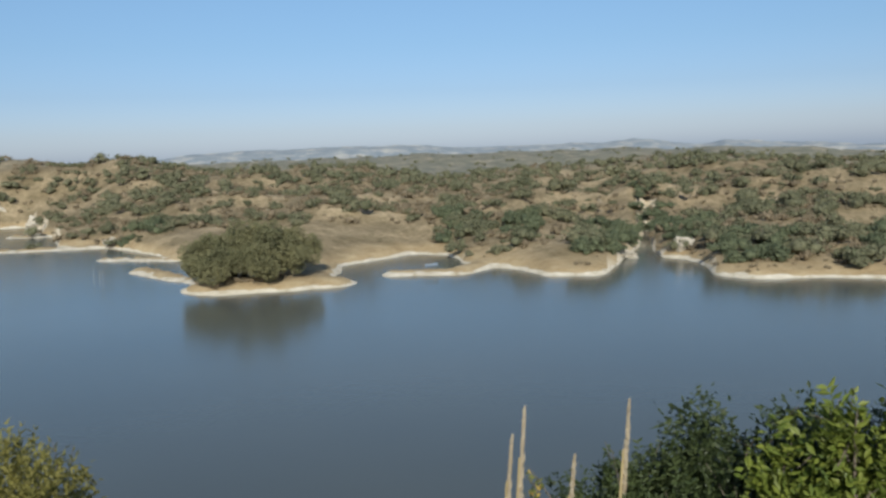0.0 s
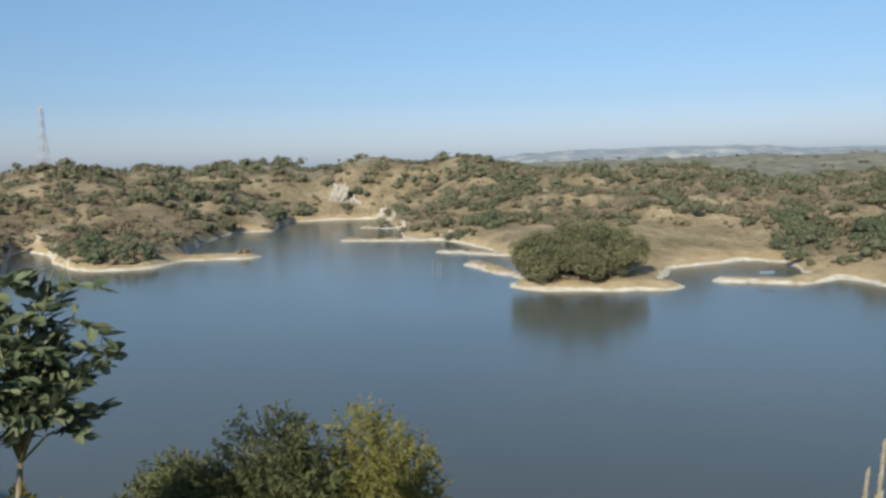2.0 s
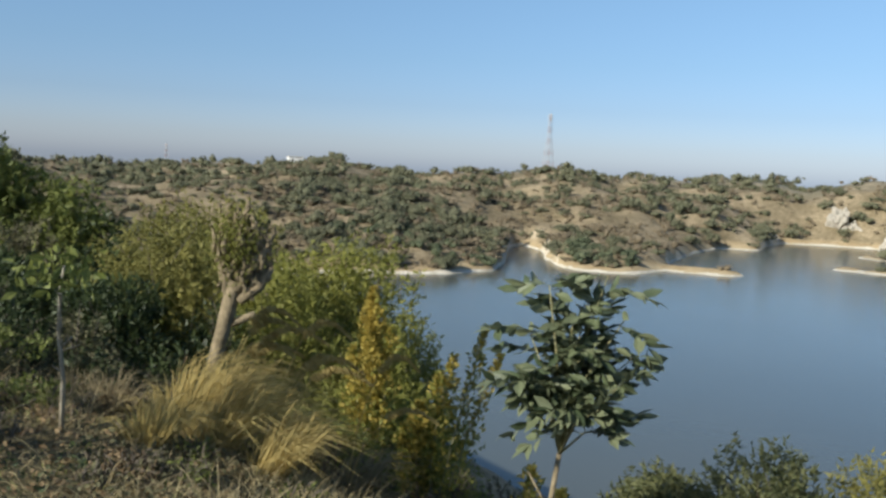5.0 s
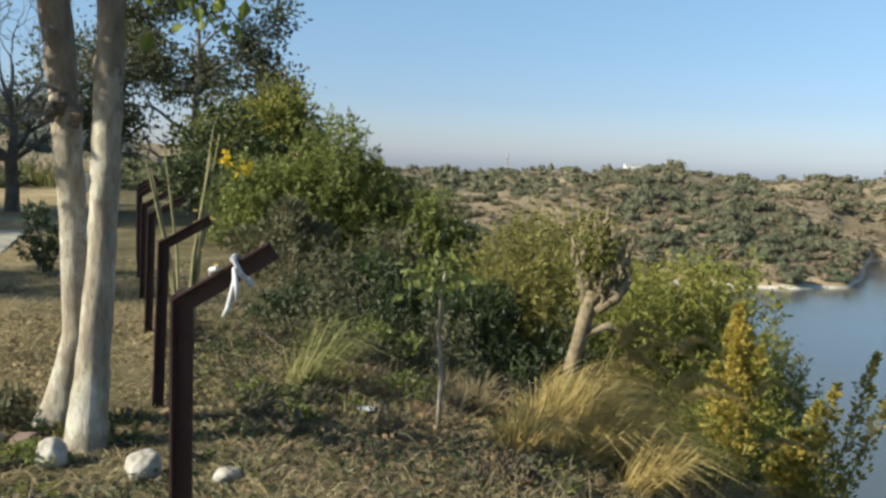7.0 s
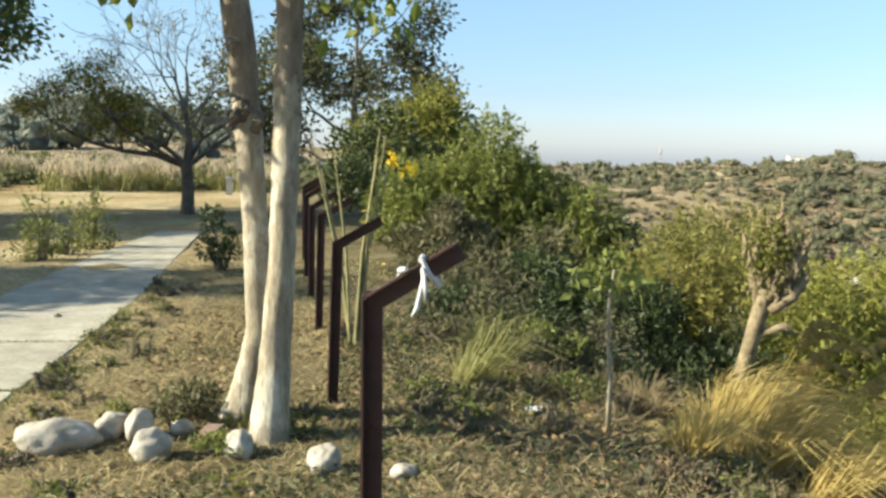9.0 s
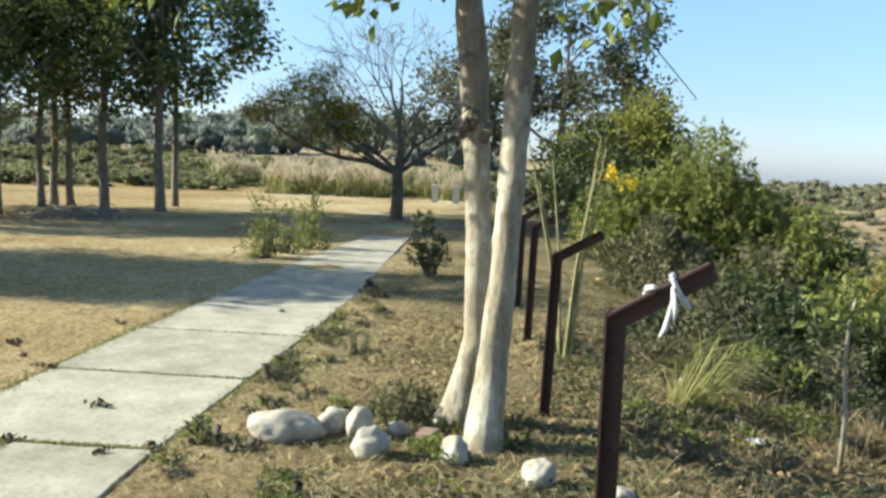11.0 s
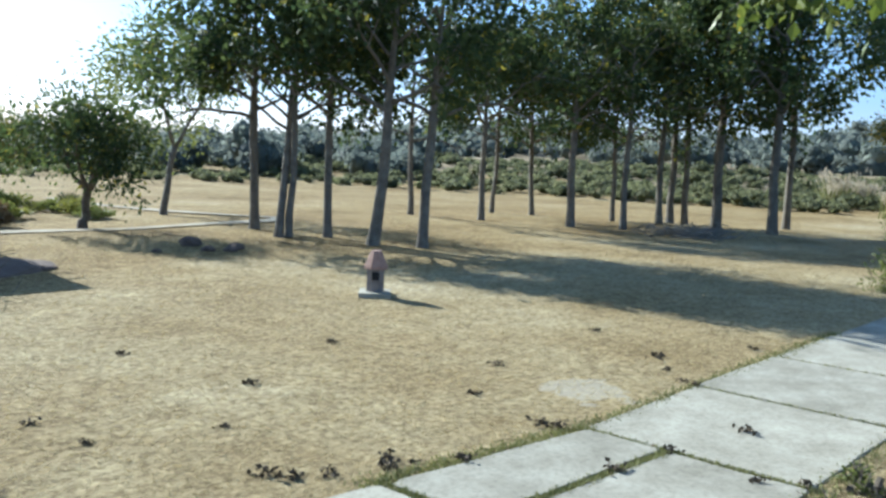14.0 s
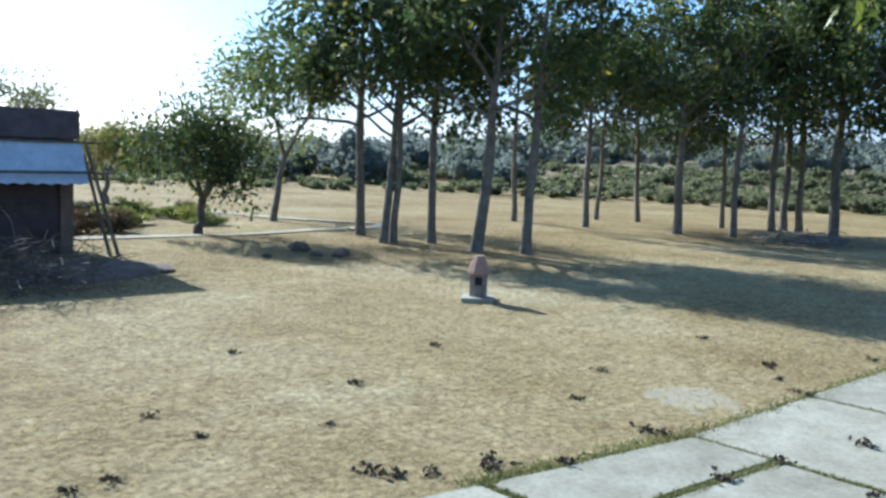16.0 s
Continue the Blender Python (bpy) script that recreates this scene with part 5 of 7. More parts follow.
for p, way, ln, r0 in (((0, 0.05, 1.75), (0.1, -0.6, 0.8), 1.0, 0.045), ((0, 0.05, 1.95), (-0.2, 0.6, 0.8), 0.95, 0.045), ((0, -0.02, 2.3), (0.5, -0.1, 1.0), 0.95, 0.04), ((0, -0.03, 2.35), (-0.45, -0.35, 1.0), 0.95, 0.04), ((0, -0.03, 2.4), (0.0, 0.15, 1.0), 0.85, 0.05),
                       ((0, 0.0, 1.9), (0.35, -0.75, 0.75), 0.95, 0.04), ((0, 0.0, 2.1), (0.35, 0.65, 0.9), 0.9, 0.04), ((0, -0.03, 2.2), (-0.1, -0.45, 1.0), 1.0, 0.04)):
    b, mine = Build(), []
    limbs(b, rng, p, way, ln * 1.12, r0, 4, mine, 0.6, 0.0, (2, 3), 4, 0.76, 0.006)
    part("bough", b, BARK_GREY, spread_t, "bare grey-tan bough", True)
    bare_tips.extend(mine)
b = Build()
b.tube([(0, 0, 1.1), (0, 0.06, 1.8), (0, -0.03, 2.45)], [0.11, 0.08, 0.05], 8, cap=False)
part("stem", b, BARK, spread_t, smooth=True)
b = Build()
cluster_leaves(b, rng, [q for q in low_tips if q[0].y < -0.7 and q[0].z > 1.85], 26, 0.15, 0.08, 0.5, 0.2)
cluster_leaves(b, rng, low_tips[::5], 3, 0.12, 0.08, 0.5, 0.2)
cluster_leaves(b, rng, bare_tips[::20], 3, 0.12, 0.08, 0.5, 0.2)
part("crown", b, LEAF_YELLOW, spread_t)
tree("round_tree", (-7.53, -14.1, 0), "low round tree with glossy leaves on the lawn", np.random.default_rng(8), 0.62, 0.07, 0.62, 3, BARK, LEAF_LAWN, 40, 0.19, 0.09, (-0.1, 0), 0.78, 0.08, (2, 3), "tree", forks=5)
tree("slender_tree", (-10.43, -16.38, 0), "slender leaning tree with a light crown", rng, 1.35, 0.065, 1.05, 3, BARK_DIM, LEAF_BUSH, 56, 0.26, 0.11, (-0.3, -0.1), 0.6, 0.18, (2, 3), "tree")
tree("hazy_tree", (-7.0, -23.0, ground_z(-7.0, -23.0)), "grey-green tree behind the shed", rng, 1.1, 0.1, 0.8, 3, BARK_DIM, LEAF_BELT, 60, 0.24, 0.12, (0, 0), 0.6, 0.1, (2, 3), "tree")
tree("hazy_tree", (-9.0, -21.5, ground_z(-9.0, -21.5)), "small tan-leaved tree behind the shed", rng, 0.7, 0.07, 0.5, 3, BARK_DIM, LEAF_TAN, 50, 0.2, 0.1, (0, 0), 0.7, 0.1, (2, 3), "tree")
shade_tree((-22.3, 1.3, ground_z(-22.3, 1.3) - 0.1), np.random.default_rng(12), 0.9, 0.14, 5.0, (0, 0), 105, "slope_tree", "tall dark tree at the edge of the slope", LEAF_SLOPE, "", 1.3)
tree("slope_tree", (-19.9, 2.5, ground_z(-19.9, 2.5) - 0.1), "olive-brown tree at the edge of the slope", np.random.default_rng(6), 0.9, 0.10, 0.75, 3, BARK, LEAF_OLIVE, 110, 0.26, 0.11, (0, 0), 0.6, 0.1, (2, 3), "tree")
tree("slope_tree", (-25.5, -0.6, ground_z(-25.5, -0.6) - 0.1), "tall dark tree behind the fence", rng, 1.4, 0.15, 1.3, 4, BARK, LEAF_SLOPE, 18, 0.3, 0.14, (0, 0), 0.65, 0.1, (2, 3), "tree")

# ---- bushes on the slope ----
rng = np.random.default_rng(41)
for x, y, wd, tl, leaf, cnt, size, label in (
        (-17.5, 1.7, 1.4, 2.2, LEAF_DARK, 5000, 0.12, "dark shrub behind the fence posts"),
        (-11.8, 1.9, 0.8, 1.15, LEAF_DUSK, 3500, 0.08, "dusty brown shrub on the slope"),
        # next two: LEAF_DARK puts the slope's shade into the leaf colour
        (-10.2, 2.6, 0.8, 0.85, LEAF_DARK, 3500, 0.07, "dark scrubby shrub on the slope"),
        (-9.2, 3.6, 0.8, 0.9, LEAF_DARK, 3000, 0.07, "dark scrubby shrub on the slope"),
        (-7.6, 2.0, 0.4, 0.42, LEAF_BUSH, 900, 0.05, "low green weed clump on the slope"),
        (-6.3, 1.9, 0.25, 0.25, LEAF_BUSH, 500, 0.04, "low green weed clump on the slope"),
        (-5.35, -0.62, 0.3, 0.24, LEAF_DUSK, 1100, 0.035, "low green weeds among the stones"),
        (-4.75, -0.4, 0.22, 0.14, LEAF_BUSH, 500, 0.035, "low green weeds among the stones"),
        (-10.8, 4.0, 0.9, 0.8, LEAF_BUSH, 4000, 0.08, "green scrubby shrub on the slope"),
        (-11.7, -0.95, 0.3, 0.85, LEAF_DARK, 1000, 0.06, "leafy green shrub beside the path")):
    bush("bush", x, y, label, rng, wd, tl, leaf, cnt, size)
for x, y, top, wd, leaf, n_, size, label in (
        (-15.2, 2.2, 1.9, 1.2, LEAF_BUSH, 1500, 0.075, "dense green thorn bush on the slope"),
        (-14.9, 3.2, 2.25, 1.2, LEAF_BUSH, 1900, 0.07, "dense green thorn bush on the slope"),
        (-14.5, 4.0, 1.9, 1.0, LEAF_BUSH, 1600, 0.07, "dense green thorn bush on the slope"),
        (-14.0, 4.6, 1.45, 0.9, LEAF_BUSH, 1300, 0.07, "dark green thorn bush on the slope"),
        (-13.6, 5.0, 0.8, 0.7, LEAF_DARK, 600, 0.07, "dark green thorn bush on the slope"),
        (-12.9, 3.4, 0.75, 0.9, LEAF_DUSK, 450, 0.07, "dusty thorn bush on the slope"),
        (-12.6, 4.2, 0.45, 0.9, LEAF_DARK, 500, 0.065, "dark green thorn bush on the slope"),
        (-5.4, 7.8, -1.0, 1.1, LEAF_SCRUB, 3000, 0.055, "feathery olive acacia bush low on the slope"),
        (-4.5, 8.4, -0.8, 1.15, LEAF_SCRUB, 4300, 0.055, "feathery olive acacia bush low on the slope"),
        (-3.7, 8.75, -1.0, 1.0, LEAF_TAN, 3300, 0.055, "feathery yellowish acacia bush low on the slope"),
        (-3.2, 8.3, -1.1, 0.68, LEAF_TAN, 1500, 0.05, "feathery yellowish acacia bush low on the slope"),
        (-5.9, 8.5, -1.05, 0.9, LEAF_SCRUB, 1500, 0.055, "feathery olive acacia bush low on the slope"),
        (1.5, 7.95, -0.82, 0.5, LEAF_DARK, 1000, 0.05, "dark feathery shrub below the bank"),
        (1.95, 7.7, -0.78, 0.65, LEAF_DARK, 1700, 0.045, "green feathery shrub below the bank"),
        (2.4, 7.5, -0.6, 0.75, LEAF_DARK, 1900, 0.05, "dark feathery shrub below the bank"),
        (3.1, 7.0, -0.36, 0.75, LEAF_DARK, 1600, 0.05, "dark feathery shrub below the bank"),
        (2.62, 6.5, -0.36, 0.36, LEAF_BRIGHT, 240, 0.07, "bright green broad-leaved shrub on the bank"),
        (2.98, 6.25, -0.08, 0.45, LEAF_BRIGHT, 340, 0.07, "bright green broad-leaved shrub on the bank"),
        (3.4, 6.05, 0.1, 0.5, LEAF_BRIGHT, 360, 0.07, "bright green broad-leaved shrub on the bank"),
        (1.1, 7.6, -1.0, 0.32, LEAF_YELLOW, 150, 0.06, "small yellow-green shrub among the reeds"),
        (-10.5, 4.7, 1.1, 1.3, LEAF_TAN, 2300, 0.055, "feathery tan-leaved acacia bush below the lawn"),
        (-12.2, 6.0, 1.05, 1.6, LEAF_TAN, 2700, 0.06, "feathery tan-leaved acacia bush below the lawn"),
        (-9.6, 5.75, 1.1, 1.25, LEAF_OLIVE, 2400, 0.055, "feathery olive acacia bush below the lawn"),
        (-8.9, 6.3, 0.8, 1.1, LEAF_OLIVE, 2000, 0.055, "feathery olive acacia bush below the lawn"),
        (-12.4, 8.0, 0.0, 1.8, LEAF_TAN, 1500, 0.07, "feathery tan-leaved acacia bush below the lawn"),
        (-14.6, 6.4, 0.3, 1.9, LEAF_TAN, 1500, 0.07, "feathery tan-leaved acacia bush below the lawn"),
        (-8.7, 5.2, 0.5, 1.05, LEAF_OLIVE, 2300, 0.05, "olive-green feathery bush below the lawn"),
        (-8.0, 6.2, 0.0, 1.1, LEAF_OLIVE, 2300, 0.05, "olive-green feathery bush below the lawn"),
        (-7.5, 5.5, -0.1, 0.9, LEAF_OLIVE, 1700, 0.05, "olive-green feathery bush below the lawn"),
        (-7.0, 5.2, -0.5, 0.7, LEAF_BUSH, 420, 0.05, "olive-green feathery bush below the lawn"),
        (-6.5, 4.4, -0.62, 0.5, LEAF_BUSH, 260, 0.045, "low green scrub beside the lopped tree"),
        (-7.3, 1.9, 0.12, 0.4, LEAF_DUSK, 200, 0.04, "dark tangled brush on the slope"),
        (-6.8, 2.2, -0.08, 0.42, LEAF_DUSK, 200, 0.04, "dark tangled brush on the slope"),
        (-7.4, 2.6, -0.02, 0.45, LEAF_DUSK, 220, 0.04, "dark tangled brush on the slope"),
        (-6.6, 1.7, 0.0, 0.35, LEAF_DUSK, 160, 0.035, "dark tangled brush on the slope"),
        (-7.0, 3.0, -0.25, 0.4, LEAF_DUSK, 200, 0.04, "dark tangled brush on the slope"),
        (-7.9, 1.3, 0.3, 0.4, LEAF_DUSK, 180, 0.04, "dark tangled brush on the slope"),
        (-6.2, 2.1, -0.2, 0.3, LEAF_DEAD, 130, 0.035, "dry brown brush on the slope"),
        (-8.4, 1.75, 0.35, 0.5, LEAF_DUSK, 260, 0.045, "dark scrubby shrub on the slope"),
        (-8.0, 2.75, 0.2, 0.65, LEAF_DUSK, 340, 0.045, "dark scrubby shrub on the slope"),
        (-9.4, 2.0, 0.55, 0.65, LEAF_DUSK, 340, 0.045, "dark scrubby shrub on the slope"),
        # dark leaves from here to the slope brush also carry the drop's shade
        (-8.6, 4.3, 0.1, 0.8, LEAF_DARK, 420, 0.05, "dark scrubby shrub on the slope"),
        (-8.9, 1.5, 0.42, 0.6, LEAF_DARK, 420, 0.045, "dark tangled brush behind the fence posts"),
        (-8.2, 2.1, 0.3, 0.6, LEAF_DARK, 420, 0.045, "dark tangled brush behind the fence posts"),
        (-7.7, 1.75, 0.2, 0.45, LEAF_DUSK, 300, 0.04, "dark tangled brush behind the fence posts"),
        (-7.3, 2.45, 0.1, 0.5, LEAF_DARK, 360, 0.04, "dark tangled brush on the slope"),
        (-9.6, 2.8, 0.55, 0.8, LEAF_DARK, 600, 0.05, "dark tangled brush on the slope"),
        (-8.9, 3.2, 0.25, 0.7, LEAF_DARK, 520, 0.05, "dark tangled brush on the slope"),
        (-7.9, 3.4, -0.1, 0.55, LEAF_DARK, 380, 0.045, "dark tangled brush on the slope"),
        (-10.6, 2.0, 0.6, 0.7, LEAF_DUSK, 460, 0.05, "dusty brown brush behind the fence posts"),
        (-6.9, 1.55, -0.02, 0.35, LEAF_DEAD, 220, 0.035, "dry brown brush on the slope"),
        (-6.5, 2.5, -0.15, 0.35, LEAF_DEAD, 240, 0.035, "dry brown brush on the slope"),
        (-7.2, 3.1, -0.2, 0.4, LEAF_DUSK, 260, 0.04, "dark tangled brush on the slope"),
        (1.75, 7.4, -0.98, 0.7, LEAF_DARK, 1400, 0.045, "green feathery shrub below the bank"),
        (2.5, 7.0, -0.72, 0.8, LEAF_DARK, 1500, 0.045, "green feathery shrub below the bank"),
        (3.3, 6.5, -0.3, 0.7, LEAF_DARK, 1200, 0.05, "green feathery shrub below the bank"),
        (3.9, 6.1, 0.22, 0.5, LEAF_BRIGHT, 340, 0.07, "bright green broad-leaved shrub on the bank"),
        (-5.2, 4.6, -1.15, 0.55, LEAF_OLIVE, 300, 0.045, "low green scrub under the yellow shrubs"),
        (-4.4, 4.9, -1.15, 0.6, LEAF_OLIVE, 300, 0.045, "low yellowing scrub under the sapling"),
        (-5.5, 5.9, -1.45, 0.6, LEAF_BUSH, 280, 0.05, "low green scrub under the yellow shrubs"),
        (-3.6, 4.5, -0.85, 0.4, LEAF_OLIVE, 140, 0.045, "low yellowing scrub under the sapling"),
        (-12.8, -3.33, 1.1, 0.5, LEAF_BUSH, 170, 0.045, "thin grey-green shrub beside the path"),
        (-14.45, -3.05, 1.2, 0.5, LEAF_BUSH, 170, 0.045, "thin grey-green shrub beside the path"),
        (-13.6, -3.2, 0.9, 0.45, LEAF_BUSH, 90, 0.045, "thin grey-green shrub beside the path")):
    spray_bush("bush", x, y, top, label, rng, wd, leaf, int(n_ * 0.7), 13, size * 1.22, 0.3 + 0.12 * wd)


def spire_shrub(x, y, label, spires):
    """Upright stems that taper to a point, green below and golden above."""
    g = ground_z(x, y) - 0.04
    t = thing("flowering_shrub", (x, y, g), label, "bush", "yellow shrubs")
    green, gold, wood = Build(), Build(), Build()
    for dx, dy, top, wide, n, share in spires:
        tall = top - g
        tip = Vector((dx, dy, tall))
        root = Vector((dx * 0.3, dy * 0.3, 0))
        wood.tube([root, root.lerp(tip, 0.5) + Vector(rng.normal(0, 0.02, 3)), tip], [0.012, 0.008, 0.003], 5, cap=False)
        u = 0.1 + 0.9 * rng.uniform(0, 1, n) ** 0.8
        a, q = rng.uniform(0, 6.28, n), np.sqrt(rng.uniform(0.05, 1, n))
        tuft = 0.75 + 0.35 * np.sin(u * 23 + a * 2)
        rad = (wide * (1 - u) ** 0.6 * np.minimum(1, u * 3.5) + 0.03) * q * tuft
        c = np.array(root) + np.outer(u, np.array(tip - root)) + np.stack([np.cos(a) * rad, np.sin(a) * rad, 0.25 * rad], 1)
        w_ = np.stack([np.cos(a), np.sin(a), 0.7 + 0 * a], 1) + rng.normal(0, 0.45, (n, 3))
        size = rng.uniform(0.035, 0.075, n)
        is_gold = rng.uniform(size=n) < share * np.clip(0.25 + 1.3 * u, 0, 1)
        green.leaves(c[~is_gold], w_[~is_gold], size[~is_gold], 0.5, rng)
        gold.leaves(c[is_gold], w_[is_gold], size[is_gold], 0.5, rng)
    tagged(part("stem", wood, STEM_GREEN, t), kind="stuff")
    part("foliage", green, LEAF_OLIVE, t)
    part("golden_foliage", gold, LEAF_GOLD, t, "golden yellow leaves")


spire_shrub(-6.6, 4.85, "tall upright shrub with golden yellow leaf spikes", ((0.0, 0.0, 0.38, 0.24, 2400, 0.95), (0.13, 0.12, 0.05, 0.2, 1000, 0.5), (-0.14, -0.1, -0.15, 0.2, 1000, 0.5)))
spire_shrub(-5.62, 4.65, "spreading shrub with yellow-tipped upright shoots", ((0.0, 0.0, -0.4, 0.2, 1300, 0.7), (-0.12, -0.05, -0.6, 0.18, 800, 0.5), (0.2, 0.16, 0.0, 0.13, 420, 0.6), (0.42, 0.28, 0.26, 0.13, 420, 0.45), (0.52, 0.36, 0.05, 0.12, 360, 0.6), (0.1, 0.1, -0.15, 0.16, 560, 0.3)))
spire_shrub(-4.75, 5.05, "low thin shrub with yellowing shoots", ((0.0, 0.0, -0.75, 0.16, 360, 0.4), (0.2, 0.15, -0.9, 0.16, 320, 0.4)))
spire_shrub(-2.62, 3.75, "low thin shrub with yellowing shoots", ((0.0, 0.0, -0.5, 0.1, 190, 0.5), (0.1, 0.05, -0.6, 0.08, 120, 0.5)))

# ---- grass tufts on the slope ----
for x, y, n_, ln, sp, mat, pl, wy, label in (
        (-6.0, 2.8, 620, 1.0, 0.95, STRAW_GOLD, 0, (0.3, 0.55), "big tuft of dry golden grass"), (-6.4, 3.1, 420, 1.0, 0.7, STRAW_GOLD, 0, (0.15, 0.4), "tuft of dry brown grass"),
        (-5.5, 2.8, 320, 0.75, 0.85, STRAW_GOLD, 4, (0.45, 0.8), "tuft of dry grass with arching plumes"), (-5.4, 2.75, 380, 0.75, 0.9, STRAW_GOLD, 1, (0.4, 0.75), "tuft of dry grass with arching plumes"),
        (-5.25, 3.05, 320, 0.6, 0.85, STRAW_GOLD, 3, (0.35, 0.8), "tuft of dry grass with arching plumes"), (-5.2, 3.65, 280, 0.6, 0.8, STRAW_BROWN, 2, (0.3, 0.8), "tuft of dry grass with arching plumes"), (-6.5, 2.5, 280, 0.6, 0.8, STRAW_BROWN, 0, (0, 0.1), "tuft of dry brown grass"),
        (-5.3, 2.3, 320, 0.55, 0.85, STRAW_GOLD, 0, (0.2, 0.3), "tuft of dry golden grass"), (-4.95, 2.9, 340, 0.6, 0.9, STRAW_GOLD, 1, (0.35, 0.8), "tuft of dry grass with arching plumes"),
        (-6.35, 1.15, 200, 0.75, 0.9, STRAW_GREEN, 0, (0.1, 0.75), "spreading tuft of green-yellow grass"), (-7.2, 1.5, 260, 0.75, 0.6, STRAW_GREEN, 0, (0, 0), "tuft of green-yellow grass"),
        (-7.0, 2.4, 240, 0.5, 0.8, STRAW_BROWN, 0, (0, 0), "low tuft of brown grass"), (-8.2, 2.2, 240, 0.6, 0.8, STRAW_BROWN, 0, (0, 0), "low tuft of brown grass"), (-6.2, 3.7, 280, 0.55, 0.7, STRAW, 0, (0, 0.1), "low tuft of brown grass"), (-7.2, 4.4, 280, 0.55, 0.8, STRAW_GREEN, 0, (0, 0.1), "low tuft of green-yellow grass"), (-6.9, 5.0, 280, 0.55, 0.8, STRAW_BROWN, 0, (0, 0.1), "low tuft of brown grass"),
        (0.5, 4.5, 60, 0.8, 0.4, STRAW_GREEN, 0, (0, 0), "thin tuft of reed grass"), (3.0, 5.0, 120, 1.0, 0.5, STRAW, 0, (0, 0), "thin tuft of reed grass")):
    tussock("grass_tuft", x, y, label, rng, int(n_ * 1.3), ln, sp, mat, 0.003, 0.3, "grass tufts", pl, 0.72, wy)
for x, y, top in ((0.80, 6.72, -0.47), (0.71, 6.78, -0.7), (1.51, 6.54, -0.4), (1.14, 6.65, -0.82)):
    g = ground_z(x, y)
    reed = thing("reed", (x, y, g - 0.03), "tall straw-coloured reed stalk with a pale plume", "reed", "reeds")
    h_ = top - g + 0.03
    b = Build()
    b.tube([(0, 0, 0), (0.01, 0, h_ * 0.5), (0.05, 0, h_ * 0.8)], [0.012, 0.010, 0.008], 5)
    stalk = part("stalk", b, STRAW, reed)
    b = Build()
    u = rng.uniform(0, 1, 420)
    c = np.stack([0.045 + 0.05 * u, np.zeros(420), h_ * 0.62 + 0.38 * h_ * u], 1) + rng.normal(0, 1, (420, 3)) * (0.008 * (1 - 0.75 * u))[:, None]
    b.leaves(c, np.array([0.15, 0, 1.0])[None] + rng.normal(0, 0.25, (420, 3)), np.full(420, 0.07), 0.14, rng)
    part("plume", b, PLUME, stalk)

# ---- sapling with feathered leaves ----
rng = np.random.default_rng(51)
sap = thing("sapling", (-2.98, 3.33, ground_z(-2.98, 3.33) - 0.03), "young sapling with long glossy drooping leaflets", "sapling")
zb = -sap.matrix_world.translation.z
b = Build()
base = [Vector((0, 0, 0)), Vector((0.0, 0.0, -0.1 + zb)), Vector((0.02, 0.02, 0.14 + zb))]
b.tube(base, [0.016, 0.014, 0.012], 7)
b.tube([(0.0, 0.0, -0.14 + zb), (-0.06, -0.05, -0.02 + zb), (-0.09, -0.07, 0.04 + zb)], [0.009, 0.006, 0.003], 5)
part("stem", b, BARK_TAN, sap, smooth=True)
side_way, deep_way = Vector((0.73, 0.68, 0)), Vector((-0.68, 0.73, 0))


def leaflet(build, p, way, flat, ln, wd):
    """An oval leaflet, folded a little along its midrib."""
    way, side = way.normalized(), way.cross(flat).normalized()
    up = side.cross(way)
    row = [(0.0, 0.0), (0.3, 0.85), (0.6, 1.0), (1.0, 0.0)]
    mid = [p + way * ln * u - up * 0.12 * ln * u * u for u, _ in row]
    lft = [mid[k] + side * wd * row[k][1] * 0.5 + up * 0.1 * wd for k in (1, 2)]
    rgt = [mid[k] - side * wd * row[k][1] * 0.5 + up * 0.1 * wd for k in (1, 2)]
    build.add(mid + lft + rgt, [(0, 1, 4), (1, 2, 5, 4), (2, 3, 5), (0, 6, 1), (1, 6, 7, 2), (2, 7, 3)])


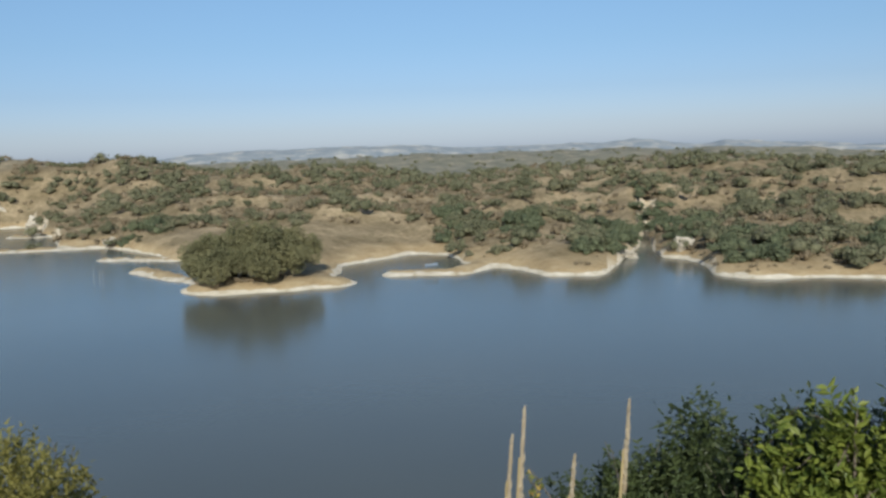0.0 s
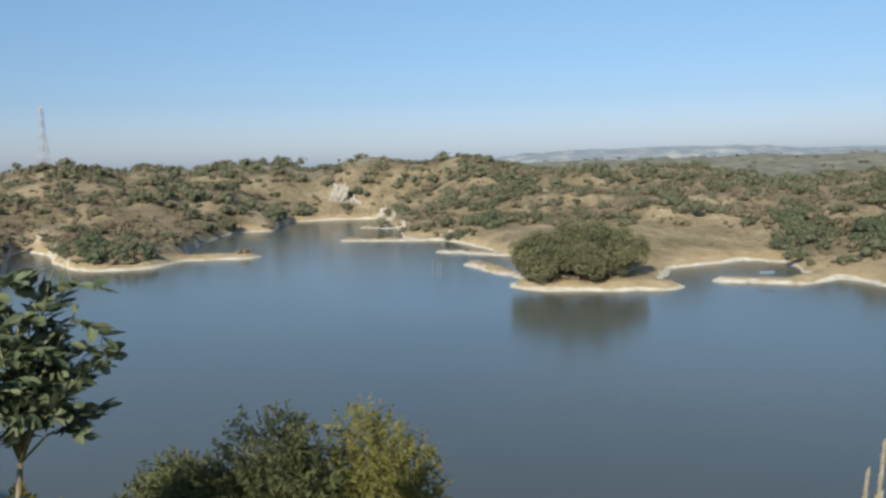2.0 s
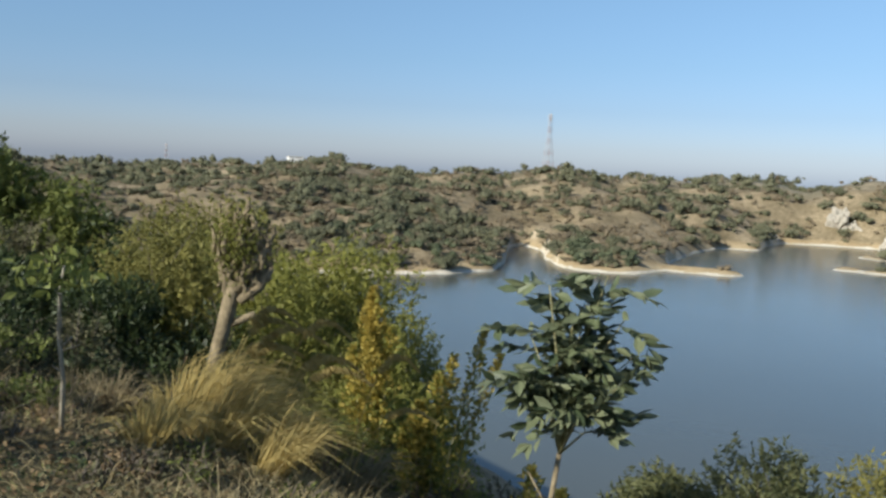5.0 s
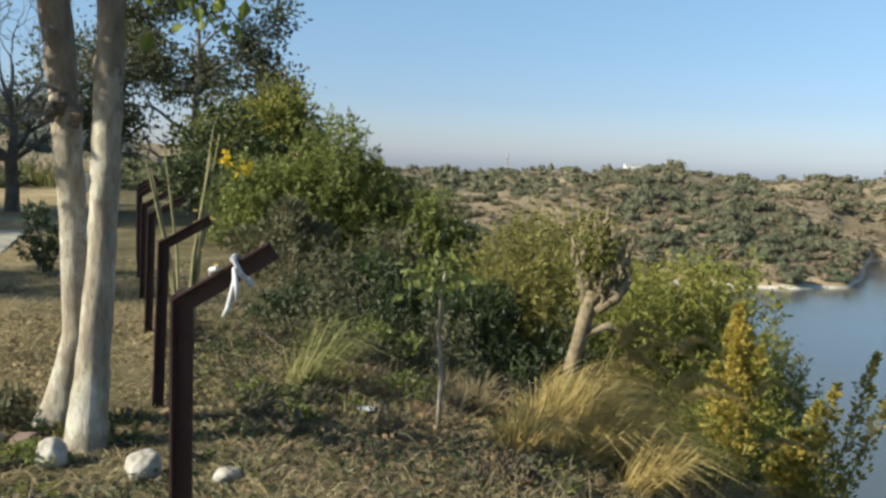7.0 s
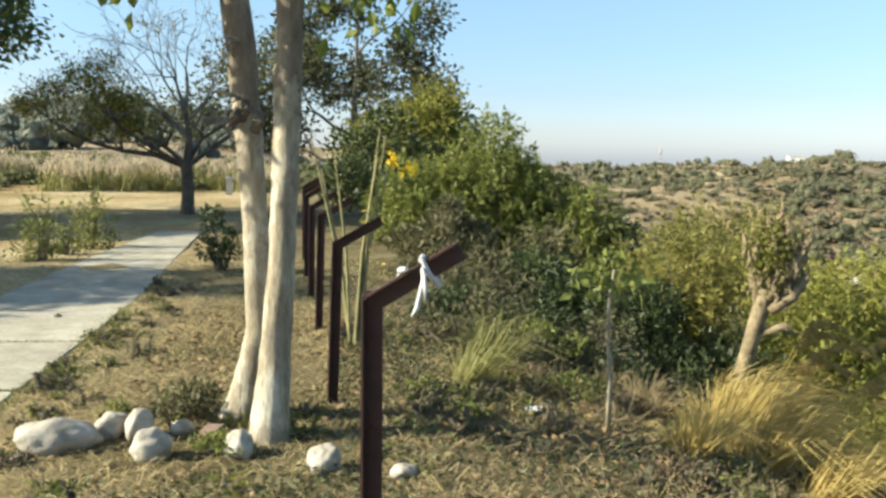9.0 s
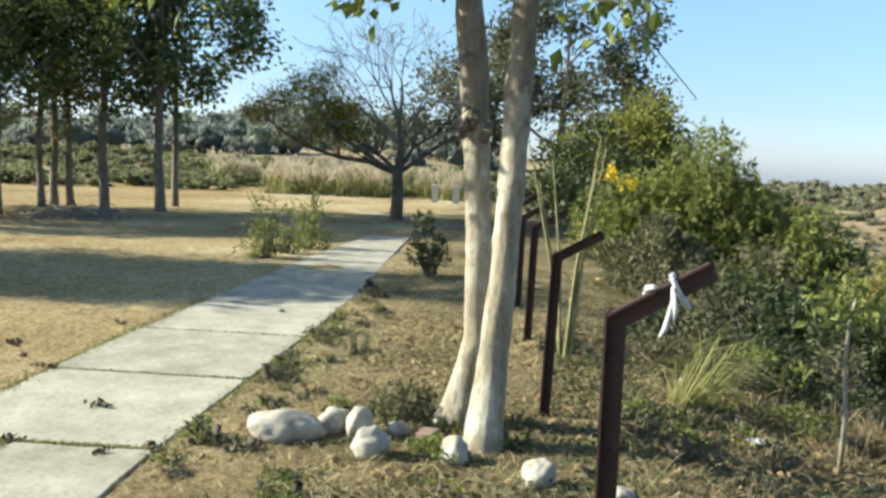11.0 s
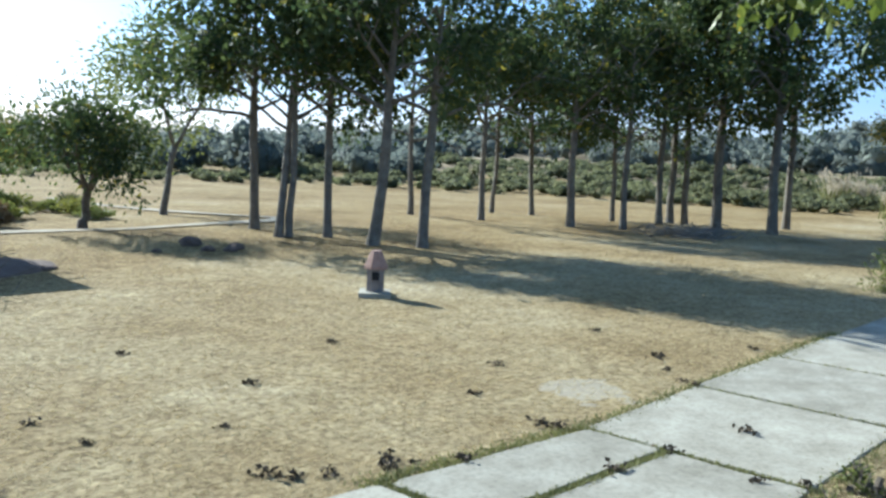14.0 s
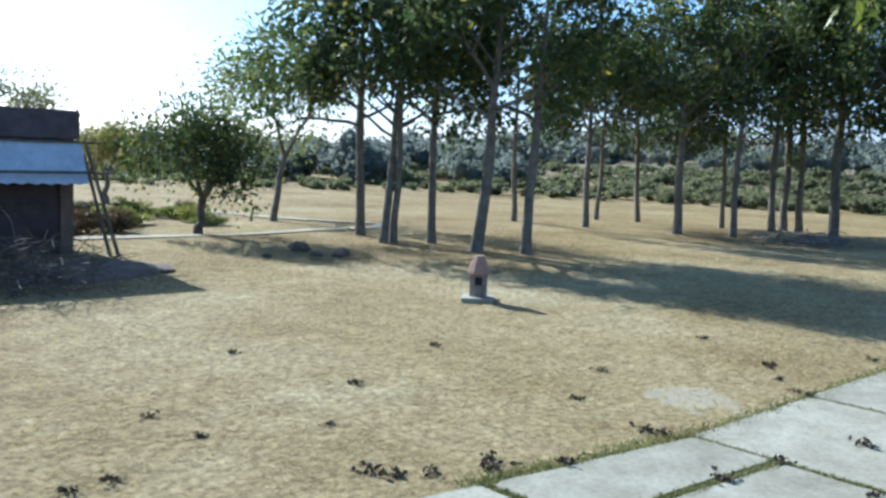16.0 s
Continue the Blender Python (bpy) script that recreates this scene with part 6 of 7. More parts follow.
fork = base[2]
for s2, top in ((-0.09, 1.04), (0.03, 0.9), (0.18, 1.08), (0.28, 0.92), (0.33, 0.7), (-0.17, 0.82), (-0.16, 0.6), (0.24, 0.6), (0.1, 0.7), (0.3, 0.36), (-0.1, 0.5), (0.1, 0.98), (0.16, 0.5), (0.0, 0.62)):
    dep = deep_way * rng.normal(0, 0.10)
    end = Vector((0.02, 0.02, top - 0.1 + zb)) + side_way * s2 + dep
    sh = [fork, fork.lerp(end, 0.5) + side_way * (-0.12 * s2) + Vector((0, 0, 0.04)), end]
    shoot = Build()
    shoot.tube(sh, [0.007, 0.005, 0.0025], 6)
    part("shoot", shoot, STEM_GREEN, sap, smooth=True)
    lv = Build()
    for n in range(7):
        u = (0.45 + 0.55 * n / 6) * 2
        p = sh[1].lerp(sh[2], u - 1) if u > 1 else sh[0].lerp(sh[1], u)
        a = rng.uniform(-0.9, 0.9) + (0.0 if n % 2 else math.pi)
        d = (side_way * math.cos(a) + deep_way * math.sin(a) + Vector((0, 0, rng.uniform(-0.1, 1.5)))).normalized()
        ln = rng.uniform(0.13, 0.22)
        stalk = [p + d * ln * q + Vector((0, 0, -0.07 * q * q)) for q in np.linspace(0, 1, 6)]
        lv.tube([stalk[0], stalk[2], stalk[5]], [0.002, 0.0016, 0.001], 4, cap=False)
        side = d.cross(Vector((0, 0, 1))).normalized()
        for q in range(1, 6):
            for sg in (-1, 1):
                way = side * sg * 0.7 + d * 0.6 + Vector((0, 0, -0.3)) + Vector(rng.normal(0, 0.25, 3))
                leaflet(lv, stalk[q], way, Vector(rng.normal(0, 1.0, 3)) + Vector((0, 0, 0.5)), rng.uniform(0.085, 0.12), rng.uniform(0.036, 0.048))
        leaflet(lv, stalk[5], d + Vector((0, 0, -0.5)), Vector((0, 0, 1)), 0.115, 0.045)
    part("leaf_spray", lv, LEAF_SAP, sap, "dark glossy pinnate leaves")

# ---- lopped tree, bare sapling, prickly stems ----
lop = thing("lopped_tree", (-7.62, 3.76, ground_z(-7.62, 3.76) - 0.05), "leaning pollarded tree trunk with knobbly regrowth", "tree")
zb = -lop.matrix_world.translation.z
b = Build()
b.tube([(-0.2, 0.02, -0.05), (-0.17, 0.12, -0.6 + zb), (-0.13, 0.2, -0.2 + zb), (-0.10, 0.27, 0.14 + zb), (-0.08, 0.29, 0.34 + zb)], [0.10, 0.075, 0.068, 0.075, 0.06], 10)
b.tube([(-0.12, 0.23, -0.08 + zb), (-0.05, 0.36, -0.03 + zb), (0.0, 0.45, 0.02 + zb), (0.03, 0.5, -0.05 + zb)], [0.045, 0.04, 0.04, 0.02], 8)
part("trunk", b, BARK_TAN, lop, smooth=True)
stubs = (((-0.10, 0.27, 0.10), (-0.13, 0.22, 0.42), (-0.15, 0.17, 0.74)), ((-0.08, 0.29, 0.3), (-0.09, 0.3, 0.6), (-0.06, 0.32, 0.92)), ((-0.09, 0.3, 0.2), (-0.03, 0.38, 0.5), (-0.02, 0.40, 0.84)), ((-0.06, 0.31, 0.25), (0.03, 0.46, 0.5), (0.09, 0.58, 0.78)), ((-0.05, 0.33, 0.15), (0.04, 0.48, 0.28), (0.09, 0.58, 0.46)),
         ((-0.10, 0.3, 0.3), (-0.16, 0.34, 0.55), (-0.18, 0.36, 0.8)))
for line in stubs:
    b = Build()
    line = [Vector((p[0], p[1], p[2] + zb)) for p in line]
    b.tube(line, [0.055, 0.05, 0.034], 8)
    stub = part("stub", b, BARK_TAN, lop, smooth=True)
    for k in range(22):
        u = rng.uniform(0.2, 2.0)
        c = line[min(int(u), 1)].lerp(line[min(int(u), 1) + 1], u - min(int(u), 1)) + Vector(rng.normal(0, 0.036, 3))
        b = Build()
        b.tube([c, c + Vector(rng.normal(0, 0.012, 3)) + Vector((0, 0, 0.06)), c + Vector(rng.normal(0, 0.02, 3)) + Vector((0, 0, rng.uniform(0.09, 0.15)))], [0.022, 0.024, 0.008], 6)
        part("knob", b, BARK_TAN, stub)
for k in range(120):
    c = Vector((-0.09, 0.28, 0.6 + zb)) + Vector(rng.normal(0, 1, 3) * np.array([0.07, 0.08, 0.14]))
    b = Build()
    b.tube([c, c + Vector(rng.normal(0, 0.015, 3)) + Vector((0, 0, 0.06)), c + Vector(rng.normal(0, 0.025, 3)) + Vector((0, 0, rng.uniform(0.1, 0.17)))], [0.016, 0.022, 0.006], 6)
    part("knob", b, BARK_TAN, lop)
b = Build()
cc = np.array([-0.07, 0.30, 0.68 + zb]) + rng.normal(0, 1, (2600, 3)) * np.array([0.10, 0.11, 0.16])
b.leaves(cc, rng.normal(size=(2600, 3)) + np.array([0, 0, 0.5]), np.full(2600, 0.038), 0.45, rng)
part("foliage", b, LEAF_OLIVE, lop)

dead = thing("bare_sapling", (-5.56, 1.88, ground_z(-5.56, 1.88) - 0.03), "thin pale sapling stem with a few wilted leaves", "sapling")
b = Build()
b.tube([(0, 0, 0), (0.0, 0.01, 0.35), (0.0, -0.02, 0.65), (0.0, -0.01, 0.88), (0, 0.01, 1.02)], [0.016, 0.014, 0.012, 0.010, 0.005], 7)
for k in range(7):
    z = rng.uniform(0.3, 0.95)
    b.tube([(0, 0, z), (rng.normal(0, .04), rng.normal(0, 0.05), z + 0.05)], [0.006, 0.003], 5)
part("stem", b, BARK_PALE, dead, smooth=True)
b = Build()
cc = np.array([0, 0.0, 0.98]) + rng.normal(0, 1, (110, 3)) * np.array([0.12, 0.14, 0.07])
b.leaves(cc, rng.normal(size=(110, 3)) + np.array([0, 0, -0.5]), rng.uniform(0.05, 0.11, 110), 0.5, rng)
part("foliage", b, LEAF_BUSH, dead)

prick = thing("tall_stalks", (-7.12, 0.44, ground_z(-7.12, 0.44) - 0.03), "clump of thin green-tan stalks with yellow flowers on top", "plant")
for (x0, y0), (x1, y1, z1) in (((0, 0.02), (0.0, 0.18, 1.66)), ((0.02, 0.04), (0.02, 0.22, 1.60)), ((0, -0.02), (0, 0.26, 1.42)), ((0.02, 0.0), (0.03, 0.16, 1.45)), ((-0.02, -0.02), (0, -0.33, 1.6)), ((0, -0.03), (0.02, -0.16, 1.5)), ((0, -0.02), (-.02, -0.25, 1.35))):
    b = Build()
    m1 = Vector((x0, y0, 0)).lerp(Vector((x1, y1, z1)), 0.5) + Vector((0, -0.03 * np.sign(y1), 0))
    b.tube([(x0, y0, 0), m1, (x1, y1, z1)], [0.0125, 0.011, 0.005], 7)
    part("stalk", b, STEM_GREEN, prick)
b = Build()
cc = np.array([0.02, 0.27, 1.42]) + rng.normal(0, 0.028, (30, 3))
b.leaves(cc, rng.normal(size=(30, 3)), np.full(30, 0.05), 0.6, rng)
tagged(part("flower", b, PETAL, prick, "bright yellow flower head"), kind="stuff")
b = Build()
cc = np.array([0.02, 0.40, 1.36]) + rng.normal(0, 0.025, (18, 3))
b.leaves(cc, rng.normal(size=(18, 3)), np.full(18, 0.055), 0.6, rng)
tagged(part("flower", b, PETAL, prick, "bright yellow flower head"), kind="stuff")
b = Build()
cc = np.array([0.0, 0.2, 1.1]) + rng.normal(0, 1, (50, 3)) * np.array([0.03, 0.06, 0.25])
b.leaves(cc, rng.normal(size=(50, 3)), np.full(50, 0.05), 0.5, rng)
part("foliage", b, LEAF_YELLOW, prick)

# ---- shed ----
shed = thing("shed", (-4.75, -12.15, 0), "low mud shed with shade-dark walls and a zinc-sheet awning", "shed", turn=-4)
b = Build()
b.box((0.16, 0.16, 1.6), pose(0.08, -0.08, 0.8))
part("corner_pier", b, MUD, shed)
b = Build()
b.tube([(-0.35, 0.46, 1.08), (2.2, 0.48, 1.06), (4.6, 0.47, 1.08)], [0.018, 0.02, 0.018], 6)
b.tube([(-0.3, 0.17, 1.45), (2.2, 0.2, 1.46), (4.6, 0.18, 1.45)], [0.015, 0.016, 0.015], 6)
part("pole", b, BARK, shed, "rough wooden pole across the awning")
b = Build()
b.box((4.6, 0.14, 1.6), pose(2.5, -2.9, 0.8))
b.box((4.5, 0.12, 1.6), pose(2.42, -0.1, 0.8))
b.box((0.14, 2.7, 1.6), pose(0.09, -1.55, 0.8))
b.box((0.14, 2.7, 1.6), pose(4.7, -1.55, 0.8))
# walls take the darkened mud in place of real shade
part("wall", b, MUD_SHADE, shed)
b = Build()
b.box((5.0, 3.2, 0.06), pose(2.5, -1.5, 1.66))
b.box((5.0, 0.05, 0.36), pose(2.5, 0.12, 1.67))
b.box((0.05, 3.2, 0.36), pose(-0.02, -1.5, 1.67))
part("roof", b, TARP, shed, "dark felt-covered flat roof")
b = Build()
cols = 90
vs, fs = [], []
for k in range(cols + 1):
    x = 5.0 * k / cols - 0.05
    dz = 0.014 * math.sin(k * 2 * math.pi / 3.0)
    vs += [(x, 0.15, 1.45 + dz), (x, 0.47, 0.93 + dz)]
for k in range(cols):
    fs.append((2 * k, 2 * k + 1, 2 * k + 3, 2 * k + 2))
b.add(vs, fs)
aw = part("awning", b, TIN, shed, "corrugated zinc awning sheet")
sol = aw.modifiers.new("thickness", "SOLIDIFY")
sol.thickness = 0.004
for (x0, y0), (x1, y1, z1) in (((-0.45, 0.42), (-0.09, 0.22, 1.42)), ((-0.36, 0.36), (-0.08, 0.16, 1.3)), ((1.6, 0.5), (1.6, 0.44, 0.98))):
    b = Build()
    b.tube([(x0, y0, -0.03), (x1, y1, z1)], [0.025, 0.02], 6)
    part("prop", b, BARK, shed, "leaning wooden prop")

mound = Build()
bm = bmesh.new()
bmesh.ops.create_icosphere(bm, subdivisions=4, radius=1)
for v in bm.verts:
    v.co = Vector((v.co.x * 1.3, v.co.y * 0.75, max(v.co.z, -0.2) * 0.10 * (1 + 0.6 * noise.noise(v.co * 3))))
me_ = bpy.data.meshes.new("earth_mound")
bm.to_mesh(me_)
bm.free()
me_.materials.append(MUD)
mo = new("earth_mound", me_)
mo.matrix_world = pose(-4.0, -10.3, 0.0, 0, 0, 12)
tagged(mo, "low heap of dark earth beside the shed", "mound")
brush = thing("brush_pile", (-3.2, -9.25, 0), "heap of dry thorny brushwood beside the shed", "brush")
b = Build()
for k in range(260):
    p = Vector((rng.normal(0, 0.45), rng.normal(0, 0.25), abs(rng.normal(0.2, 0.16))))
    d = Vector((rng.normal(0, 1), rng.normal(0, 1), rng.normal(0.3, 0.4))).normalized()
    b.tube([p - d * 0.2, p + d * 0.05 + Vector(rng.normal(0, 0.03, 3)), p + d * 0.28], [0.006, 0.005, 0.002], 4, cap=False)
tagged(part("brushwood", b, BARK, brush), kind="stuff")

# ---- beyond the lawn ----
rng = np.random.default_rng(61)
strip = [(-4.2, -13.9), (-5.5, -13.97), (-8.1, -13.75), (-9.85, -14.2), (-11.6, -14.35), (-12.1, -14.9), (-11.5, -15.85), (-10.9, -17.2), (-10.4, -18.6), (-10.3, -21)]
b = Build()
vs, fs = [], []
for n, (x, y) in enumerate(strip):
    a, c = strip[max(n - 1, 0)], strip[min(n + 1, len(strip) - 1)]
    d = Vector((c[0] - a[0], c[1] - a[1])).normalized() * (0.17 + 0.05 * math.sin(n * 2.1))
    vs += [(x - d.y, y + d.x, ground_z(x - d.y, y + d.x) + 0.02), (x + d.y, y - d.x, ground_z(x + d.y, y - d.x) + 0.02)]
    if n:
        fs.append((2 * n - 2, 2 * n - 1, 2 * n + 1, 2 * n))
b.add(vs, fs)
tagged(new("footpath", b.mesh("footpath", EARTH)), "narrow pale footpath curving across the lawn", "path", kind="structure")

for n, (dx, dy) in enumerate(((0, 0), (-0.1, 0.75))):
    gp_ = thing("gate_pillar", (-32.4 + dx, -2.4 + dy, ground_z(-32.4 + dx, -2.4 + dy) - 0.05), "short whitewashed gate pillar at the lawn's edge", "pillar", "gate pillars")
    b = Build()
    b.box((0.22, 0.22, 0.6), pose(0, 0, 0.3))
    shaft = part("shaft", b, CONCRETE, gp_)
    b = Build()
    b.box((0.30, 0.30, 0.05), pose(0, 0, 0.627))
    b.box((0.2, 0.2, 0.04), pose(0, 0, 0.673))
    part("cap", b, CONCRETE, shaft)

places, radii = [], []
while len(places) < 150:
    az, r = radians(rng.uniform(92, 108)), rng.uniform(34, 41)
    if value_noise(-r * math.sin(az), r * math.cos(az), 2.6, 77) > -0.05:
        places.append((-r * math.sin(az), r * math.cos(az)))
b, pl = Build(), Build()
for x, y in places:
    z, n_ = ground_z(x, y), 18
    a, ln = rng.uniform(0, 6.28, n_), rng.uniform(0.5, 1.0, n_) * rng.uniform(0.5, 1.2)
    root = np.stack([x + rng.normal(0, 0.15, n_), y + rng.normal(0, 0.15, n_), np.full(n_, z)], 1)
    tip = root + np.stack([np.cos(a) * 0.4 * ln, np.sin(a) * 0.4 * ln, ln], 1)
    b.blades(root, tip, 0.02, 0.06, rng)
    m_ = rng.integers(0, n_, 5)
    pl.leaves(np.repeat(tip[m_] + [0, 0, 0.15], 5, 0) + rng.normal(0, 0.08, (25, 3)), np.array([0.1, 0, 1.0])[None] + rng.normal(0, 0.3, (25, 3)), np.full(25, 0.26), 0.2, rng)
tagged(new("tall_grass", b.mesh("tall_grass", STRAW_GREEN)), "belt of tall yellow-green grass beyond the lawn", "grass", kind="stuff")
tagged(new("grass_plumes", pl.mesh("grass_plumes", PLUME)), "pale plumes of the tall grass belt", "grass", kind="stuff")

for label, n, az_range, r_range, radius, leaf, cover in (("green scrub belt behind the lawn", 1500, (82, 178), (35, 62), (0.32, 0.92), LEAF_BELT, 1.1),
                                                   ("wooded low hills behind the lawn", 1300, (80, 185), (70, 200), (1.5, 3.4), LEAF_RANGE_HAZE, 0.8)):
    az, r = np.radians(rng.uniform(*az_range, n)), rng.uniform(*r_range, n)
    x, y = -r * np.sin(az), r * np.cos(az)
    pts = np.stack([x, y, height(x, y)], 1)[fractal(x, y, 18, 401, 3) + 0.4 * rng.normal(size=n) < cover]
    b = Build()
    low = np.where(np.degrees(np.arctan2(-pts[:, 0], pts[:, 1])) % 360 > 140, 0.75, 1.0)
    scatter_clumps(b, pts, rng.uniform(*radius, len(pts)) * low, belt_t if r_range[0] < 50 else mid_t, rng, tall=0.7 if r_range[0] < 50 else 0.95)
    tagged(new("scrub_woods", b.mesh("scrub_woods", leaf, True)), label, "woods", kind="stuff")
az, r = np.radians(rng.uniform(133, 180, 230)), rng.uniform(40, 66, 230)
x, y = -r * np.sin(az), r * np.cos(az)
b = Build()
scatter_clumps(b, np.stack([x, y, height(x, y)], 1), rng.uniform(0.8, 1.75, 230), near_t, rng, tall=1.05)
tagged(new("scrub_woods", b.mesh("scrub_woods", LEAF_RANGE_HAZE, True)), "hazy grey-green line of trees beyond the lawn", "woods", kind="stuff")

# stands of trees down to the water, gully shade put into their leaf colour
rng = np.random.default_rng(67)
b = Build()
for a0, a1, r0, r1, n, lo, hi in ((-14.9, -12.9, 200, 330, 150, 1.4, 3.2), (-17.9, -14.8, 181, 215, 60, 1.4, 3.0), (-22, -18.3, 156, 185, 60, 1.4, 3.4), (-13.4, -9.6, 165, 205, 70, 1.5, 3.6), (-7.6, -5.0, 186, 212, 34, 1.6, 3.8), (-3.2, -0.8, 196, 222, 34, 1.5, 3.6), (16.5, 19.0, 238, 256, 22, 1.5, 3.2),
                                  (-31, -24, 160, 190, 50, 1.4, 3.2), (38, 42, 208, 230, 36, 1.4, 3.2), (47, 58, 190, 222, 60, 1.2, 3.0)):
    n = int(n * 0.7)
    az, r = np.radians(rng.uniform(a0, a1, n)), rng.uniform(r0, r1, n)
    x, y = -r * np.sin(az), r * np.cos(az)
    z = height(x, y)
    pts = np.stack([x, y, z], 1)[z > LAKE + 0.45]
    scatter_clumps(b, pts, lo + (hi - lo) * rng.uniform(size=len(pts)) ** 1.4, near_t, rng, tall=0.85)
tagged(new("scrub_woods", b.mesh("scrub_woods", LEAF_COVE_SHADE, True)), "green trees, shade-darkened in colour, crowding the coves and gullies", "woods", kind="stuff")

# ---- lake side: island trees, mast, houses ----
rng = np.random.default_rng(71)
for x, y, tall, wd in ((-36.5, 151, 8.0, 4.6), (-32, 152, 9.5, 5.2), (-26.5, 153.5, 9.3, 5.0), (-38, 155, 7.5, 4.2), (-30, 158, 9.5, 5.2), (-23, 158, 8.0, 4.2), (-34, 146.8, 6.2, 4.0), (-28.5, 147, 6.3, 4.0), (-38, 148.5, 5.5, 3.2), (-23.5, 150, 6.2, 3.6)):
    bush("island_tree", x, y, "dense olive-green tree on the wooded island", rng, wd * 1.1, tall, LEAF_ISLE, 6500, 0.34, 13, "tree", "island trees", 0.7, 0.1, 5)


def mast(x, y, z, tall, label):
    t = thing("lattice_mast", (x, y, z), label, "mast")
    levels = 12
    for k in range(levels):
        z0, z1 = tall * k / levels, tall * (k + 1) / levels
        w0, w1 = np.interp(z0, [0, tall * 0.7, tall], [3.4, 0.9, 0.7]), np.interp(z1, [0, tall * 0.7, tall], [3.4, 0.9, 0.7])
        b = Build()
        c0 = [Vector((sx * w0, sy * w0, z0)) for sx, sy in ((-1, -1), (1, -1), (1, 1), (-1, 1))]
        c1 = [Vector((sx * w1, sy * w1, z1)) for sx, sy in ((-1, -1), (1, -1), (1, 1), (-1, 1))]
        for q in range(4):
            b.tube([c0[q], c1[q]], [0.1, 0.1], 4)
            b.tube([c0[q], c1[(q + 1) % 4]], [0.065, 0.065], 4)
            b.tube([c0[(q + 1) % 4], c1[q]], [0.065, 0.065], 4)
            b.tube([c0[q], c0[(q + 1) % 4]], [0.065, 0.065], 4)
        part("section", b, MAST_RED_HAZE if k % 2 else MAST_WHITE_HAZE, t)
    b = Build()
    for k in range(3):
        b.tube([(0.9 * math.cos(k * 2.1), 0.9 * math.sin(k * 2.1), tall * 0.93), (0.9 * math.cos(k * 2.1), 0.9 * math.sin(k * 2.1), tall * 1.02)], [0.3, 0.3], 8)
    b.tube([(0, 0, tall), (0, 0, tall * 1.05)], [0.1, 0.05], 5)
    part("aerial", b, MAST_WHITE_HAZE, t)


mast(-386.3, 405.5, -4.0, 42, "red-and-white lattice telephone mast on the far ridge")
mast(-831, 346, -14.0, 28, "thin pale lattice mast on a distant ridge")


def house(x, y, z, sx, sy, sz, turn, label):
    t = thing("hill_house", (x, y, z), label, "house", "houses on the hills", turn)
    b = Build()
    b.box((sx, sy, sz), pose(0, 0, sz / 2))
    wall = part("wall", b, LIMEWASH, t)
    b = Build()
    b.box((sx + 0.6, sy + 0.6, 0.35), pose(0, 0, sz + 0.175))
    part("roof", b, CONCRETE, t)
    for k in (-1, 1):
        b = Build()
        b.box((1.0, 0.12, 1.1), pose(k * sx * 0.25, -sy / 2 - 0.03, sz * 0.55))
        part("window", b, DARK, wall)
    b = Build()
    b.box((1.0, 0.12, 2.0), pose(0, -sy / 2 - 0.03, 1.0))
    part("door", b, DARK, wall)


for az, r, el, s, label in ((40.55, 470, -0.75, 1.0, "small pale house among the far hill scrub"), (41.2, 465, -0.7, 0.8, "small pale house among the far hill scrub"), (37.9, 460, -1.0, 0.9, "small cream house among the far hill scrub"),
                            (59.6, 425, 0.02, 1.1, "flat-roofed pale house on the hilltop")):
    x, y = -r * math.sin(radians(az)), r * math.cos(radians(az))
    house(x, y, 1.5 + r * math.tan(radians(el)) - 1.0, 6 * s, 5 * s, 3.2 * s, az + 10, label)

# bare pale cliffs and rocks on the far shore
for az, r, z, s, label in ((26.2, 372, -12.5, (3.4, 3.5, 6.0), "bare white cliff above the far bay"), (25.4, 370, -15.5, (1.8, 2.5, 3.5), "broken white rock under the cliff"), (23.5, 345, -18.6, (2.6, 2.2, 2.6), "pale rock stack at the water's edge"),
                          (19.4, 247, -18.7, (1.5, 1.2, 1.3), "pale boulder on the spit"), (-15.9, 181, -19.0, (2.3, 1.6, 1.9), "white rock bluff at the mouth of the inlet"), (-12.4, 178, -19.3, (2.0, 1.5, 0.9), "pale rock ledge at the mouth of the inlet"), (16.6, 420, -4.0, (5.5, 3, 2.6), "bare pale rock face on the hill"), (17.4, 425, -2.5, (3.5, 3, 2.0), "bare pale rock face on the hill"), (30.5, 430, -2.0, (4, 3, 2.2), "bare pale rock face on the hill")):
    x, y = -r * math.sin(radians(az)), r * math.cos(radians(az))
    bm = bmesh.new()
    bmesh.ops.create_icosphere(bm, subdivisions=4, radius=1)
    for v in bm.verts:
        f = 1 + 0.8 * noise.noise(v.co * 1.5 + Vector((x, y, 0))) + 0.5 * noise.noise(v.co * 3.2 + Vector((x, 0, y)))
        v.co = Vector((v.co.x * s[0] * f, v.co.y * s[1] * f, v.co.z * s[2] * f))
    me_ = bpy.data.meshes.new("cliff")
    bm.to_mesh(me_)
    bm.free()
    me_.materials.append(STONE)
    c = new("cliff", me_)
    c.matrix_world = pose(x, y, z, 0, 0, az)
    tagged(c, label, "rock", "pale rocks on the shore")

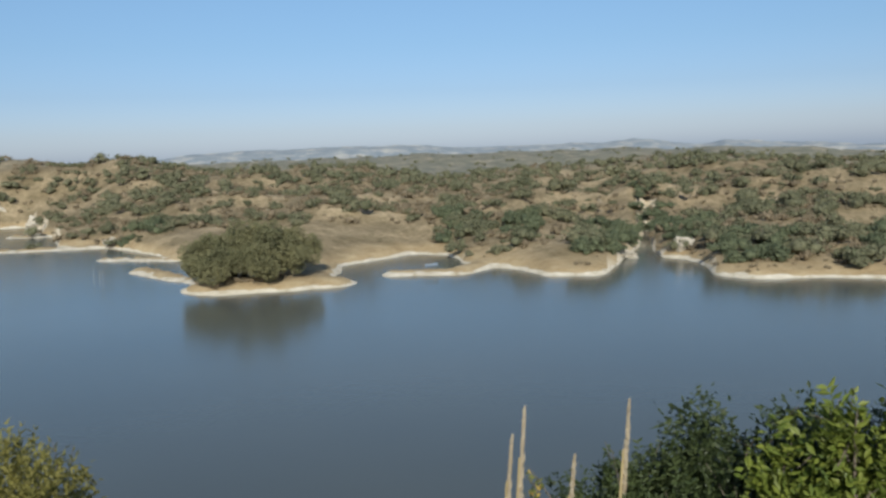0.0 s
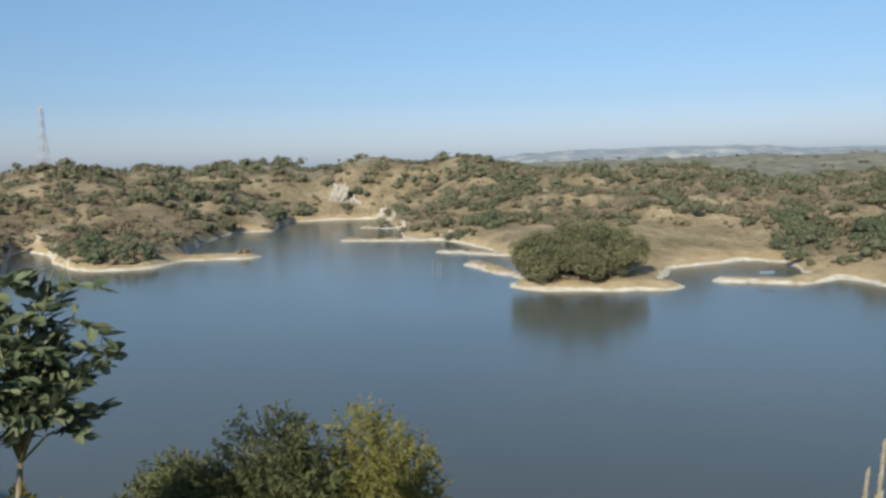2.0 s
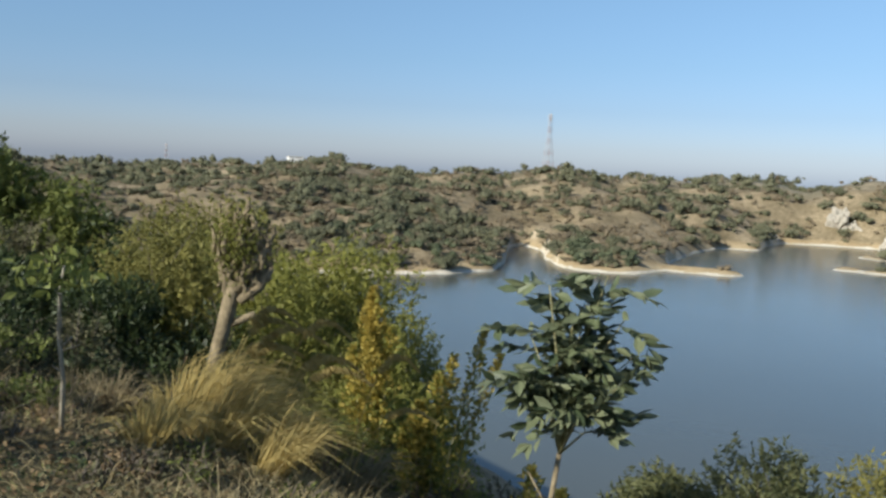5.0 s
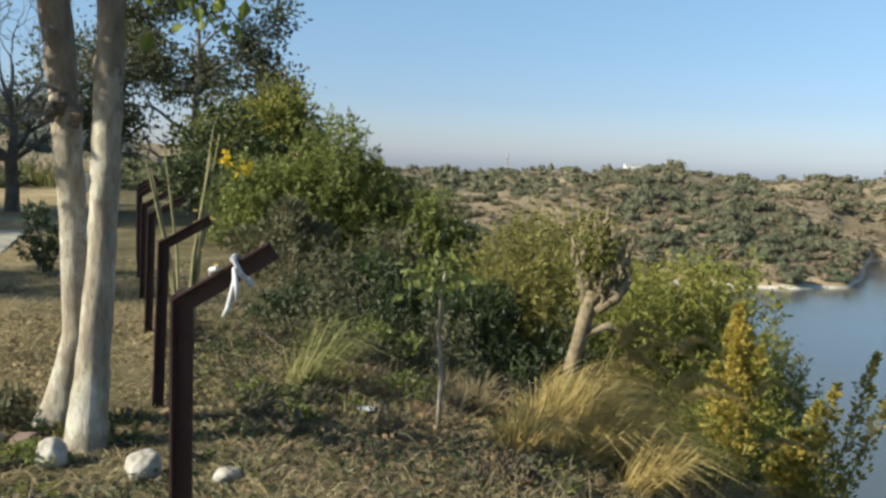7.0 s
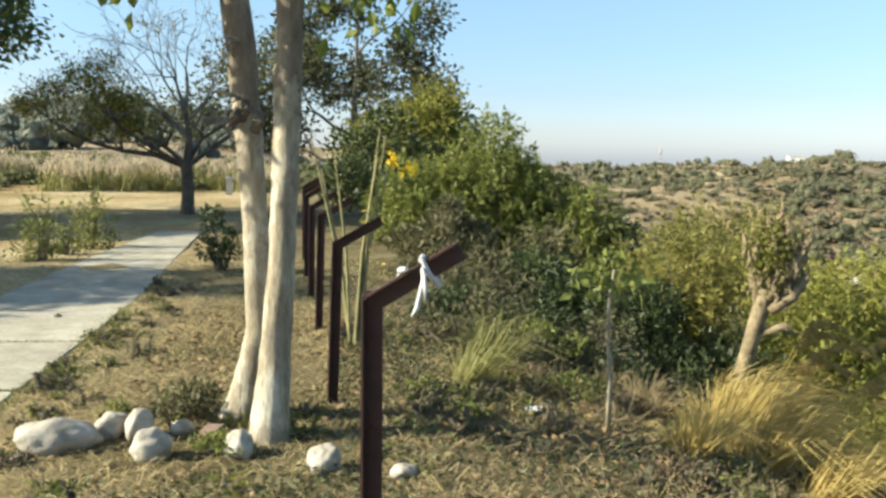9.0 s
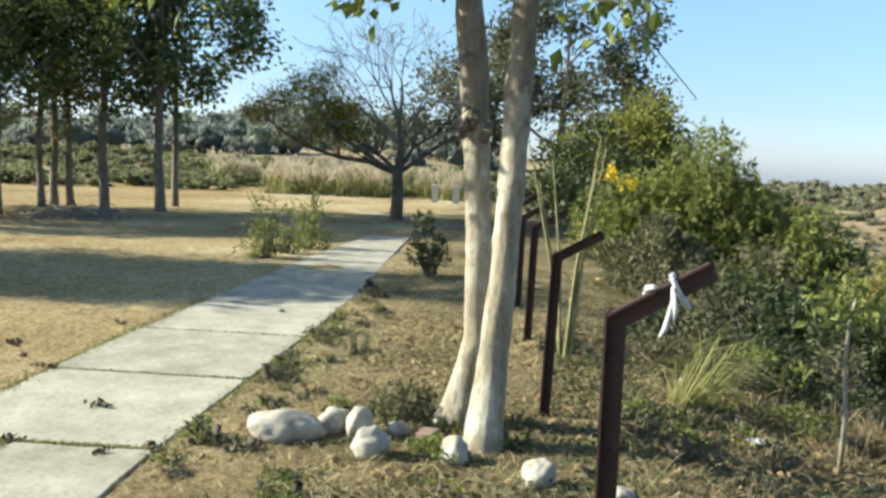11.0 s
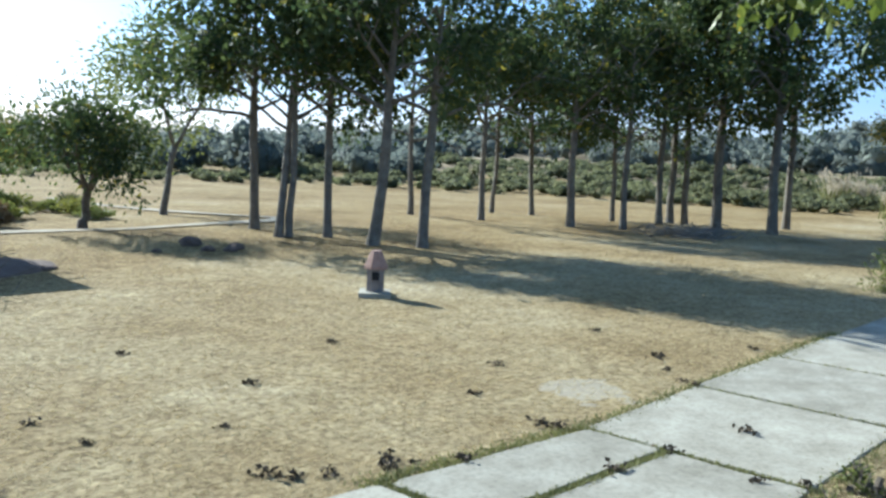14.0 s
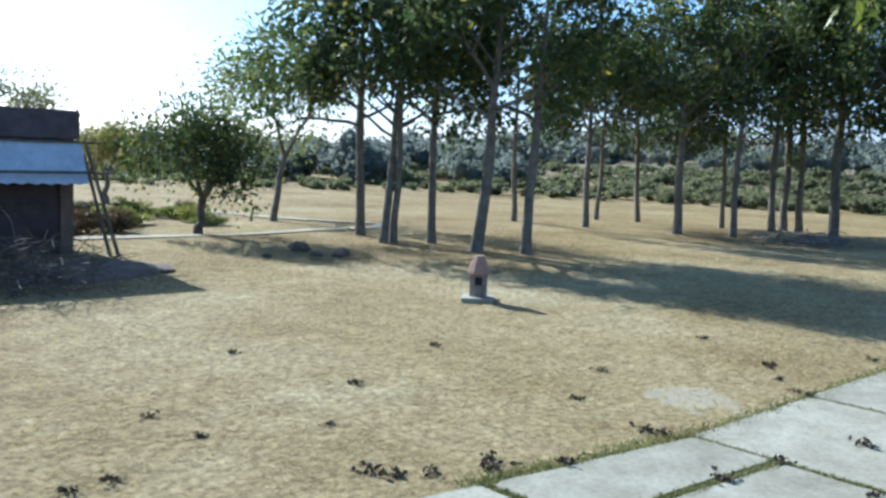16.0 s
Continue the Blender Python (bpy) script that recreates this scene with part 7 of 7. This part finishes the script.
boat = thing("rowing_boat", (0.6, 161.2, LAKE + 1.25), "small dull blue boat drawn up on the sandy spit", "boat", turn=15)
b = Build()
stations = [(-1.15, 0.35, 0.5), (-0.5, 0.5, 0.46), (0.2, 0.5, 0.48), (0.8, 0.34, 0.56), (1.2, 0.04, 0.68)]
vs, fs = [], []
for x, wd, hi in stations:
    vs += [(x, -wd, hi), (x, -wd * 0.7, 0.1), (x, wd * 0.7, 0.1), (x, wd, hi), (x, wd * 0.85, hi), (x, wd * 0.6, 0.16), (x, -wd * 0.6, 0.16), (x, -wd * 0.85, hi)]
for n in range(len(stations) - 1):
    fs += [(n * 8 + k, n * 8 + (k + 1) % 8, n * 8 + 8 + (k + 1) % 8, n * 8 + 8 + k) for k in range(8)]
b.add(vs, fs + [tuple(range(8)), tuple(range(32, 40))[::-1]])
part("hull", b, BLUE, boat)
for x in (-0.5, 0.25):
    b = Build()
    b.box((0.2, 0.86, 0.04), pose(x, 0, 0.42))
    part("thwart", b, BARK_GREY, boat)
for x, y in ((-57.5, 158), (-58.8, 160), (-61, 163)):
    pole = thing("water_pole", (x, y, LAKE - 1.2), "thin pale marker pole standing in the water", "pole", "poles in the water")
    b = Build()
    b.tube([(0, 0, 0), (0.1, 0, 4.0)], [0.04, 0.03], 5)
    part("shaft", b, BARK_GREY, pole)

# ---- clods and dry leaves on the lawn and path ----
rng = np.random.default_rng(81)
spots = [(-6.06, -2.93), (-4.6, -2.37), (-5.26, -2.25), (-4.5, -1.89), (-4.65, -1.71), (-4.52, -3.01), (-5.45, -4.15), (-4.7, -3.76), (-3.5, -3.17), (-3.7, -3.02), (-3.07, -3.3), (-2.88, -3.51), (-6.63, -3.49), (-6.32, -3.26),
         (-7.58, -3.12), (-8.5, -2.01), (-3.79, -4.81), (-3.15, -4.2), (-3.12, -3.33), (-2.44, -4.86), (-1.91, -4.08), (-1.72, -4.06), (-4.12, -2.43), (-3.35, -3.2), (-3.45, -3.28), (-2.95, -3.4), (-6.1, -3.02), (-4.5, -3.1), (-2.5, -4.4), (-7.2, -4.4), (-3.6, -6.0), (-5.0, -5.4)]
for x, y in spots:
    b = Build()
    cc = rng.normal(0, 1, (26, 3)) * np.array([0.035, 0.035, 0.014]) + [0, 0, 0.02]
    cc[:, 2] = np.abs(cc[:, 2])
    b.leaves(cc, rng.normal(size=(26, 3)), rng.uniform(0.03, 0.06, 26), 0.6, rng)
    cl = new("leaf_clump", b.mesh("leaf_clump", DUNG))
    on = abs(y - path_mid(x)) < 0.66 or (x > -4.6 and -3.05 < y < -1.67)
    cl.matrix_world = pose(x, y, ground_z(x, y) + (0.012 if on else 0.0), 0, 0, rng.uniform(0, 360)) @ Matrix.Scale(rng.uniform(0.45, 0.85), 4)
    tagged(cl, "small clump of dry brown leaves and clods", "leaf litter", "leaf clumps")

# ---- short grass ----
def turf(n, xr, yr, inside, hi, mat, label, width=0.0025, lean=0.6):
    x, y = rng.uniform(*xr, n), rng.uniform(*yr, n)
    d = np.hypot(x + 0.4, y)
    keep = inside(x, y) & (rng.uniform(size=n) < np.clip(5.0 / d, 0.1, 1) ** 1.5) & (d > 1.8)
    x, y = x[keep], y[keep]
    root = np.stack([x, y, height(x, y) - 0.004], 1)
    a, ln = rng.uniform(0, 6.28, len(x)), rng.uniform(0.4, 1.3, len(x)) * hi
    tip = root + np.stack([np.cos(a) * lean * ln, np.sin(a) * lean * ln, ln * rng.uniform(0.3, 1.0, len(x))], 1)
    b = Build()
    b.blades(root, tip, width * (1 + np.hypot(x, y) / 6)[:, None], 0.1, rng)
    tagged(new("short_grass", b.mesh("short_grass", mat)), label, "grass", kind="stuff")


def off_path(x, y):
    mid, half = np.interp(-x, PATH_AT, PATH_MID), np.interp(-x, PATH_AT, PATH_HALF)
    return (np.abs(y - mid) > half + 0.02) & ~((x > -4.6) & (y > -3.1 - 0.1 * (x + 3.2)) & (y < -1.66))


turf(95000, (-14, 1), (-13, -2.6), off_path, 0.024, STRAW, "short dry straw-coloured lawn grass", 0.0013, 1.5)
turf(20000, (-14, 1), (-8, -2.6), off_path, 0.03, STRAW, "loose lying straw on the lawn", 0.0009, 2.2)
turf(20000, (-13, -1), (-1.75, 1.2), off_path, 0.045, STRAW, "pale dry grass between path and slope", 0.0010, 1.6)
turf(30000, (-13, -1), (-1.75, 1.0), off_path, 0.04, STRAW_BROWN, "short dry grass between path and slope", 0.0010, 1.5)
turf(16000, (-13, -1), (-1.75, 1.5), lambda x, y: off_path(x, y) & (fractal(x, y, 0.9, 501, 3) > 0.05), 0.045, STRAW_GREEN, "low green weeds between path and slope", 0.0018, 1.2)
turf(7000, (-8.5, -3.5), (1.6, 4.2), lambda x, y: fractal(x, y, 1.0, 541, 2) > -0.1, 0.2, STRAW, "knee-high pale grass on the slope", 0.0009, 0.8)
turf(16000, (-11, 1), (0.6, 5.5), lambda x, y: fractal(x, y, 1.5, 531, 3) > 0.05, 0.09, STRAW, "pale dry grass on the slope", 0.0010, 1.2)
turf(32000, (-11, 1), (0.6, 5.5), lambda x, y: y < 5.5, 0.085, STRAW_BROWN, "dry brown grass on the slope", 0.0010, 1.2)
turf(30000, (-12, 1), (0.4, 8.5), lambda x, y: fractal(x, y, 1.2, 511, 3) > 0.0, 0.08, STRAW_GREEN, "low green weeds on the slope", 0.0016, 1.0)
turf(16000, (-12, 1), (0.4, 8.5), lambda x, y: fractal(x, y, 1.0, 521, 3) > 0.1, 0.05, LEAF_BUSH, "low leafy weeds on the slope", 0.003, 0.8)


def joint_weeds(x1, y1, x2, y2, n, wide):
    u = rng.uniform(0, 1, n)
    x, y = x1 + (x2 - x1) * u + rng.normal(0, wide, n), y1 + (y2 - y1) * u + rng.normal(0, wide, n)
    root = np.stack([x, y, height(x, y) - 0.003], 1)
    a = rng.uniform(0, 6.28, n)
    return root, root + np.stack([np.cos(a) * 0.015, np.sin(a) * 0.015, rng.uniform(0.008, 0.03, n)], 1)


b = Build()
for x1, y1, x2, y2, n, wide in ((-4.61, -2.9, -4.61, -1.67, 1300, 0.014), (-6.04, -2.93, -6.04, -1.62, 600, 0.01), (-7.46, -2.9, -7.46, -1.58, 300, 0.008), (-4.6, -2.39, -3.2, -2.52, 2600, 0.022), (-3.19, -3.1, -3.19, -2.5, 600, 0.02),
                                (-3.1, -3.12, -4.64, -2.92, 1700, 0.04), (-4.64, -2.92, -9.0, -2.9, 2200, 0.04), (-4.4, -1.64, -9.0, -1.54, 1600, 0.04)):
    r_, t_ = joint_weeds(x1, y1, x2, y2, n, wide)
    b.blades(r_, t_, 0.004, 0.1, rng)
tagged(new("joint_weeds", b.mesh("joint_weeds", STRAW_GREEN)), "thin green weeds in the slab joints and edges", "weeds", kind="stuff")

for k in range(64):
    x, y = rng.uniform(-8.2, -4.2), rng.uniform(0.35, 3.2)
    dry = k % 5 == 0
    spray_bush("weed_clump", x, y, ground_z(x, y) + rng.uniform(0.08, 0.22), "low dry brown weed clump on the slope" if dry else "low green weed clump on the slope", rng, rng.uniform(0.12, 0.3),
               LEAF_DEAD if dry else (LEAF_BUSH, LEAF_DUSK)[k % 2], 42, 12, 0.032, 0.14, "weeds", "weed clumps")
for k in range(44):
    x = -3.6 - 7.0 * (k / 44) + rng.normal(0, 0.12)
    y = path_mid(x) + 0.72 + abs(rng.normal(0, 0.22))
    spray_bush("weed_clump", x, y, ground_z(x, y) + rng.uniform(0.05, 0.16), "low dusty green weed clump at the path's edge", rng, rng.uniform(0.1, 0.24),
               (LEAF_BUSH, LEAF_DUSK, LEAF_BUSH)[k % 3], 46, 12, 0.029, 0.12, "weeds", "path-edge weeds")
for k in range(64):
    x, y = rng.uniform(-9.5, -3.6), rng.uniform(3.0, 7.0)
    if k < 14:
        x, y = rng.uniform(-6.9, -5.6), rng.uniform(3.5, 4.4)
    kind_ = k % 4
    spray_bush("slope_weed", x, y, ground_z(x, y) + rng.uniform(0.22, 0.45), ("dusty green weed on the slope", "dry brown weed on the slope", "olive weed on the slope", "dark green weed on the slope")[kind_], rng, rng.uniform(0.22, 0.42),
               (LEAF_BUSH, LEAF_DEAD, LEAF_OLIVE, LEAF_DUSK)[kind_], 55, 14, 0.042, 0.2, "weeds", "weeds on the slope")
# dry litter and matted straw between the path and the slope
rng = np.random.default_rng(95)
n_ = 9000
x, y = rng.uniform(-9.0, -2.6, n_), rng.uniform(-1.0, 3.0, n_)
keep = (fractal(x, y, 0.9, 501, 3) + rng.normal(0, 0.2, n_) > -0.05) & (y > np.array([path_mid(v) for v in x]) + 0.75)
x, y = x[keep], y[keep]
lay = np.stack([x, y, height(x, y) + rng.uniform(0.004, 0.03, len(x))], 1)
b = Build()
b.leaves(lay, rng.normal(size=lay.shape) * np.array([1, 1, 0.35]), rng.uniform(0.025, 0.06, len(x)), 0.55, rng)
tagged(new("leaf_litter", b.mesh("leaf_litter", LEAF_DEAD)), "dry brown leaves strewn on the ground", "leaf litter", kind="stuff")
n_ = 8000
x, y = rng.uniform(-9.0, -2.6, n_), rng.uniform(-1.0, 3.0, n_)
keep = (fractal(x, y, 0.7, 511, 3) + rng.normal(0, 0.15, n_) > 0.0) & (y > np.array([path_mid(v) for v in x]) + 0.75)
x, y = x[keep], y[keep]
a, ln_ = rng.uniform(0, 6.28, len(x)), rng.uniform(0.05, 0.17, len(x))
root = np.stack([x, y, height(x, y)], 1)
b = Build()
b.blades(root, root + np.stack([np.cos(a) * ln_, np.sin(a) * ln_, ln_ * rng.uniform(0.05, 0.6, len(x))], 1), 0.002, 0.2, rng)
tagged(new("matted_straw", b.mesh("matted_straw", STRAW)), "matted dry straw stalks on the ground", "grass", kind="stuff")
for n_, seed, leaf, label in ((26000, 521, LEAF_DUSK, "low dusty weeds creeping over the ground"), (13000, 527, LEAF_DARK, "low dark green weeds creeping over the ground")):
    x, y = rng.uniform(-9.0, -2.4, n_), rng.uniform(-1.0, 3.4, n_)
    keep = (fractal(x, y, 0.8, seed, 3) + rng.normal(0, 0.12, n_) > 0.0) & (y > np.array([path_mid(v) for v in x]) + 0.78) & ((x > -4.5) | (y > 0.25))
    x, y = x[keep], y[keep]
    at = np.stack([x, y, height(x, y) + rng.uniform(0.0, 0.07, len(x)) * (0.6 + fractal(x, y, 0.4, 531, 2))], 1)
    b = Build()
    b.leaves(at, rng.normal(size=at.shape) * np.array([1, 1, 0.6]), rng.uniform(0.02, 0.05, len(x)), 0.5, rng)
    tagged(new("ground_weeds", b.mesh("ground_weeds", leaf)), label, "weeds", kind="stuff")
for k in range(30):
    x, y = (rng.uniform(-5.9, -3.9), rng.uniform(-0.95, 0.1)) if k < 14 else (rng.uniform(-7.5, -4.9), rng.uniform(0.7, 1.6))
    if math.hypot(x + 4.5, y - 0.17) < 0.45 or math.hypot(x + 4.8, y + 0.24) < 0.25 or math.hypot(x + 4.95, y + 1.14) < 0.4:
        x -= 0.6
    spray_bush("weed_clump", x, y, ground_z(x, y) + rng.uniform(0.06, 0.18), "low green weed clump in the dry grass", rng, rng.uniform(0.12, 0.26),
               (LEAF_BUSH, LEAF_OLIVE, LEAF_BRIGHT)[k % 3], 60, 12, 0.03, 0.12, "weeds", "weeds in the dry grass")
# low green scrub beyond the footpath
rng = np.random.default_rng(93)
for k in range(16):
    x, y = rng.uniform(-9.4, -4.6), rng.uniform(-18.2, -15.2)
    bush("scrub_bush", x, y, "low olive scrub beyond the footpath", rng, rng.uniform(0.4, 0.75), rng.uniform(0.2, 0.42), (LEAF_OLIVE, LEAF_BUSH, LEAF_DUSK)[k % 3], 700, 0.07, 6, "bush", "scrub by the footpath")
# low hedge and rubble at the far side of the lawn
rng = np.random.default_rng(92)
for x, y in ((-5.2, -14.6), (-5.9, -14.9), (-6.6, -15.1), (-4.6, -14.4)):
    bush("hedge_bush", x, y, "low purplish-brown dry hedge bush", rng, 0.55, 0.42, LEAF_DEAD, 1400, 0.07, 6, "bush", "dry hedge")
for x, y, sc in ((-7.75, -11.4, 0.16), (-4.95, -9.95, 0.08), (-5.05, -9.98, 0.06), (-7.85, -10.6, 0.1), (-8.05, -10.75, 0.12), (-7.6, -10.75, 0.10), (-6.9, -10.9, 0.07)):
    bm = bmesh.new()
    bmesh.ops.create_icosphere(bm, subdivisions=3, radius=sc)
    for v in bm.verts:
        v.co = v.co * (1 + 0.4 * noise.noise(v.co * 9 + Vector((x, y, 0))))
        v.co.z *= 0.55
    me_ = bpy.data.meshes.new("rubble")
    bm.to_mesh(me_)
    bm.free()
    me_.materials.append(MUD)
    ru = new("rubble", me_)
    ru.matrix_world = pose(x, y, ground_z(x, y) + sc * 0.2)
    tagged(ru, "grey-brown lump of rubble on the lawn", "rubble", "rubble lumps")

# ---- odd scraps ----
rng = np.random.default_rng(97)
for x, y, turn, ln in ((-7.15, 1.36, 35, 0.16), (-5.75, 1.47, 70, 0.1)):
    bm = bmesh.new()
    bmesh.ops.create_grid(bm, x_segments=8, y_segments=4, size=0.5)
    for v in bm.verts:
        v.co = Vector((v.co.x * ln, v.co.y * 0.05, 0.012 + 0.012 * noise.noise(v.co * 5)))
    bmesh.ops.solidify(bm, geom=bm.faces[:], thickness=0.0015)
    me_ = bpy.data.meshes.new("litter")
    bm.to_mesh(me_)
    bm.free()
    me_.materials.append(CLOTH)
    sc = new("litter", me_)
    sc.matrix_world = pose(x, y, ground_z(x, y) + 0.03, 12, 0, turn)
    tagged(sc, "crumpled pale plastic scrap lying in the brush", "litter", "plastic scraps")
bm = bmesh.new()
bmesh.ops.create_cube(bm, size=1.0)
for v in bm.verts:
    v.co = Vector((v.co.x * 0.13, v.co.y * 0.085 * (1 + 0.3 * v.co.x), v.co.z * 0.025))
bmesh.ops.bevel(bm, geom=bm.edges[:], offset=0.006, segments=2, affect="EDGES")
me_ = bpy.data.meshes.new("flat_stone")
bm.to_mesh(me_)
bm.free()
me_.materials.append(MUD)
fl = new("flat_stone", me_)
fl.matrix_world = pose(-5.0, -0.4, 0.05, 24, -8, 40)
tagged(fl, "flat brown stone slab leaning among the weeds", "stone")
heap = thing("cuttings_heap", (-18.3, -8.7, ground_z(-18.3, -8.7)), "low heap of dry cut branches under the grove", "brush")
b = Build()
for k in range(260):
    p = Vector((rng.normal(0, 0.5), rng.normal(0, 0.5), abs(rng.normal(0.06, 0.07))))
    d = Vector((rng.normal(0, 1), rng.normal(0, 1), rng.normal(0.1, 0.25))).normalized()
    b.tube([p - d * 0.22, p + Vector(rng.normal(0, 0.03, 3)), p + d * 0.25], [0.011, 0.009, 0.004], 4, cap=False)
tagged(part("brush", b, BARK_GREY, heap), kind="stuff")
